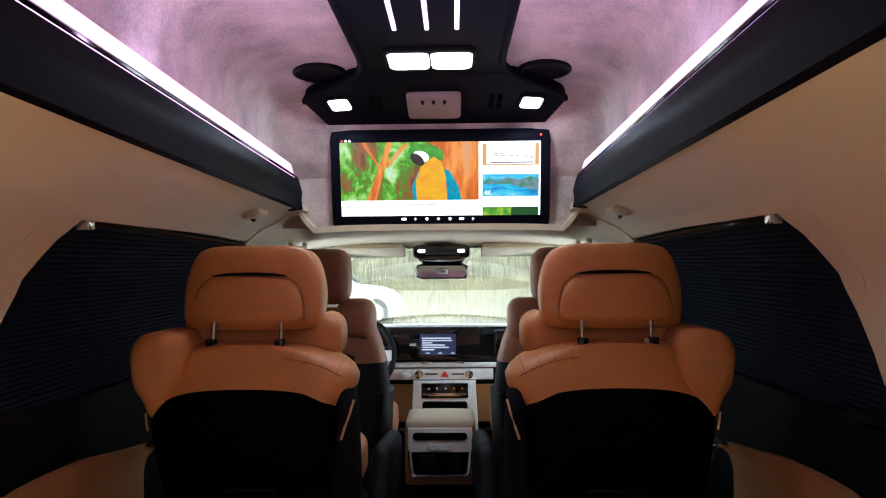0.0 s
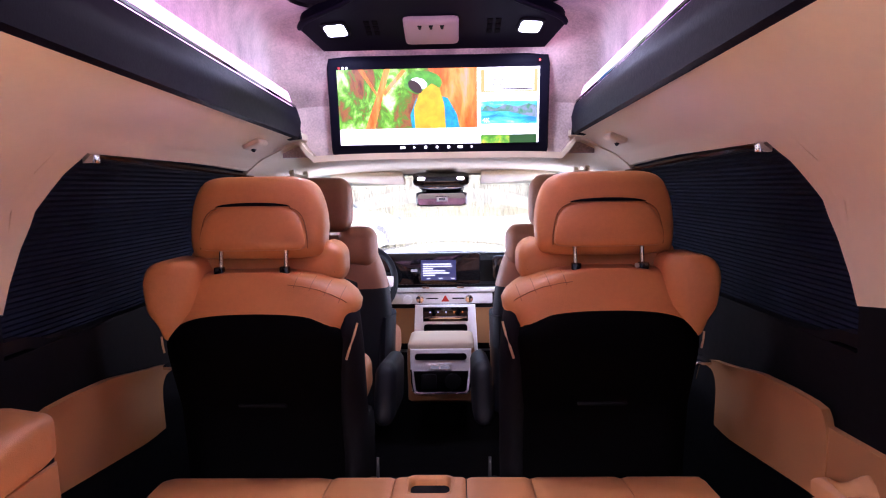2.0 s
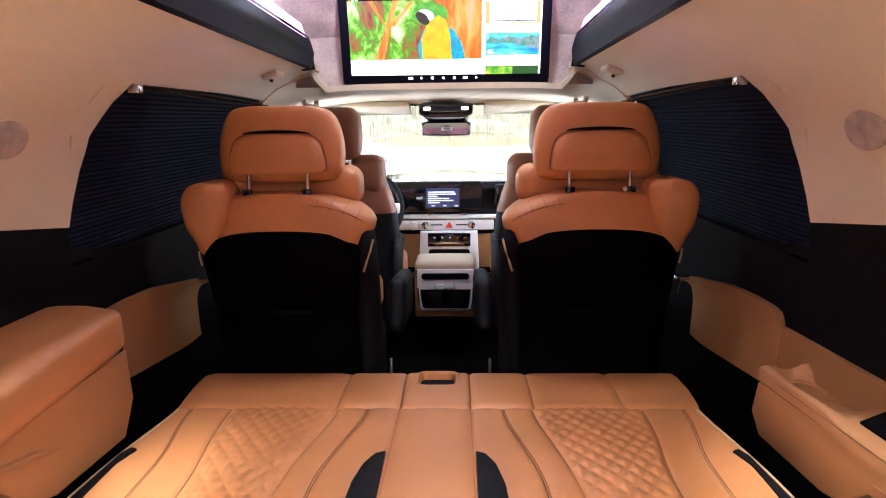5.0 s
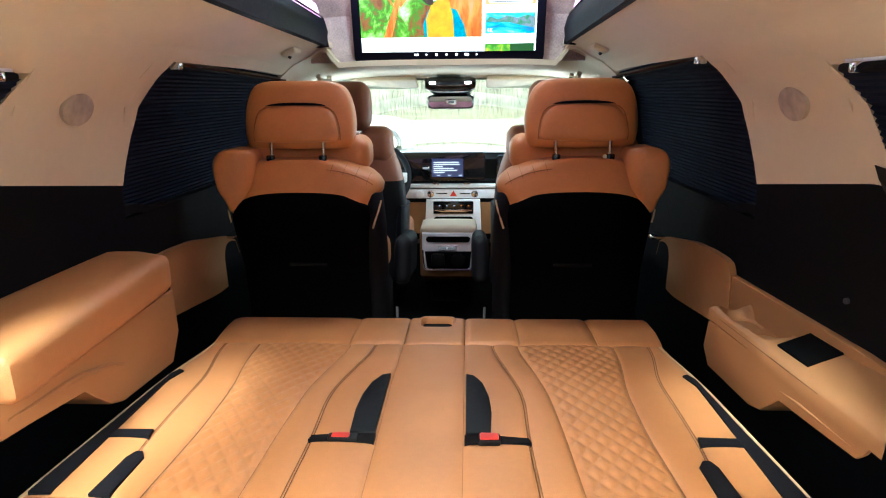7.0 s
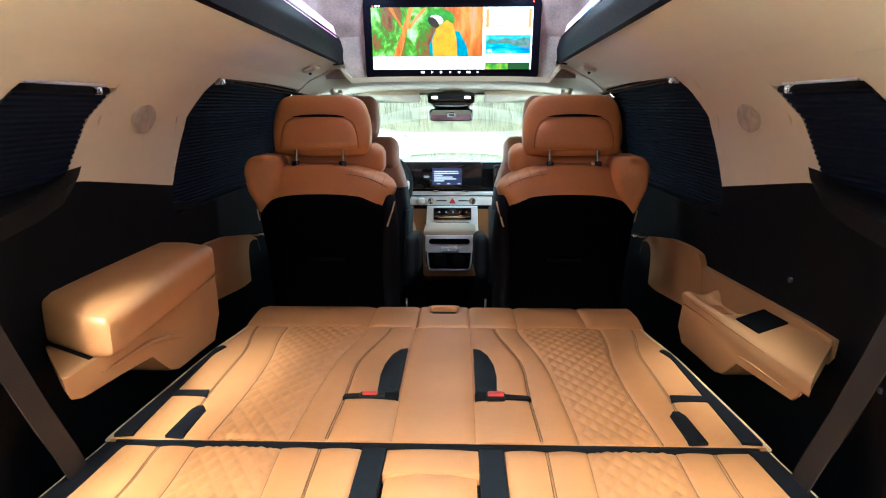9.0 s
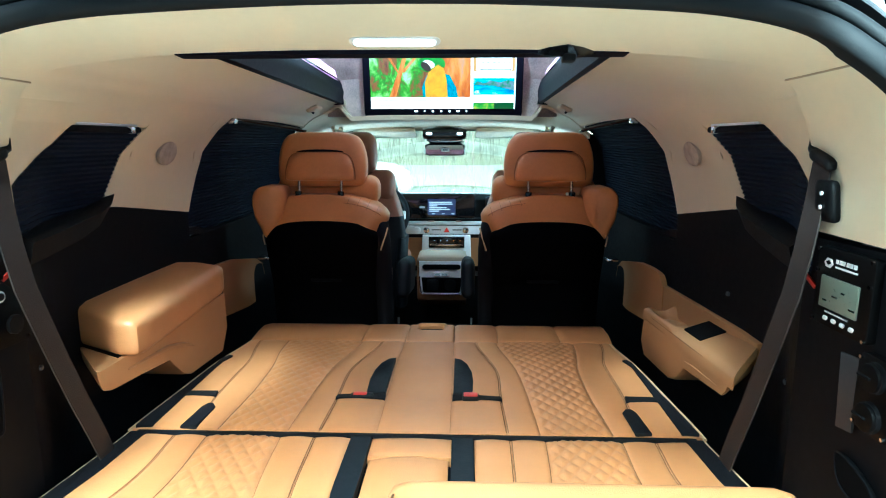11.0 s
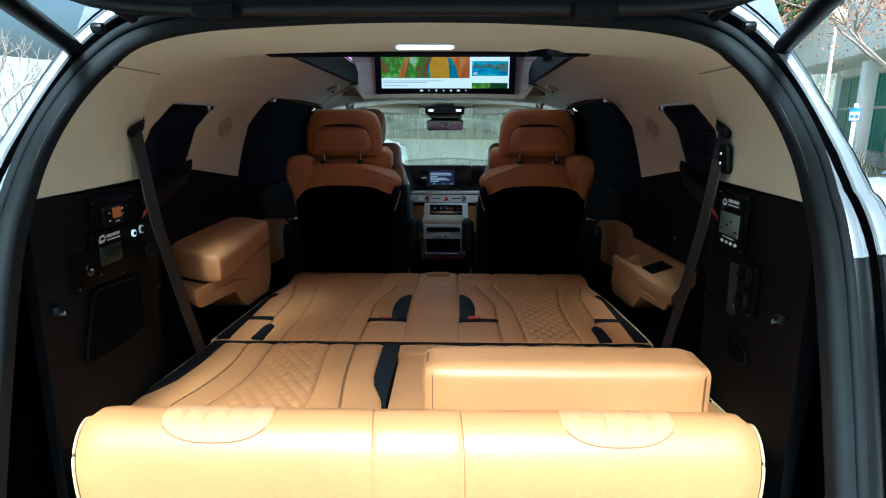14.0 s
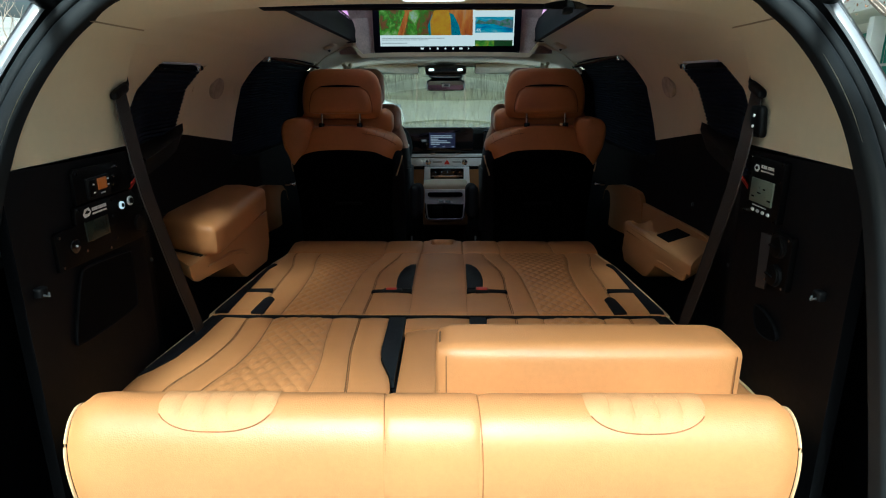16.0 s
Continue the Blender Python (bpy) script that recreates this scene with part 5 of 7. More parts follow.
face = part("rear_face", prism([(CX + x, z) for x, z in [(-0.112, 0.842), (-0.113, 0.76), (-0.108, 0.685), (-0.095, 0.672), (0.095, 0.672), (0.108, 0.685), (0.113, 0.76), (0.112, 0.842)]], "y", 2.058, 2.034, 0.006), SILVER, fc, "satin silver rear face")
part("air_slot", prism([(CX + x, z) for x, z in rounded(-0.095, 0.095, 0.803, 0.828, 0.012)], "y", 2.036, 2.030), GLOSS_BLACK, face, "dark air outlet")
part("chrome_rim", tube([(CX + x, 2.033, z) for x, z in ((-0.109, 0.768), (-0.107, 0.72), (-0.102, 0.686), (-0.092, 0.678), (0.092, 0.678), (0.102, 0.686), (0.107, 0.72), (0.109, 0.768))], 0.0032, 6), CHROME, face, "chrome rim")
part("sticker", rbox(CX - 0.045, CX + 0.04, 2.029, 2.034, 0.766, 0.788, 0.001), WHITE_MARK, face, "pale sticker")
for x0, x1 in ((-0.035, -0.008), (0.0, 0.03)):
    part("printed_bar", rbox(CX + x0, CX + x1, 2.0275, 2.0295, 0.771, 0.782, 0.0, 1), GREY_TEXT, face)
part("socket_panel", prism([(CX + x, z) for x, z in [(-0.101, 0.762), (-0.093, 0.690), (-0.085, 0.683), (0.085, 0.683), (0.093, 0.690), (0.101, 0.762)]], "y", 2.036, 2.029, 0.003), GLOSS_BLACK, face, "dark socket panel")
part("socket", moved(prism(rounded(-0.028, 0.028, -0.028, 0.028, 0.010), "y", -0.006, 0.004, 0.003), Matrix.Translation((CX - 0.044, 2.028, 0.724))), DARK_PLASTIC, face, "square power socket")
part("socket", moved(prism(disc(0.028), "y", -0.006, 0.004, 0.003), Matrix.Translation((CX + 0.044, 2.028, 0.724))), DARK_PLASTIC, face, "round charging socket")
part("socket_ring", moved(loft([[(r * math.cos(a), d, r * math.sin(a)) for a in [2 * math.pi * k / 24 for k in range(24)]] for r, d in ((0.030, 0), (0.030, -0.004), (0.026, -0.004), (0.026, 0))], caps=False), Matrix.Translation((CX + 0.044, 2.026, 0.724))), DARK_PLASTIC, face)

# ---- dashboard ----
dash = thing("dashboard", "black and silver dashboard with wide displays", "dashboard")


def dash_ring(x):
    b = 0.10 * (x / 0.74) ** 2
    return [(x, y + (0.0 if y < 3 else -b), z) for y, z in ((2.90, 0.60), (2.87, 0.78), (2.855, 0.83), (2.84, 0.90), (2.85, 0.945), (2.88, 0.955), (2.90, 1.00), (2.905, 1.06), (2.93, 1.085), (3.05, 1.092), (3.36, 1.062), (3.36, 0.60))]


part("body", loft([dash_ring(x) for x in span(-0.73, 0.73, 24)]), DARK_PLASTIC, dash)
# daylight reflected off the dash top is put into this pale colour
part("top_pad", slab(24, 4, lambda u, v: ((2 * u - 1) * 0.72, 2.94 + 0.40 * v - 0.10 * (2 * u - 1) ** 2 * v, 1.098 - 0.030 * v), (0, 0, -0.006)), mat("pale_dash_top", (0.42, 0.43, 0.44), 0.6, var=0.1), dash, "dash top coloured pale for reflected daylight")
part("tan_lower", slab(24, 6, lambda u, v: ((2 * u - 1) * 0.72, 2.848 + 0.02 * (1 - v), 0.64 + 0.185 * v), (0, 0.01, 0)), TAN_PLASTIC, dash, "tan lower dash panel")
part("silver_strip", rbox(-0.36, 0.235, 2.822, 2.850, 0.852, 0.905, 0.006), SILVER, dash, "satin silver strip")
part("shelf_edge", rbox(-0.70, 0.70, 2.815, 2.86, 0.912, 0.932, 0.006), SILVER, dash, "silver shelf edge")
scr = part("centre_display", prism([(x, z) for x, z in rounded(-0.42, 0.175, 0.953, 1.108, 0.02)], "y", 2.835, 2.805, 0.005), GLOSS_BLACK, dash, "wide dark display")
part("page", rbox(-0.118, 0.055, 2.8035, 2.806, 0.975, 1.075, 0, 1), glow("display_blue", (0.02, 0.025, 0.08), 0.2), scr)
for k in range(6):
    part("text_bar", rbox(-0.108, -0.108 + (0.140, 0.145, 0.05, 0.11, 0.13, 0.06)[k], 2.802, 2.8035, 1.058 - 0.011 * k - 0.006, 1.058 - 0.011 * k, 0, 1), glow("display_text", (0.75, 0.78, 0.9), 0.2) if k == 0 else bpy.data.materials["display_text"], scr)
for x in (-0.09, -0.03, 0.03):
    part("text_bar", rbox(x, x + 0.018, 2.802, 2.8035, 0.981, 0.986, 0, 1), bpy.data.materials["display_text"], scr)
part("clock_bar", rbox(-0.168, -0.136, 2.803, 2.8045, 1.018, 1.030, 0, 1), glow("clock_dim", (0.3, 0.3, 0.32), 0.15), scr)
for x in (-0.095, 0.075):
    part("stand_clip", rbox(x - 0.018, x + 0.018, 2.79, 2.81, 0.935, 0.946, 0.003), CHROME, dash, "small chrome clip")
for s in (-1, 1):
    part("dial", moved(prism(disc(0.020), "y", -0.02, 0.0, 0.004), Matrix.Translation((s * 0.122 - 0.004, 2.822, 0.880))), CHROME, dash, "chrome dial")
    part("dash_vent", prism([(s * 0.30 - 0.004 + x, z) for x, z in rounded(-0.06, 0.06, 0.965, 1.085, 0.025)], "y", 2.90, 2.86, 0.006), GLOSS_BLACK, dash, "dark air vent")
    part("key_line", rbox(s * 0.065 - 0.030, s * 0.065 + 0.030, 2.8195, 2.823, 0.877, 0.883, 0.001, 1), DARK_PLASTIC, dash)
part("start_knob", moved(prism(disc(0.022), "y", -0.03, 0.0, 0.005), Matrix.Translation((-0.185, 2.822, 0.878))), SILVER, dash, "silver knob")
tri = part("hazard_button", moved(prism([(-0.020, -0.014), (0.020, -0.014), (0.0, 0.018)], "y", -0.003, 0.0), Matrix.Translation((0.0, 2.820, 0.879))), RED, dash, "red triangle button")
stack = part("control_tower", prism([(-0.150, 0.850), (-0.165, 0.60), (0.160, 0.60), (0.148, 0.850)], "y", 2.83, 2.795, 0.008), SILVER, dash, "silver control stack")
part("climate_panel", rbox(-0.112, 0.112, 2.787, 2.797, 0.770, 0.842, 0.006), GLOSS_BLACK, stack, "dark climate panel")
part("climate_bar", rbox(-0.105, 0.105, 2.780, 2.790, 0.783, 0.798, 0.005), CHROME, stack, "chrome switch bar")
for k in range(5):
    part("switch_light", rbox(-0.08 + 0.04 * k, -0.072 + 0.04 * k, 2.784, 2.788, 0.815, 0.821, 0, 1), ORANGE_GLOW if k > 2 else glow("switch_white", (0.5, 0.55, 0.7), 0.15), stack)
part("tray_opening", prism([(x, z) for x, z in rounded(-0.108, 0.108, 0.695, 0.755, 0.014)], "y", 2.797, 2.788, 0.003), CARPET, stack, "dark open tray")
wheel = thing("steering_wheel", "black leather steering wheel with silver spokes", "steering wheel", m=Matrix.Translation((-0.42, 2.72, 0.985)) @ Matrix.Rotation(radians(-22), 4, "X"))
part("rim", loft([[((0.182 + 0.016 * math.cos(b)) * math.cos(a), 0.016 * math.sin(b), (0.182 + 0.016 * math.cos(b)) * math.sin(a)) for b in [2 * math.pi * j / 10 for j in range(10)]] for a in [2 * math.pi * k / 48 for k in range(49)]], caps=False), BLACK_VINYL, wheel)
part("hub", puff(0.075, 0.03, 0.06, 0.025, (0, 0.01, 0), 8), DARK_PLASTIC, wheel)
for s in (-1, 1):
    sp = part("spoke", rbox(min(s * 0.06, s * 0.178), max(s * 0.06, s * 0.178), -0.018, 0.010, -0.030, 0.024, 0.008), SILVER, wheel, "silver spoke")
    part("spoke_keys", rbox(min(s * 0.085, s * 0.145), max(s * 0.085, s * 0.145), -0.022, -0.016, -0.018, 0.014, 0.004), WHITE_MARK, sp, "pale key pad")
part("column", tube([(0, 0.03, -0.02), (0, 0.22, -0.06)], 0.05, 14), DARK_PLASTIC, wheel)
inst = part("instrument_hood", puff(0.18, 0.03, 0.055, 0.02, (0, 0, 0), 6, m=Matrix.Translation((0.0, 0.17, 0.055))), GLOSS_BLACK, wheel, "dark instrument hood")

FILM = mat("clear_film", (0.8, 0.8, 0.8), 0.15, var=0.0)
FILM.node_tree.nodes["Principled BSDF"].inputs["Alpha"].default_value = 0.12
# ---- mirror, roof lamps and visors over the windshield ----
mir = thing("rear_view_mirror", "black framed rear-view mirror with a pale sticker", "mirror")
part("frame", puff(0.118, 0.020, 0.034, 0.018, (0, 0.006, 0), 8, m=Matrix.Translation((-0.006, 2.62, 1.378))), GLOSS_BLACK, mir)
part("mirror_glass", moved(prism(rounded(-0.108, 0.108, -0.026, 0.026, 0.018), "y", -0.002, 0.001), Matrix.Translation((-0.006, 2.5955, 1.378)) @ Matrix.Rotation(radians(-6), 4, "X")), MIRROR, mir, "mirror glass")
part("sticker", rbox(-0.028, 0.022, 2.589, 2.5925, 1.367, 1.389, 0, 1), WHITE_MARK, mir, "pale sticker")
part("printed_bar", rbox(-0.018, 0.012, 2.5875, 2.589, 1.373, 1.384, 0, 1), GREY_TEXT, mir)
part("stem", tube([(-0.006, 2.63, 1.40), (-0.006, 2.70, 1.45)], 0.012, 10), DARK_PLASTIC, mir)
rl = thing("cab_lamp_console", "black roof console with two lit map lamps", "roof lamp")
part("housing", puff(0.125, 0.10, 0.030, 0.018, (0, 0, 0.004), 8, bend=lambda p: Vector((p.x * (1 - 0.25 * (p.y + 0.1) / 0.2), p.y, p.z - 0.15 * (p.y + 0.1))), m=Matrix.Translation((-0.004, 2.56, 1.468))), GLOSS_BLACK, rl)
part("sensor_foot", loft([[(-0.004 + w * c, y, z) for c, z in ((-1, 1.47), (1, 1.47), (0.8, 1.47 - h), (-0.8, 1.47 - h))] for w, y, h in ((0.13, 2.62, 0.03), (0.10, 2.72, 0.09), (0.07, 2.78, 0.12))]), DARK_PLASTIC, rl)
for s in (-1, 1):
    part("map_lamp", puff(0.016, 0.008, 0.007, 0.006, (0, 0, 0), 6, m=Matrix.Translation((s * 0.084 - 0.004, 2.462, 1.468))), LAMP_GLOW, rl, "lit map lamp")
for s in (-1, 1):
    vs = thing("sun_visor", "beige sun visor wrapped in clear film", "sun visor", "sun visors")
    part("visor_board", puff(0.205, 0.085, 0.012, 0.010, (0, 0, 0.003), 8, bend=lambda p: Vector((p.x, p.y, p.z - 0.22 * p.y)), m=Matrix.Translation((s * 0.375, 2.58, 1.474))), BEIGE, vs)
    film = part("film", grid(30, 8, lambda u, v, s=s: (s * (0.17 + 0.40 * u), 2.495 + 0.16 * v, 1.474 - 0.014 - 0.22 * (0.16 * v - 0.08) + 0.004 * math.sin(31 * u + 5 * v) * math.sin(17 * u * v + 3))), FILM, vs, "crinkled clear film")
    film.visible_shadow = False
    gh = thing("grab_handle", "beige folded roof grab handle", "grab handle", "grab handles")
    part("handle", tube([(s * 0.520, 2.02, 1.495), (s * 0.516, 2.03, 1.478), (s * 0.516, 2.12, 1.474), (s * 0.516, 2.20, 1.478), (s * 0.520, 2.21, 1.495)], 0.010, 8), BEIGE, gh)
    ck = thing("coat_hook", "small beige coat hook on the headliner", "coat hook", "coat hooks")
    part("hook_base", puff(0.026, 0.040, 0.008, 0.007, (0, 0, 0.003), 8, m=Matrix.Translation((s * 0.500, 1.60, 1.556)) @ Matrix.Rotation(radians(s * 22), 4, "Y")), BEIGE, ck)
    part("hook", tube([(s * 0.505, 1.585, 1.545), (s * 0.505, 1.600, 1.540), (s * 0.505, 1.612, 1.548)], 0.005, 8), DARK_PLASTIC, ck, "dark hook")
    lsp = thing("pillar_loudspeaker", "round grey perforated loudspeaker cover in the beige pillar", "loudspeaker", "pillar loudspeakers")
    turn = Matrix.Translation((s * 0.6945, 0.762, 1.40)) @ Matrix.Rotation(radians(s * -18), 4, "Y")
    part("grille", moved(prism([(p, q) for p, q in [(0.046 * a / 0.04, 0.033 * b / 0.04) for a, b in disc(0.040, 32)]], "x", -0.009 * s, 0.006 * s, 0.002), turn), mat("perforated_grille", (0.47, 0.41, 0.32), 0.85, var=0.22, scale=40, bump=0.6, bscale=420), lsp)


# ---- tailgate surround ----
OPEN = through_points(OPEN)


def ringed(d, back, lift=0.0):
    """The opening's outline moved outwards by d and backwards."""
    full = [(-x, z) for x, z in reversed(OPEN)] + OPEN[1:]
    out = []
    for i, (x, z) in enumerate(full):
        a, b = full[max(0, i - 1)], full[min(len(full) - 1, i + 1)]
        t = Vector((b[0] - a[0], b[1] - a[1])).normalized()
        n = Vector((-t.y, t.x))
        out.append((OPEN_X + x + n.x * d, open_y(z) - back, z + n.y * d + lift))
    return out


def widening(z, top, low):
    return low + (top - low) * smooth(z, 1.20, 1.47)


def varied(top, low, back):
    """Outline moved outwards, by one distance above and another below."""
    full = [(-x, z) for x, z in reversed(OPEN)] + OPEN[1:]
    inner, out = ringed(0.0, back), ringed(1.0, back)
    return [tuple(p + (q - p) * widening(f[1], top, low) for p, q in zip(i, o)) for i, o, f in zip(inner, out, full)]


def bead(c, back, r, n=8):
    """Half round of a rubber bead: places across the seal."""
    return [(c - r * math.cos(math.pi * k / n), back + r * 0.8 * math.sin(math.pi * k / n)) for k in range(n + 1)]


SEAL = [(-0.005, -0.02)] + bead(0.011, 0.002, 0.0155, 10) + [(0.028, -0.004)] + bead(0.0365, 0.001, 0.0085) + [(0.047, -0.02)]
structure("trim_seal", loft([ringed(d, k) for d, k in SEAL], closed=False), RUBBER, "black rubber seal round the tailgate opening", "seal", 60)
JAMB = [varied(0.045, 0.045, -0.018), varied(0.046, 0.050, -0.012), varied(0.047, 0.059, -0.010), varied(0.048, 0.070, -0.012), varied(0.049, 0.080, -0.018), varied(0.049, 0.087, -0.026), varied(0.050, 0.091, -0.035)]
K = sum(1 for x, z in OPEN if z < 1.205)
for e, side in ((slice(0, K + 1), "left"), (slice(-K - 1, None), "right")):
    structure("jamb_lower_" + side, loft([r[e] for r in JAMB], closed=False), BLACK_PAINT, "black lower tailgate jamb", "car body")
structure("body_jamb", loft([r[K:-K] for r in JAMB], closed=False), PAINT, "silver painted tailgate jamb", "car body")
structure("body_channel", loft([varied(0.049, 0.090, -0.034), varied(0.052, 0.094, -0.075), varied(0.071, 0.100, -0.080), varied(0.075, 0.105, -0.030)], closed=False), BLACK_PAINT, "black rain channel in the jamb", "car body")
BODY_EDGE = [varied(0.074, 0.104, -0.032), varied(0.077, 0.108, -0.027), varied(0.082, 0.117, -0.026), varied(0.092, 0.133, -0.031), varied(0.094, 0.135, -0.040), varied(0.096, 0.138, -0.034), varied(0.104, 0.154, -0.046), varied(0.110, 0.162, -0.060)]
structure("body_edge", loft([r[K:-K] for r in BODY_EDGE], closed=False), PAINT, "silver painted body edge beside the tailgate", "car body")
for e, side in ((slice(0, K + 1), "left"), (slice(-K - 1, None), "right")):
    structure("edge_lower_" + side, loft([r[e] for r in BODY_EDGE], closed=False), BLACK_PAINT, "black lower edge beside the tailgate", "car body")

# joint and bolt cap low on each pillar
LOW = min(range(len(OPEN)), key=lambda i: abs(OPEN[i][1] - 1.235))
for s in (-1, 1):
    j = len(OPEN) - 1 + s * LOW
    cap = thing("pillar_joint", "dark joint with a round silver cap on the rear pillar", "body joint", "pillar joints")
    part("joint_line", tube([(r[j][0], r[j][1] - 0.0015, r[j][2]) for r in BODY_EDGE[1:]], 0.0022, 6), BLACK_PAINT, cap)
    c = (Vector(BODY_EDGE[2][j]) + Vector(BODY_EDGE[3][j])) / 2
    part("cap", moved(prism(disc(0.008, 20), "y", 0.003, -0.003, 0.001), Matrix.Translation((c.x, c.y, c.z + 0.018))), PAINT, cap, "round silver cap")


def shell_ring(y):
    prof = [(0.0, 2.045), (0.35, 2.03), (0.55, 1.96), (0.61, 1.85), (0.67, 1.72), (0.755, 1.55), (0.845, 1.40), (0.90, 1.28), (0.955, 1.16), (0.975, 1.02), (0.985, 0.90), (0.985, 0.75), (0.975, 0.60), (0.965, 0.45), (0.94, 0.30)]
    n = len(OPEN) - 1
    prof = [(lerp(i * 14 / n, range(15), [p[0] for p in prof]), lerp(i * 14 / n, range(15), [p[1] for p in prof])) for i in range(n + 1)]
    full = [(-x, z) for x, z in reversed(prof)] + prof[1:]
    return [(x, y, z) for x, z in full]


def between(a, b, f):
    return [tuple(p + (q - p) * f for p, q in zip(u, v)) for u, v in zip(a, b)]


OUTER = varied(0.112, 0.164, -0.055)
BACK = shell_ring(0.1)
structure("body_shell", loft([OUTER, between(OUTER, BACK, 0.25), between(OUTER, BACK, 0.65), BACK, shell_ring(0.5), shell_ring(1.2), shell_ring(2.0)], closed=False), PAINT, "silver grey high-roof van body", "car body")
half = [(x, z) for x, z in ((0.955, 1.05), (0.975, 1.02), (0.985, 0.90), (0.985, 0.75), (0.975, 0.60), (0.965, 0.45), (0.94, 0.30))]
for s in (-1, 1):
    structure("body_side_left" if s < 0 else "body_side_right", loft([[(s * x * f, y, z) for x, z in half] for y, f in ((2.0, 1.0), (2.6, 1.0), (3.2, 0.99), (3.8, 0.93), (4.05, 0.80))], closed=False), PAINT, "silver grey van side", "car body")
structure("body_bonnet", slab(16, 8, lambda u, v: ((2 * u - 1) * (0.80 - 0.10 * v), 3.40 + 0.70 * v - 0.12 * (2 * u - 1) ** 2, 1.03 - 0.16 * v ** 2), (0, 0, -0.03)), PAINT, "silver grey bonnet", "car body")
structure("roof_cab", slab(16, 8, lambda u, v: ((2 * u - 1) * (0.70 - 0.06 * v), 1.98 + 0.66 * v, 1.98 - 0.42 * v - 0.06 * (2 * u - 1) ** 4), (0, 0, 0.02)), PAINT, "silver grey cab roof", "car body")
structure("body_nose", slab(12, 6, lambda u, v: ((2 * u - 1) * 0.82, 4.08 - 0.14 * (2 * u - 1) ** 2, 0.30 + 0.57 * v), (0, 0.03, 0)), PAINT, "silver grey van nose", "car body")
structure("body_underside", rbox(-0.95, 0.95, -0.4, 4.0, 0.28, 0.40, 0.03), BLACK_PAINT, "black van underside", "car body")
structure("sill_rear", rbox(-0.64, 0.64, -0.44, -0.34, 0.40, 0.62, 0.02), DARK_PLASTIC, "dark tailgate sill", "sill")
structure("bumper_rear", loft([[(x, -0.46 + 0.22 * abs(x / 0.9) ** 3 + dy, z) for dy, z in ((0, 0.30), (-0.05, 0.42), (-0.05, 0.58), (0.04, 0.62), (0.2, 0.62))] for x in span(-0.93, 0.93, 20)], closed=False), BLACK_PAINT, "black rear bumper", "bumper")

for s in (-1, 1):
    tl = thing("tail_lamp", "black rear lamp unit with a red edge", "tail lamp", "tail lamps")
    part("housing", loft([[(s * (0.80 + dx), y0 + dy, z) for dx, dy in ((-0.055, 0.0), (0.06, -0.02), (0.14, 0.06), (0.16, 0.2), (-0.05, 0.2))] for y0, z in ((-0.30, 0.66), (-0.315, 0.90), (-0.31, 1.08), (-0.27, 1.115))]), BLACK_PAINT, tl)
    part("red_lens", loft([[(s * (0.862 + dx), y0 + dy, z) for dx, dy in ((0.0, -0.022), (0.02, -0.020), (0.03, 0.0), (0.0, 0.0))] for y0, z in ((-0.312, 0.98), (-0.312, 1.07))]), mat("red_lens", (0.35, 0.01, 0.015), 0.15, var=0.0), tl, "red lens")
    part("latch_stop", rbox(s * 0.742 - 0.014, s * 0.742 + 0.014, -0.345, -0.315, 0.80, 0.86, 0.004), DARK_PLASTIC, tl, "ribbed rubber stop")
    strut = thing("tailgate_strut", "thick black tailgate strut", "gas strut", "tailgate struts")
    a, b = Vector((s * 0.690, 0.040, 1.558)), Vector((s * 0.460, -0.660, 1.641))
    part("tube", tube([a + (b - a) * 0.02, b], 0.0165, 14), FITTING, strut)
    part("foot", puff(0.018, 0.016, 0.016, 0.010, (0, 0, 0), 6, m=Matrix.Translation(a)), FITTING, strut)
    part("end_ball", tube([a - (b - a) * 0.03, a + (b - a) * 0.04], 0.010, 10), CHROME, strut)
    hg = thing("gate_arm", "dark painted folding arm holding the tailgate", "gate arm", "tailgate arms")
    part("arm", tube([(s * 0.50, -0.10, 1.600), (s * 0.51, -0.20, 1.625), (s * 0.50, -0.36, 1.640)], 0.011, 8), DARK_PLASTIC, hg)
    part("pivot", moved(prism(disc(0.009, 18), "x", -0.010, 0.010, 0.003), Matrix.Translation((s * 0.552, -0.12, 1.580))), BLACK_PAINT, hg, "dark pivot")

gate = thing("tailgate", "open black tailgate seen from below", "tailgate")


def gate_under(u, v):
    a = 2 * u - 1
    y = -0.285 - 1.0 * v
    w = 0.52 + 0.20 * smooth(v, 0.0, 0.4) - 0.06 * v
    z = 1.598 + 0.44 * v + 0.05 * (1 - a * a) * v + 0.03 * abs(a) ** 8
    rib = 0.010 * math.sin(14 * v) * math.exp(-((abs(a) - 0.6) / 0.2) ** 2)
    return (a * w, y, z + rib)


part("inner_panel", slab(36, 24, gate_under, (0, -0.02, 0.07)), BLACK_PAINT, gate)
# unseen panel added to keep sun out between the roof and the gate
part("sun_gap_panel", slab(16, 6, lambda u, v: ((2 * u - 1) * (0.50 + 0.09 * v), -0.31 + 0.33 * v, 1.662 + 0.075 * v + 0.012 * math.sin(math.pi * v)), (0, 0, 0.03)), BLACK_PAINT, gate, "black panel added over the hinge gap to stop sun")
part("edge_rib", tube([(x, -0.29 - 0.03 * (x / 0.5) ** 4, 1.588 - 0.006 * (x / 0.5) ** 2 + 0.035 * abs(x / 0.5) ** 8) for x in span(-0.52, 0.52, 28)], 0.017, 10), BLACK_PAINT, gate)
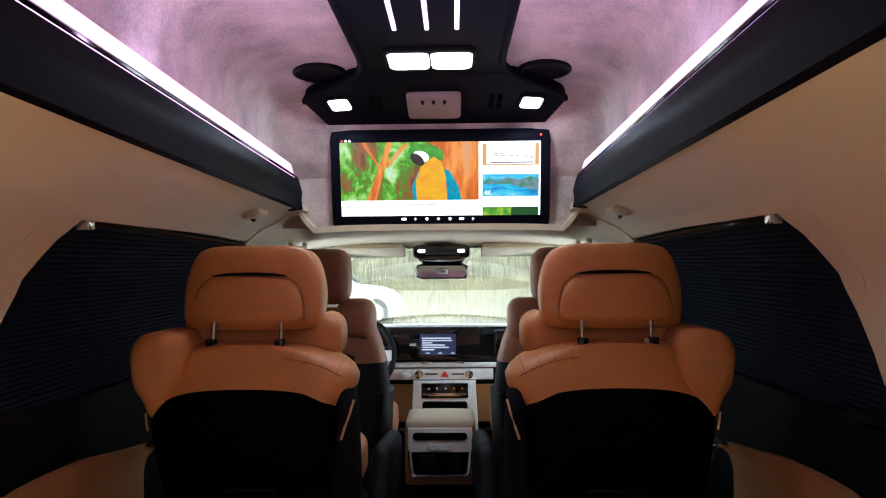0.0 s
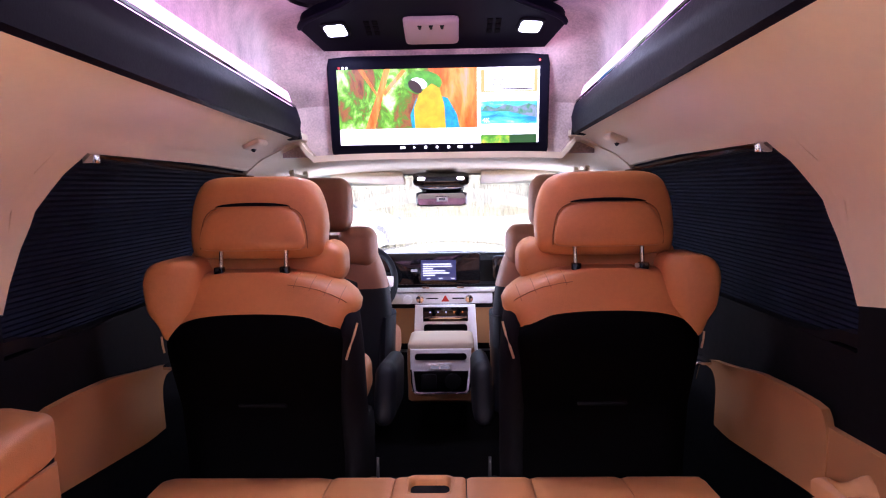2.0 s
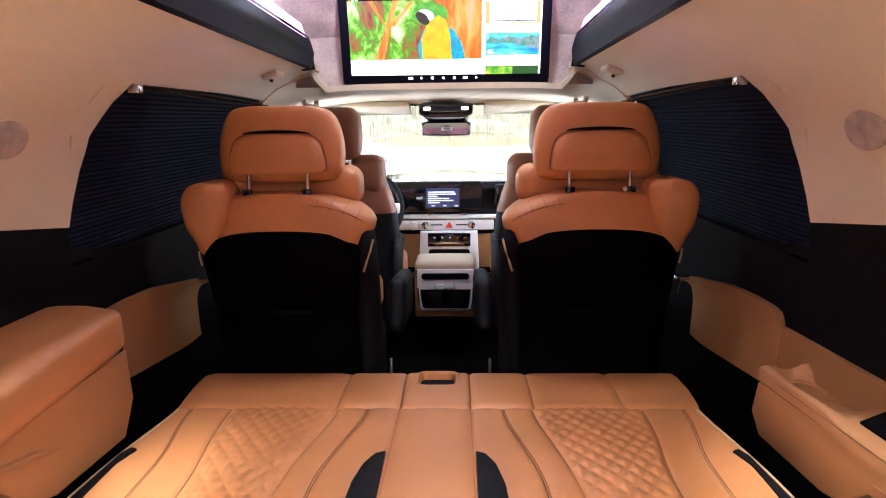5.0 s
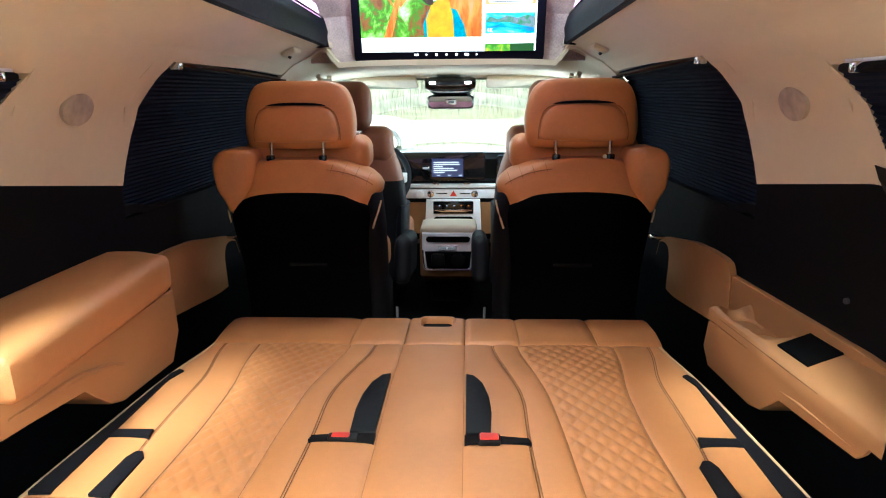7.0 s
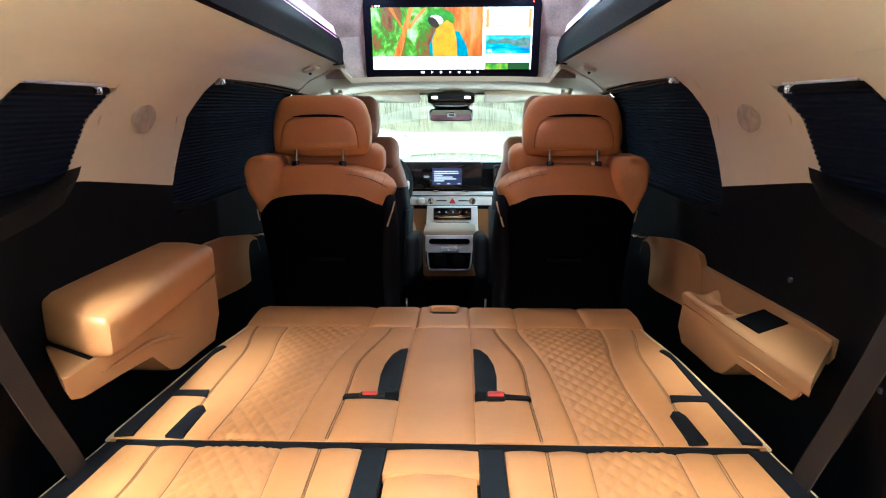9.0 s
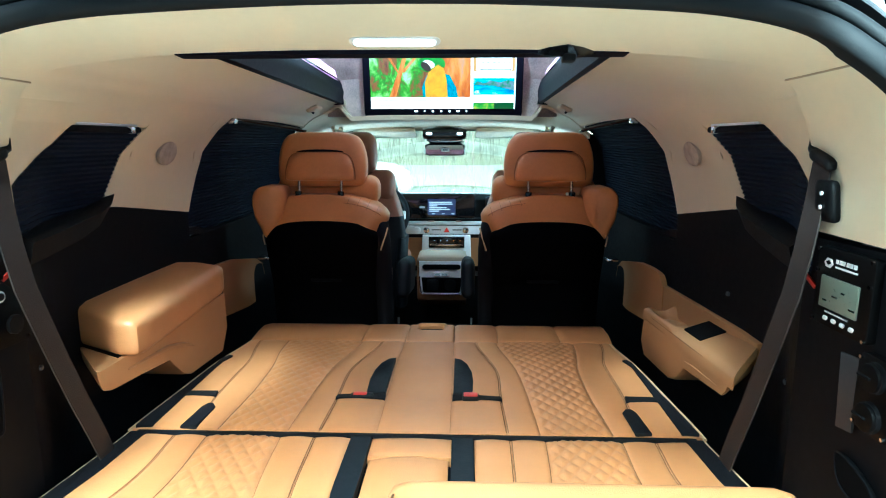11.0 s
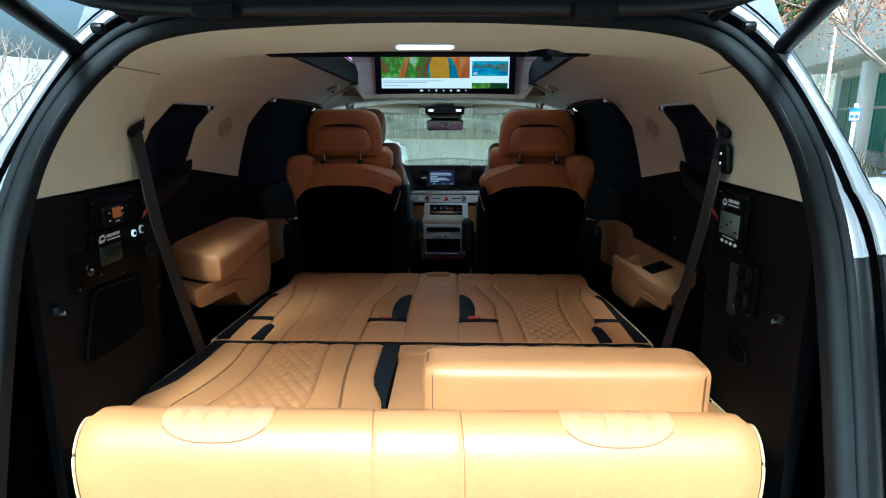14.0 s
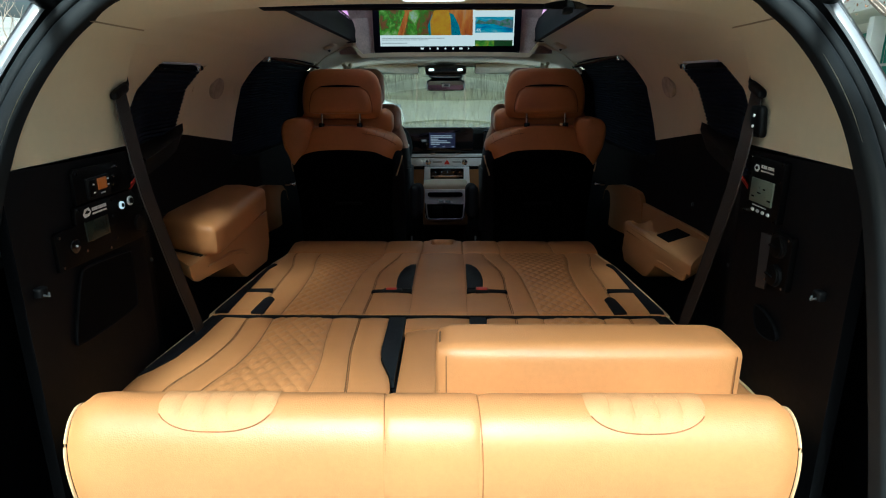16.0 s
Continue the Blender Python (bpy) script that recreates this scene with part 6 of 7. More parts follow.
for x in (-0.30, 0.22):
    part("bump_stop", rbox(x, x + 0.06, -0.33, -0.285, 1.562, 1.585, 0.006), DARK_PLASTIC, gate, "rubber bump stop")
part("gate_window", slab(20, 8, lambda u, v: ((2 * u - 1) * 0.46, -0.45 - 0.42 * v, 1.660 + 0.185 * v + 0.05 * (1 - (2 * u - 1) ** 2) * v), (0, 0, -0.01)), GLOSS_BLACK, gate, "dark rear window")

# ---- fittings on the rear side panels ----
rl = thing("rear_dome_lamp", "white lit lamp in the rear headliner", "roof lamp")
SLOPE = Matrix.Translation((-0.003, 0.104, 1.5745)) @ Matrix.Rotation(radians(-17), 4, "X")
part("lamp_frame", moved(prism(rounded(-0.067, 0.067, -0.014, 0.014, 0.012), "z", 0.012, -0.0015, 0.002), SLOPE), mat("white_lamp_plastic", (0.72, 0.70, 0.66), 0.4, var=0.03), rl, "white frame")
part("lens", moved(prism(rounded(-0.060, 0.060, -0.009, 0.009, 0.008), "z", 0.004, -0.0035, 0.001), SLOPE), LAMP_GLOW, rl, "bright lens")
hk = thing("shade_hook", "small dark bracket at the raised roof's rear lip", "bracket")
part("bracket", loft([[(x, REAR_Y - 0.030 + d, 1.566 - h), (x, REAR_Y + 0.02, 1.566 - h * 0.6), (x, REAR_Y + 0.02, 1.575), (x, REAR_Y - 0.030 + d, 1.580)] for x, d, h in ((0.195, 0.035, 0.004), (0.225, 0.012, 0.010), (0.25, 0.0, 0.013), (0.275, 0.010, 0.010), (0.305, 0.035, 0.004))]), GLOSS_BLACK, hk)
part("clip", rbox(0.243, 0.262, REAR_Y - 0.034, REAR_Y - 0.006, 1.546, 1.558, 0.004), DARK_PLASTIC, hk, "small clip")

for s in (-1, 1):
    belt = thing("seat_belt", "brown-black seat belt hanging from its pillar guide", "seat belt", "rear seat belts")
    path = [Vector((s * x, y, z)) for x, y, z in ((0.630, 0.108, 1.402), (0.616, 0.094, 1.34), (0.607, 0.092, 1.27), (0.601, 0.100, 1.20), (0.598, 0.142, 1.08), (0.597, 0.185, 0.97), (0.597, 0.225, 0.88), (0.598, 0.262, 0.79), (0.600, 0.290, 0.71), (0.602, 0.315, 0.62))]
    part("webbing", loft([[p + Vector((0, -0.023, 0)), p + Vector((0, 0.023, 0)), p + Vector((s * 0.003, 0.023, 0)), p + Vector((s * 0.003, -0.023, 0))] for p in path]), WEBBING, belt)
    part("guide", puff(0.009, 0.025, 0.008, 0.006, (0, 0, 0.002), 6, bend=lambda p: Vector((p.x, p.y, p.z + 0.35 * p.y)), m=Matrix.Translation((s * 0.626, 0.100, 1.405))), DARK_PLASTIC, belt, "black guide")
    part("guide_tip", tube([(s * 0.630, 0.118, 1.412), (s * 0.632, 0.140, 1.420), (s * 0.635, 0.150, 1.436)], [0.008, 0.006, 0.002], 8), DARK_PLASTIC, belt)
    part("red_tag", moved(rbox(-0.002, 0.002, -0.020, 0.020, -0.004, 0.004, 0.0015), Matrix.Translation((s * 0.634, 0.112, 1.222)) @ Matrix.Rotation(radians(25), 4, "X")), RED, belt, "red tag")


PANEL_X = 0.632


def plate_thing(name, label, category, s, outline, depth=0.004):
    """A flat fitting on the side panel; outline in y and z."""
    t = thing(name, label, category)
    part("plate", prism(outline, "x", s * (PANEL_X + 0.006), s * (PANEL_X - depth), 0.0015), FITTING, t)
    return t, PANEL_X - depth


def stud(t, s, x, y, z, r=0.0026, material=None, name="screw", label=""):
    return part(name, moved(prism(disc(r, 10), "x", s * -0.0025, s * 0.001), Matrix.Translation((s * x, y, z))), material or CHROME, t, label)


# left: switch panel, meter panel, pocket
t, x = plate_thing("switch_panel", "black panel with a rocker switch and indicator", "switch panel", -1, [(-0.088, 1.216), (-0.086, 1.272), (-0.080, 1.278), (0.052, 1.274), (0.092, 1.222), (0.090, 1.216)])
sw = part("rocker_frame", prism(rounded(-0.058, 0.012, 1.219, 1.258, 0.004), "x", -x, -x + 0.005, 0.001), DARK_PLASTIC, t, "dark grey switch frame")
part("indicator", rbox(-x + 0.003, -x + 0.0070, -0.028, 0.000, 1.233, 1.254, 0.001), ORANGE_GLOW, sw, "orange lit switch")
part("rocker", rbox(-x + 0.003, -x + 0.0075, -0.054, -0.034, 1.224, 1.254, 0.002), FITTING, sw, "black rocker")
for y, z, w in ((-0.044, 1.246, 0.002), (-0.044, 1.231, 0.003), (0.006, 1.249, 0.003), (0.006, 1.238, 0.003), (-0.014, 1.226, 0.007)):
    part("print_mark", rbox(-x + 0.0050 + (0.0026 if y < -0.03 else 0), -x + 0.0058 + (0.0026 if y < -0.03 else 0), y - w, y + w, z - 0.0014, z + 0.0014, 0, 1), WHITE_MARK, sw)
for y, z in ((-0.080, 1.270), (0.044, 1.267), (0.030, 1.250), (0.026, 1.234)):
    stud(t, -1, x - 0.001, y, z)
t, x = plate_thing("power_meter", "black meter panel with a small display and lit button", "meter panel", -1, [(-0.162, 1.116), (-0.162, 1.178), (-0.156, 1.182), (-0.100, 1.182), (-0.096, 1.213), (0.088, 1.211), (0.130, 1.176), (0.132, 1.106), (0.060, 1.108), (-0.020, 1.110), (-0.100, 1.114)])
part("logo_shape", prism([(-0.078, 1.196), (-0.072, 1.205), (-0.060, 1.207), (-0.054, 1.199), (-0.060, 1.192), (-0.074, 1.190)], "x", -x + 0.0002, -x + 0.0012), WHITE_MARK, t, "white emblem")
part("logo_gap", prism([(-0.074, 1.198), (-0.066, 1.203), (-0.058, 1.199), (-0.066, 1.196)], "x", -x + 0.0010, -x + 0.0018), FITTING, t)
for k, w in enumerate((0.005, 0.006, 0.004, 0.006, 0.005, 0.006, 0.005)):
    part("text_bar", rbox(-x + 0.0002, -x + 0.0012, -0.050 + 0.0066 * k, -0.050 + 0.0066 * k + w, 1.198, 1.204, 0, 1), WHITE_MARK, t)
part("text_bar", rbox(-x + 0.0002, -x + 0.0012, -0.050, -0.006, 1.1915, 1.1945, 0, 1), WHITE_MARK, t)
part("display", rbox(-x - 0.001, -x + 0.003, -0.079, -0.008, 1.146, 1.183, 0.001), LCD_OFF, t, "dark green display")
stud(t, -1, x - 0.003, 0.038, 1.190, 0.0105, CHROME, "button", "chrome button")
stud(t, -1, x - 0.005, 0.038, 1.190, 0.0075, glow("button_lit", (0.85, 0.92, 1.0), 0.5), "button_light", "lit white ring")
stud(t, -1, x - 0.0065, 0.038, 1.190, 0.0042, FITTING, "button_cap")
stud(t, -1, x - 0.003, 0.073, 1.192, 0.0095, SILVER, "button", "steel button")
stud(t, -1, x - 0.005, 0.073, 1.192, 0.0060, DARK_PLASTIC, "button_cap")
part("knob", moved(prism(disc(0.016, 24), "x", -0.002, 0.006, 0.002), Matrix.Translation((-x, 0.098, 1.140))), DARK_PLASTIC, t)
part("toggle", moved(prism(disc(0.013, 24), "x", -0.002, 0.004, 0.002), Matrix.Translation((-x, -0.116, 1.150))), GLOSS_BLACK, t, "round black toggle")
stud(t, -1, x - 0.004, -0.116, 1.150, 0.002, WHITE_MARK, "toggle_mark")
for y, z in ((-0.091, 1.208), (0.009, 1.206), (0.123, 1.165), (0.010, 1.130), (-0.015, 1.118), (-0.087, 1.133), (0.123, 1.113), (-0.154, 1.174), (-0.155, 1.122), (0.006, 1.176), (0.006, 1.160)):
    stud(t, -1, x - 0.001, y, z, 0.0018 if abs(y - 0.006) < 0.001 else 0.0026)
pk = thing("side_pocket", "dark recessed pocket in the rear side panel", "storage pocket")
PK = soft_outline([(-0.092, 1.104), (0.052, 1.092), (0.062, 1.086), (0.056, 0.985), (0.048, 0.968), (-0.140, 0.972), (-0.156, 0.980), (-0.108, 1.096)], 2)
part("pocket_floor", prism(PK, "x", -0.6375, -0.6315), CARPET, pk)
part("pocket_rim", join(*[tube([(-0.6315, a, b), (-0.6315, c, d)], 0.0022, 6) for (a, b), (c, d) in zip(PK, PK[1:] + PK[:1])]), SMOKE, pk)
# right: meter, sockets, remote
t, x = plate_thing("meter_display", "black upright meter with a grey display", "meter panel", 1, rounded(-0.040, 0.080, 1.168, 1.282, 0.005), 0.007)
part("display", rbox(x - 0.003, x + 0.001, -0.017, 0.064, 1.195, 1.241, 0.001), LCD, t, "grey display")
for k, w in enumerate((0.014, 0.020, 0.012, 0.020)):
    part("display_mark", rbox(x - 0.0038, x - 0.0028, 0.054 - 0.019 * k - w * 0.6, 0.054 - 0.019 * k, 1.205 + 0.009 * (k % 3), 1.2075 + 0.009 * (k % 3), 0, 1), LCD_OFF, t)
part("logo_shape", prism([(0.064, 1.260), (0.058, 1.267), (0.048, 1.266), (0.044, 1.259), (0.050, 1.253), (0.060, 1.254)], "x", x - 0.0002, x - 0.0012), WHITE_MARK, t, "white emblem")
part("logo_gap", prism([(0.060, 1.261), (0.053, 1.264), (0.048, 1.260), (0.054, 1.257)], "x", x - 0.0010, x - 0.0018), FITTING, t)
for k, w in enumerate((0.005, 0.006, 0.004, 0.006, 0.005, 0.006)):
    part("text_bar", rbox(x - 0.0012, x - 0.0002, 0.038 - 0.0076 * k - w, 0.038 - 0.0076 * k, 1.262, 1.268, 0, 1), WHITE_MARK, t)
part("text_bar", rbox(x - 0.0012, x - 0.0002, -0.008, 0.038, 1.2555, 1.258, 0, 1), WHITE_MARK, t)
part("key_bar", rbox(x - 0.0018, x - 0.0002, 0.000, 0.050, 1.1885, 1.1905, 0, 1), SILVER, t)
for k in range(4):
    part("key", rbox(x - 0.004, x, 0.046 - 0.019 * k - 0.005, 0.046 - 0.019 * k + 0.005, 1.177, 1.184, 0.002, 1), SILVER, t, "small pale key")
for y, z in ((-0.036, 1.278), (0.076, 1.278), (-0.036, 1.172), (0.076, 1.172), (-0.036, 1.246), (0.076, 1.246)):
    stud(t, 1, x - 0.001, y, z)
t, x = plate_thing("socket_plate", "black recessed plate with two power sockets", "socket panel", 1, rounded(-0.098, -0.030, 1.056, 1.160, 0.010), 0.006)
# lighter grey puts the light on this recess side into its colour
part("recess_side", prism([(-0.030, 1.146), (0.010, 1.142), (0.002, 1.034), (-0.030, 1.040)], "x", x + 0.006, x + 0.002, 0.001), mat("lit_recess_grey", (0.030, 0.030, 0.032), 0.55, var=0.1), t, "recess side coloured lighter grey as if lit")
for z in (1.134, 1.080):
    part("socket", moved(prism(disc(0.019, 24), "x", 0.004, -0.010, 0.003), Matrix.Translation((x, -0.064, z))), FITTING, t, "round socket cap")
    part("socket_rim", moved(loft([[(d, r * math.cos(a), r * math.sin(a)) for a in [2 * math.pi * k / 24 for k in range(24)]] for r, d in ((0.021, 0), (0.021, -0.006), (0.018, -0.006), (0.018, 0))], caps=False), Matrix.Translation((x, -0.064, z))), DARK_PLASTIC, t)
    part("socket_tab", rbox(x - 0.013, x - 0.009, -0.070, -0.046, z - 0.002, z + 0.002, 0.001, 1), SMOKE, t, "grey cap tab")
for y, z in ((-0.092, 1.153), (-0.036, 1.153), (-0.092, 1.063), (-0.036, 1.063)):
    stud(t, 1, x - 0.001, y, z)
hl = thing("grip_recess", "small dark grip recess in the rear side panel", "recess")
GR = soft_outline([(0.004, 0.995), (-0.010, 1.000), (-0.060, 0.990), (-0.088, 0.968), (-0.082, 0.952), (-0.030, 0.946), (-0.006, 0.960)], 2)
part("recess", prism(GR, "x", 0.6385, 0.6325), CARPET, hl)
part("recess_lip", join(*[tube([(0.6328, a, b), (0.6328, c, d)], 0.0018, 6) for (a, b), (c, d) in zip(GR, GR[1:] + GR[:1])]), SMOKE, hl)
rm = thing("pillar_remote", "black remote switch on the rear pillar", "remote")
part("case", puff(0.009, 0.021, 0.030, 0.008, (0, 0, 0), 6, bend=lambda p: Vector((p.x, p.y + 0.2 * p.z, p.z)), m=Matrix.Translation((0.624, 0.074, 1.347))), FITTING, rm)
for z in (1.358, 1.338):
    part("key", moved(prism(disc(0.0030, 12), "x", -0.002, 0.0), Matrix.Translation((0.6150, 0.074, z))), WHITE_MARK, rm, "pale key mark")
for s, y, z in ((-1, 0.181, 1.031), (1, 0.222, 1.006)):
    sd = thing("trim_stud", "small grey stud in the rear side lining", "stud", "trim studs")
    part("cap", moved(prism(disc(0.005, 12), "x", -0.003, 0.004, 0.001), Matrix.Translation((s * (wall_x(y, z) - 0.001), y, z))), FRAME_DARK, sd)
for s, y, z in ((-1, -0.218, 1.103), (1, -0.192, 1.090)):
    hook = thing("cargo_hook", "small grey cargo hook on the side panel", "hook", "cargo hooks")
    part("hook_plate", puff(0.008, 0.010, 0.009, 0.005, (0, 0, 0), 5, m=Matrix.Translation((s * 0.627, y, z))), DARK_PLASTIC, hook)
    part("hook_bar", tube([(s * 0.619, y - 0.006, z - 0.003), (s * 0.614, y, z - 0.007), (s * 0.619, y + 0.006, z - 0.003)], 0.002, 6), FRAME_DARK, hook)
bt = thing("wall_button", "small round button on the dark side lining", "button")
part("button", moved(prism(disc(0.0055, 14), "x", -0.004, 0.004, 0.001), Matrix.Translation((0.728, 0.575, 1.075))), FRAME_DARK, bt)

# ---- outside ----
GRAVEL = mat("pale_gravel", (0.30, 0.292, 0.272), 0.95, var=0.25, scale=0.8, bump=0.5, bscale=30)
STRAW = mat("dry_grass", (0.24, 0.22, 0.14), 0.9, var=0.35, scale=3)
TWIG = mat("bare_twigs", (0.11, 0.095, 0.08), 0.9, var=0.3, scale=2)
BARKWOOD = mat("grey_bark", (0.27, 0.22, 0.18), 0.9, var=0.3, scale=6, bump=0.5, bscale=40)
RUST = mat("rusty_leaves", (0.30, 0.125, 0.055), 0.8, var=0.4, scale=3)
PINE = mat("evergreen_needles", (0.06, 0.12, 0.04), 0.8, var=0.4, scale=3)
WHITE_PAINT = mat("white_paint", (0.80, 0.80, 0.80), 0.25, var=0.03, scale=2, coat=0.6)
CAR_GLASS = mat("tinted_car_glass", (0.10, 0.15, 0.18), 0.05, var=0.0, coat=0.6)
RENDER_WHITE = mat("white_render", (0.78, 0.77, 0.74), 0.8, var=0.06, scale=1.5)
GREEN_GLASS = mat("green_window_glass", (0.012, 0.17, 0.125), 0.15, var=0.1, scale=0.6, spec=0.15)
FRAME_GREY = mat("grey_window_frame", (0.45, 0.45, 0.44), 0.5, var=0.05)


def terrain(x, y):
    bank = 5.0 * smooth(y, 26, 52) + 3 * smooth(-x, 14, 60) * smooth(y, 20, 50)
    return bank + (0.5 * noise.noise(Vector((x * 0.06, y * 0.06, 0))) * smooth(y, 14, 30))


def stretch(a, reach):
    return math.copysign(abs(a) ** 2.4, a) * reach


def base_level(x, y):
    """The gravel sheet dips under the field."""
    return terrain(x, y) - 1.5 * smooth(y, 9.5, 14) * (1 - smooth(y, 88, 96)) * smooth(x, -10.5, -8) * (1 - smooth(x, 38, 42))


structure("ground", grid(90, 90, lambda u, v: (stretch(2 * u - 1, 900), 8 + stretch(2 * v - 1, 900), base_level(stretch(2 * u - 1, 900), 8 + stretch(2 * v - 1, 900)))), GRAVEL, "pale gravel ground rising to a dry hillside", "ground", 60)

# unseen wall added behind the van to cut low sky light into the cabin
structure("wall_sky_block", rbox(-14, 14, -6.6, -6.3, -0.05, 4.0, 0.02), mat("grey_sky_block", (0.32, 0.31, 0.29), 0.9, var=0.15, scale=0.7), "unseen plain grey wall added behind the van to block low sky light", "wall")
FIELD = mat("dry_field_and_brush", (0.15, 0.14, 0.10), 0.95, var=0.45, scale=0.9, bump=0.6, bscale=6, detail=8, warm=(0.19, 0.19, 0.14))
structure("field", grid(60, 60, lambda u, v: (-11 + 54 * u, 9 + 90 * v, terrain(-11 + 54 * u, 9 + 90 * v) + 0.05 * smooth(v, 0.0, 0.02) + 0.02)), FIELD, "dry straw field and brushy hillside", "field", 60)
rng = random.Random(4)


def blades(count, area, height, width, material, name, label, category, lean=0.35):
    verts, faces = [], []
    for _ in range(count):
        x, y = rng.uniform(*area[0]), rng.uniform(*area[1])
        z, h, w, a = terrain(x, y) - 0.02, rng.uniform(*height), rng.uniform(*width), rng.uniform(0, math.pi)
        dx, dy = rng.gauss(0, lean) * h, rng.gauss(0, lean) * h
        cx, cy = math.cos(a) * w, math.sin(a) * w
        k = len(verts)
        verts += [(x - cx, y - cy, z), (x + cx, y + cy, z), (x + dx * 0.35 + cx * 0.7, y + dy * 0.35 + cy * 0.7, z + h * 0.6), (x + dx * 0.35 - cx * 0.7, y + dy * 0.35 - cy * 0.7, z + h * 0.6), (x + dx, y + dy, z + h)]
        faces += [(k, k + 1, k + 2, k + 3), (k + 3, k + 2, k + 4)]
    ob = new(name, bpy.data.meshes.new(name))
    ob.data.from_pydata(verts, [], faces)
    ob.data.materials.append(material)
    return tagged(ob, label, category, "", "stuff")


blades(9000, ((-14, 14), (9, 26)), (0.35, 1.05), (0.004, 0.011), STRAW, "dry_grass", "tall dry straw-coloured grass in the field", "grass")
blades(5000, ((-30, 30), (26, 52)), (0.8, 2.4), (0.008, 0.022), TWIG, "hill_brush", "bare grey-brown brush on the hillside", "brush", 0.25)


def branch_tree(place, height, spread, seed, leaf=None, leaves=0, leaf_size=0.09):
    """A tapered trunk that forks into ever thinner limbs; leaves at the ends."""
    r = random.Random(seed)
    geos, tips = [], []

    def grow(p, d, length, rad, depth):
        pts, q = [p], p
        for _ in range(3):
            d2 = (d + Vector((r.gauss(0, 0.16), r.gauss(0, 0.16), r.gauss(0.04, 0.10)))).normalized()
            q = q + d2 * length / 3
            pts.append(q)
            d = d2
        geos.append(tube(pts, [rad, rad * 0.85, rad * 0.72, rad * 0.55], 6 if depth < 2 else 4, caps=False))
        if depth == 4:
            tips.append(q)
            return
        if depth > 1:
            tips.append(q)
        for _ in range(3 if depth < 3 else 2):
            nd = (d + Vector((r.gauss(0, spread), r.gauss(0, spread), r.gauss(0.10, 0.25)))).normalized()
            grow(q, nd, length * r.uniform(0.60, 0.82), rad * 0.55, depth + 1)
    grow(Vector((0, 0, 0)), Vector((0, 0, 1)), height * 0.30, height * 0.022, 0)
    return geos, tips, r


def tree(place, height, spread, seed, label, leaf=None, leaves=0, leaf_size=0.09):
    geos, tips, r = branch_tree(place, height, spread, seed)
    t = thing("tree", label, "tree", "trees", m=Matrix.Translation(place))
    part("trunk", join(*geos), BARKWOOD, t, "", 60)
    if leaf:
        verts, faces = [], []
        for _ in range(leaves):
            p = r.choice(tips) + Vector((r.gauss(0, 0.28), r.gauss(0, 0.28), r.gauss(0, 0.22)))
            a, b = Vector((r.gauss(0, 1), r.gauss(0, 1), r.gauss(0, 1))).normalized() * leaf_size, Vector((r.gauss(0, 1), r.gauss(0, 1), r.gauss(0, 1))).normalized() * leaf_size * 0.6
            k = len(verts)
            verts += [p - a, p + b, p + a, p - b]
            faces.append((k, k + 1, k + 2, k + 3))
        ob = new("crown", bpy.data.meshes.new("crown"))
        ob.data.from_pydata([tuple(v) for v in verts], [], faces)
        ob.data.materials.append(leaf)
        ob.parent = t
    return t


for i, (x, y, h) in enumerate(((-19.0, 24.0, 6.5), (-22.5, 25.0, 5.5), (-16.0, 27.0, 6.0), (-14.0, 34.0, 7.0), (-6.0, 36.0, 6.0), (3.5, 38.0, 6.5), (9.0, 35.0, 5.5), (-25.0, 30.0, 7.0))):
    tree((x, y, terrain(x, y) - 0.1), h, 0.50, 11 + i, "bare grey winter tree on the hillside")
tree((6.4, 7.3, 0.0), 4.3, 0.62, 41, "young tree with rusty brown winter leaves by the building", RUST, 5200, 0.026)
tree((8.2, 18.5, 0.0), 8.5, 0.45, 43, "dark evergreen tree behind the building", PINE, 5000, 0.16)


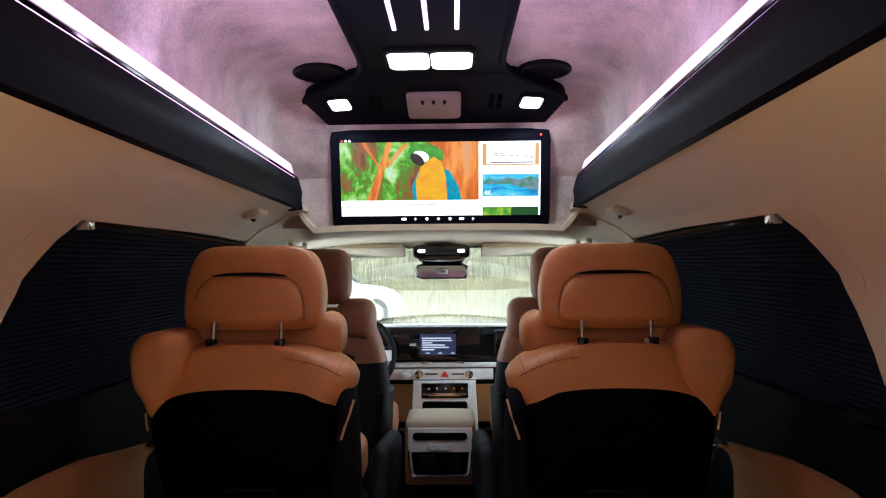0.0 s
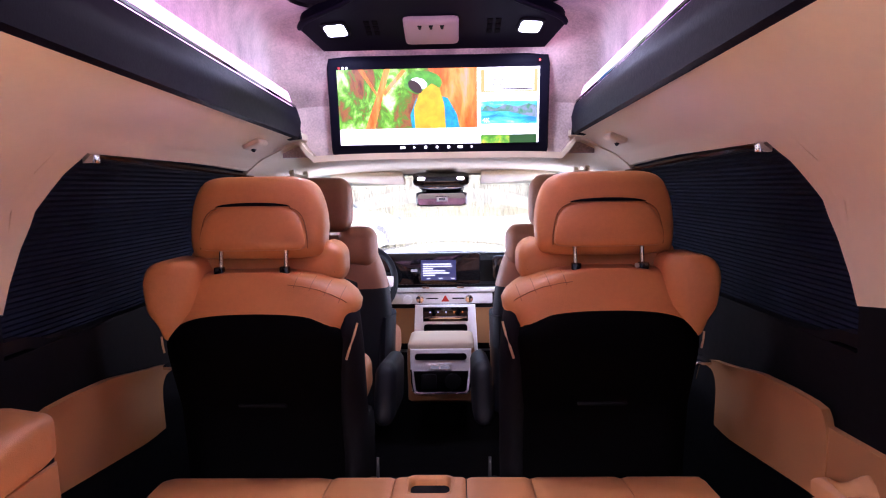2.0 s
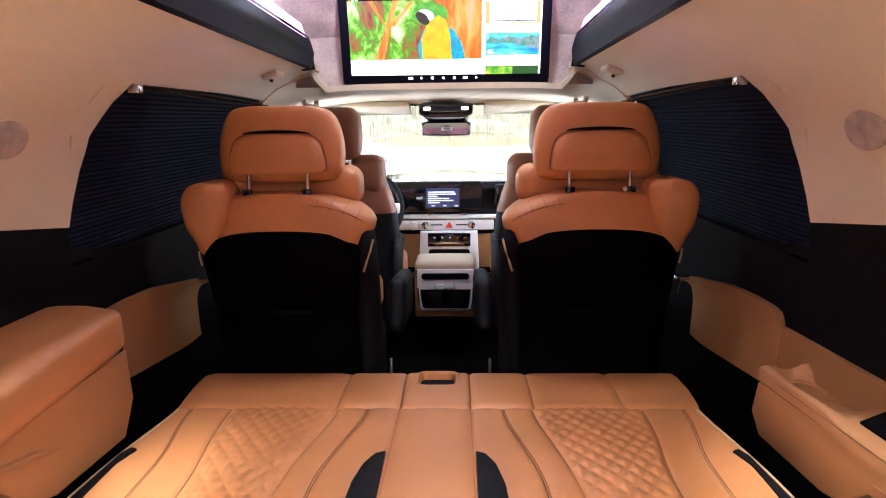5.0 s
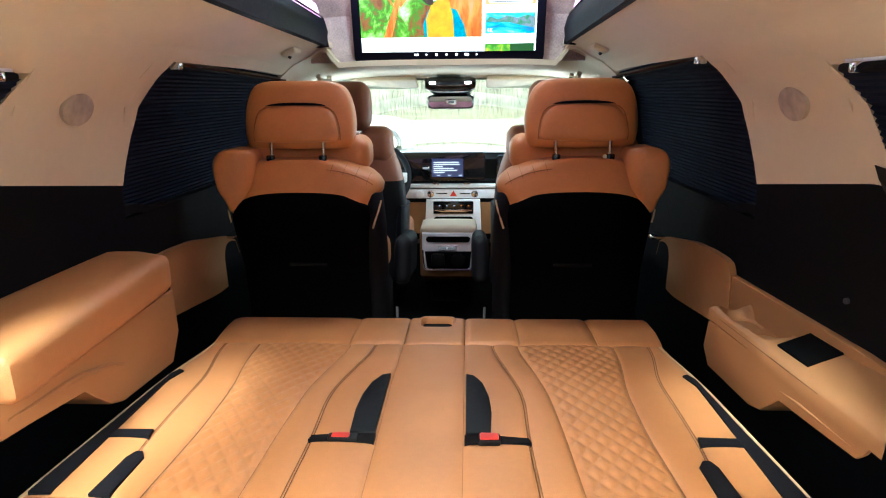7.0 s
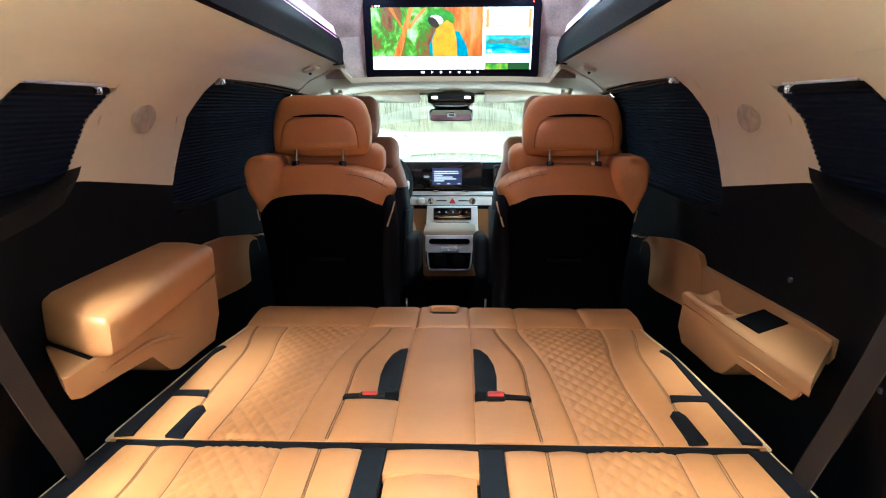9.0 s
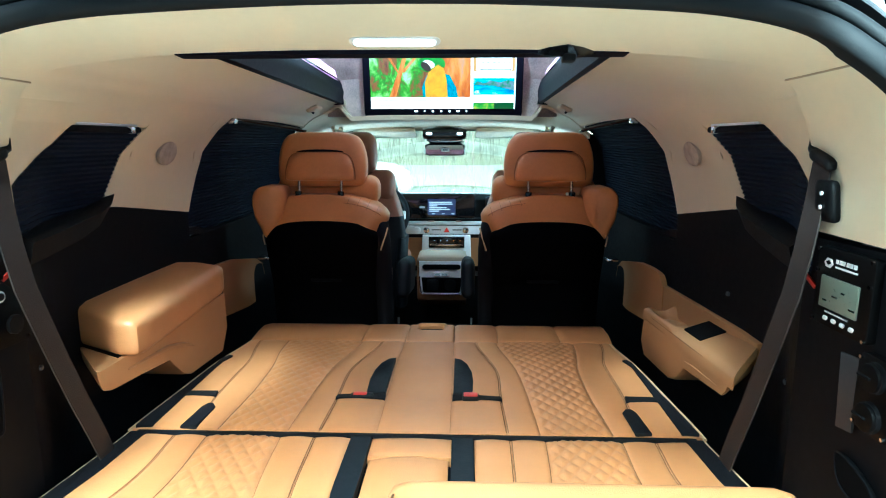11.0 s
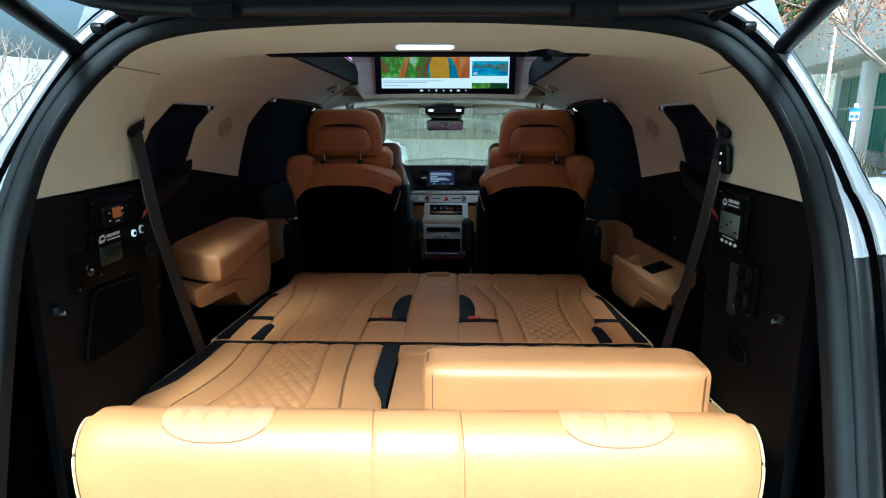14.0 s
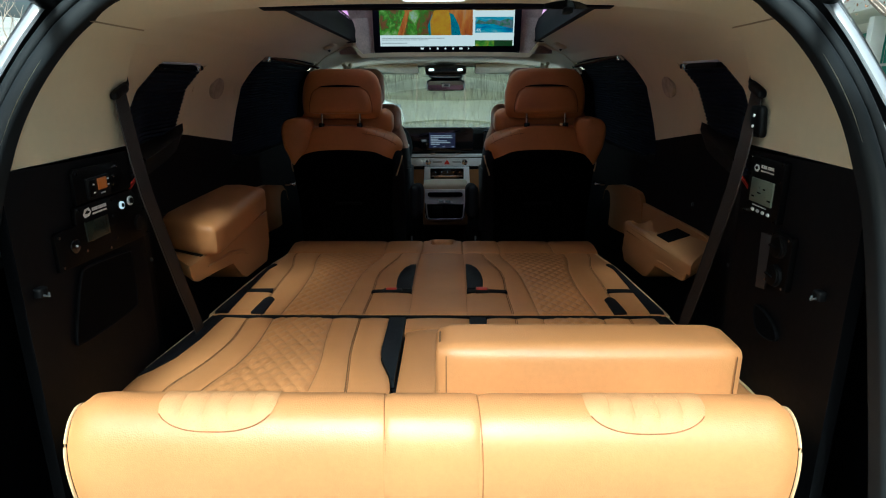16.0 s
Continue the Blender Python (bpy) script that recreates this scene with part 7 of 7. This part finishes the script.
def parked_car(name, label, place, turn, length=4.6, width=1.85, height=1.48):
    """A small estate car: lower body, cabin, windows, wheels and lamps."""
    c = thing(name, label, "car", "parked cars", m=Matrix.Translation(place) @ Matrix.Rotation(radians(turn), 4, "Z"))
    hw = width / 2

    def ring(x, zt, zb, w):
        return [(x, -w, zb), (x, -w * 1.03, (zb + zt) * 0.5), (x, -w * 0.98, zt - 0.08), (x, -w * 0.86, zt), (x, w * 0.86, zt), (x, w * 0.98, zt - 0.08), (x, w * 1.03, (zb + zt) * 0.5), (x, w, zb)]
    h = height
    body = part("body", loft([ring(x * length, zt * h, zb * h, hw * w) for x, zt, zb, w in ((-0.50, 0.50, 0.22, 0.80), (-0.485, 0.56, 0.18, 0.90), (-0.42, 0.62, 0.14, 0.97), (-0.25, 0.66, 0.13, 1.0), (0.0, 0.66, 0.13, 1.0), (0.22, 0.64, 0.13, 1.0), (0.38, 0.58, 0.14, 0.97), (0.47, 0.50, 0.17, 0.90), (0.50, 0.38, 0.20, 0.78))]), WHITE_PAINT, c)
    part("cabin", loft([[(x * length, -hw * w, z0 * h), (x * length, -hw * w * 0.80, z1 * h), (x * length, hw * w * 0.80, z1 * h), (x * length, hw * w, z0 * h)] for x, w, z0, z1 in ((-0.47, 0.86, 0.60, 0.66), (-0.40, 0.90, 0.62, 0.93), (-0.28, 0.92, 0.63, 0.99), (-0.05, 0.92, 0.63, 1.0), (0.08, 0.92, 0.63, 0.97), (0.25, 0.88, 0.60, 0.64))]), WHITE_PAINT, c)
    for s in (-1, 1):
        for x0, x1 in ((-0.37, -0.20), (-0.19, -0.04), (-0.03, 0.10)):
            part("side_window", loft([[(x * length, s * hw * 0.925, 0.66 * h), (x * length, s * hw * 0.80, zt * h), (x * length, s * hw * 0.79, zt * h), (x * length, s * hw * 0.915, 0.66 * h)] for x, zt in ((x0, 0.90 if x0 < -0.3 else 0.93), (x1 - (0.05 if x1 > 0.05 else 0), 0.92))]), CAR_GLASS, c, "bluish dark window")
        part("head_lamp", puff(0.10, 0.13, 0.06, 0.04, (0, 0, 0), 5, m=Matrix.Translation((0.455 * length, s * hw * 0.72, 0.47 * h))), CHROME, c, "clear head lamp")
        part("tail_lamp", puff(0.05, 0.12, 0.09, 0.04, (0, 0, 0), 5, m=Matrix.Translation((-0.485 * length, s * hw * 0.72, 0.55 * h))), RED, c, "red tail lamp")
        for x in (-0.30, 0.32):
            wh = part("wheel", moved(prism(disc(0.33, 28), "y", -0.11, 0.11, 0.03), Matrix.Translation((x * length, s * (hw - 0.10), 0.33))), RUBBER, c, "black tyre")
            part("rim", moved(prism(disc(0.20, 20), "y", -0.115, 0.115, 0.02), Matrix.Translation((x * length, s * (hw - 0.10), 0.33))), SILVER, wh, "silver rim")
    part("front_window", slab(8, 4, lambda u, v: ((0.255 - 0.155 * v) * length, (2 * u - 1) * hw * (0.80 - 0.08 * v), (0.655 + 0.295 * v) * h), (0.012, 0, 0.012)), CAR_GLASS, c, "bluish windshield")
    part("rear_window", slab(8, 4, lambda u, v: ((-0.462 + 0.05 * v) * length, (2 * u - 1) * hw * (0.78 - 0.08 * v), (0.68 + 0.24 * v) * h), (-0.012, 0, 0.008)), CAR_GLASS, c, "bluish rear window")
    return c


parked_car("parked_car", "white parked car on the gravel ahead of the van", (-3.2, 8.0, 0), 70)
parked_car("parked_car", "white parked car beside the dry field", (-3.4, 12.5, 0), 35, height=1.55)
parked_car("parked_car", "white parked car beside the office building", (5.7, 4.3, 0), 178, height=1.29)
parked_car("parked_car", "white parked car on the open side of the lot", (-5.6, 4.0, 0), 85, height=1.5)

off = thing("office_building", "low white building with a deep eave and green glazing", "building", m=Matrix.Translation((10.4, 10.7, 0)) @ Matrix.Rotation(radians(-103.6), 4, "Z"))
part("wall", rbox(-9, 9, 0.3, 6.0, 0.0, 3.0, 0.03), RENDER_WHITE, off)
part("plinth", rbox(-9, 9, 0.18, 0.32, 0.0, 0.35, 0.02), FRAME_GREY, off)
part("eave", rbox(-9.6, 9.6, -1.3, 6.4, 2.90, 4.30, 0.04), RENDER_WHITE, off, "deep white eave")
for k in range(9):
    x = -8.2 + 2.0 * k
    w = part("window", rbox(x, x + 1.75, 0.20, 0.34, 0.45, 2.65, 0.02), FRAME_GREY, off, "grey framed window")
    for a, b, c, d in ((0.06, 0.84, 0.50, 1.65), (0.90, 1.69, 0.50, 1.65), (0.06, 0.84, 1.72, 2.60), (0.90, 1.69, 1.72, 2.60)):
        part("pane", rbox(x + a, x + b, 0.185, 0.205, c, d, 0.004, 1), GREEN_GLASS, w, "green glass pane")
for k in range(4):
    part("column", rbox(-8.4 + 5.2 * k, -8.1 + 5.2 * k, -1.1, -0.8, 0.0, 2.76, 0.02), RENDER_WHITE, off)
lampost = thing("globe_lamp", "cream globe lamp on a pole beside the building", "street lamp", m=Matrix.Translation((5.75, 8.2, 0)))
part("pole", tube([(0, 0, 0), (0, 0, 2.75)], [0.035, 0.022], 12), RENDER_WHITE, lampost, "slim white pole")
part("globe", puff(0.13, 0.13, 0.13, 0.129, (0, 0, 0), 8, m=Matrix.Translation((0, 0, 2.90))), mat("cream_globe", (0.75, 0.66, 0.45), 0.3, var=0.02), lampost)
sg = thing("notice_sign", "small blue and white notice sign on a grey post", "sign", m=Matrix.Translation((5.84, 7.6, 0)) @ Matrix.Rotation(radians(-37), 4, "Z"))
part("post", tube([(0, 0, 0), (0, 0, 1.62)], 0.028, 10), RENDER_WHITE, sg, "pale post")
part("board", rbox(-0.068, 0.068, -0.05, -0.03, 1.37, 1.56, 0.02), mat("sign_blue", (0.03, 0.12, 0.45), 0.4, var=0.03), sg, "blue board")
part("printed_bar", rbox(-0.058, 0.058, -0.054, -0.049, 1.382, 1.50, 0.004, 1), WHITE_MARK, sg, "white panel")
part("printed_bar", rbox(-0.050, -0.006, -0.0565, -0.0535, 1.410, 1.46, 0.0, 1), bpy.data.materials["sign_blue"], sg)
part("printed_bar", rbox(0.006, 0.050, -0.0565, -0.0535, 1.410, 1.46, 0.0, 1), bpy.data.materials["sign_blue"], sg)
for x, y in ((0.35, 14.0), (2.6, 17.0), (-1.2, 20.0)):
    ps = thing("field_post", "slim pale post standing in the dry field", "post", "field posts", m=Matrix.Translation((x, y, terrain(x, y))))
    part("post", tube([(0, 0, -0.05), (0.01, 0, 1.0), (0.0, 0.0, 2.2)], [0.028, 0.024, 0.020], 8), BARKWOOD, ps)
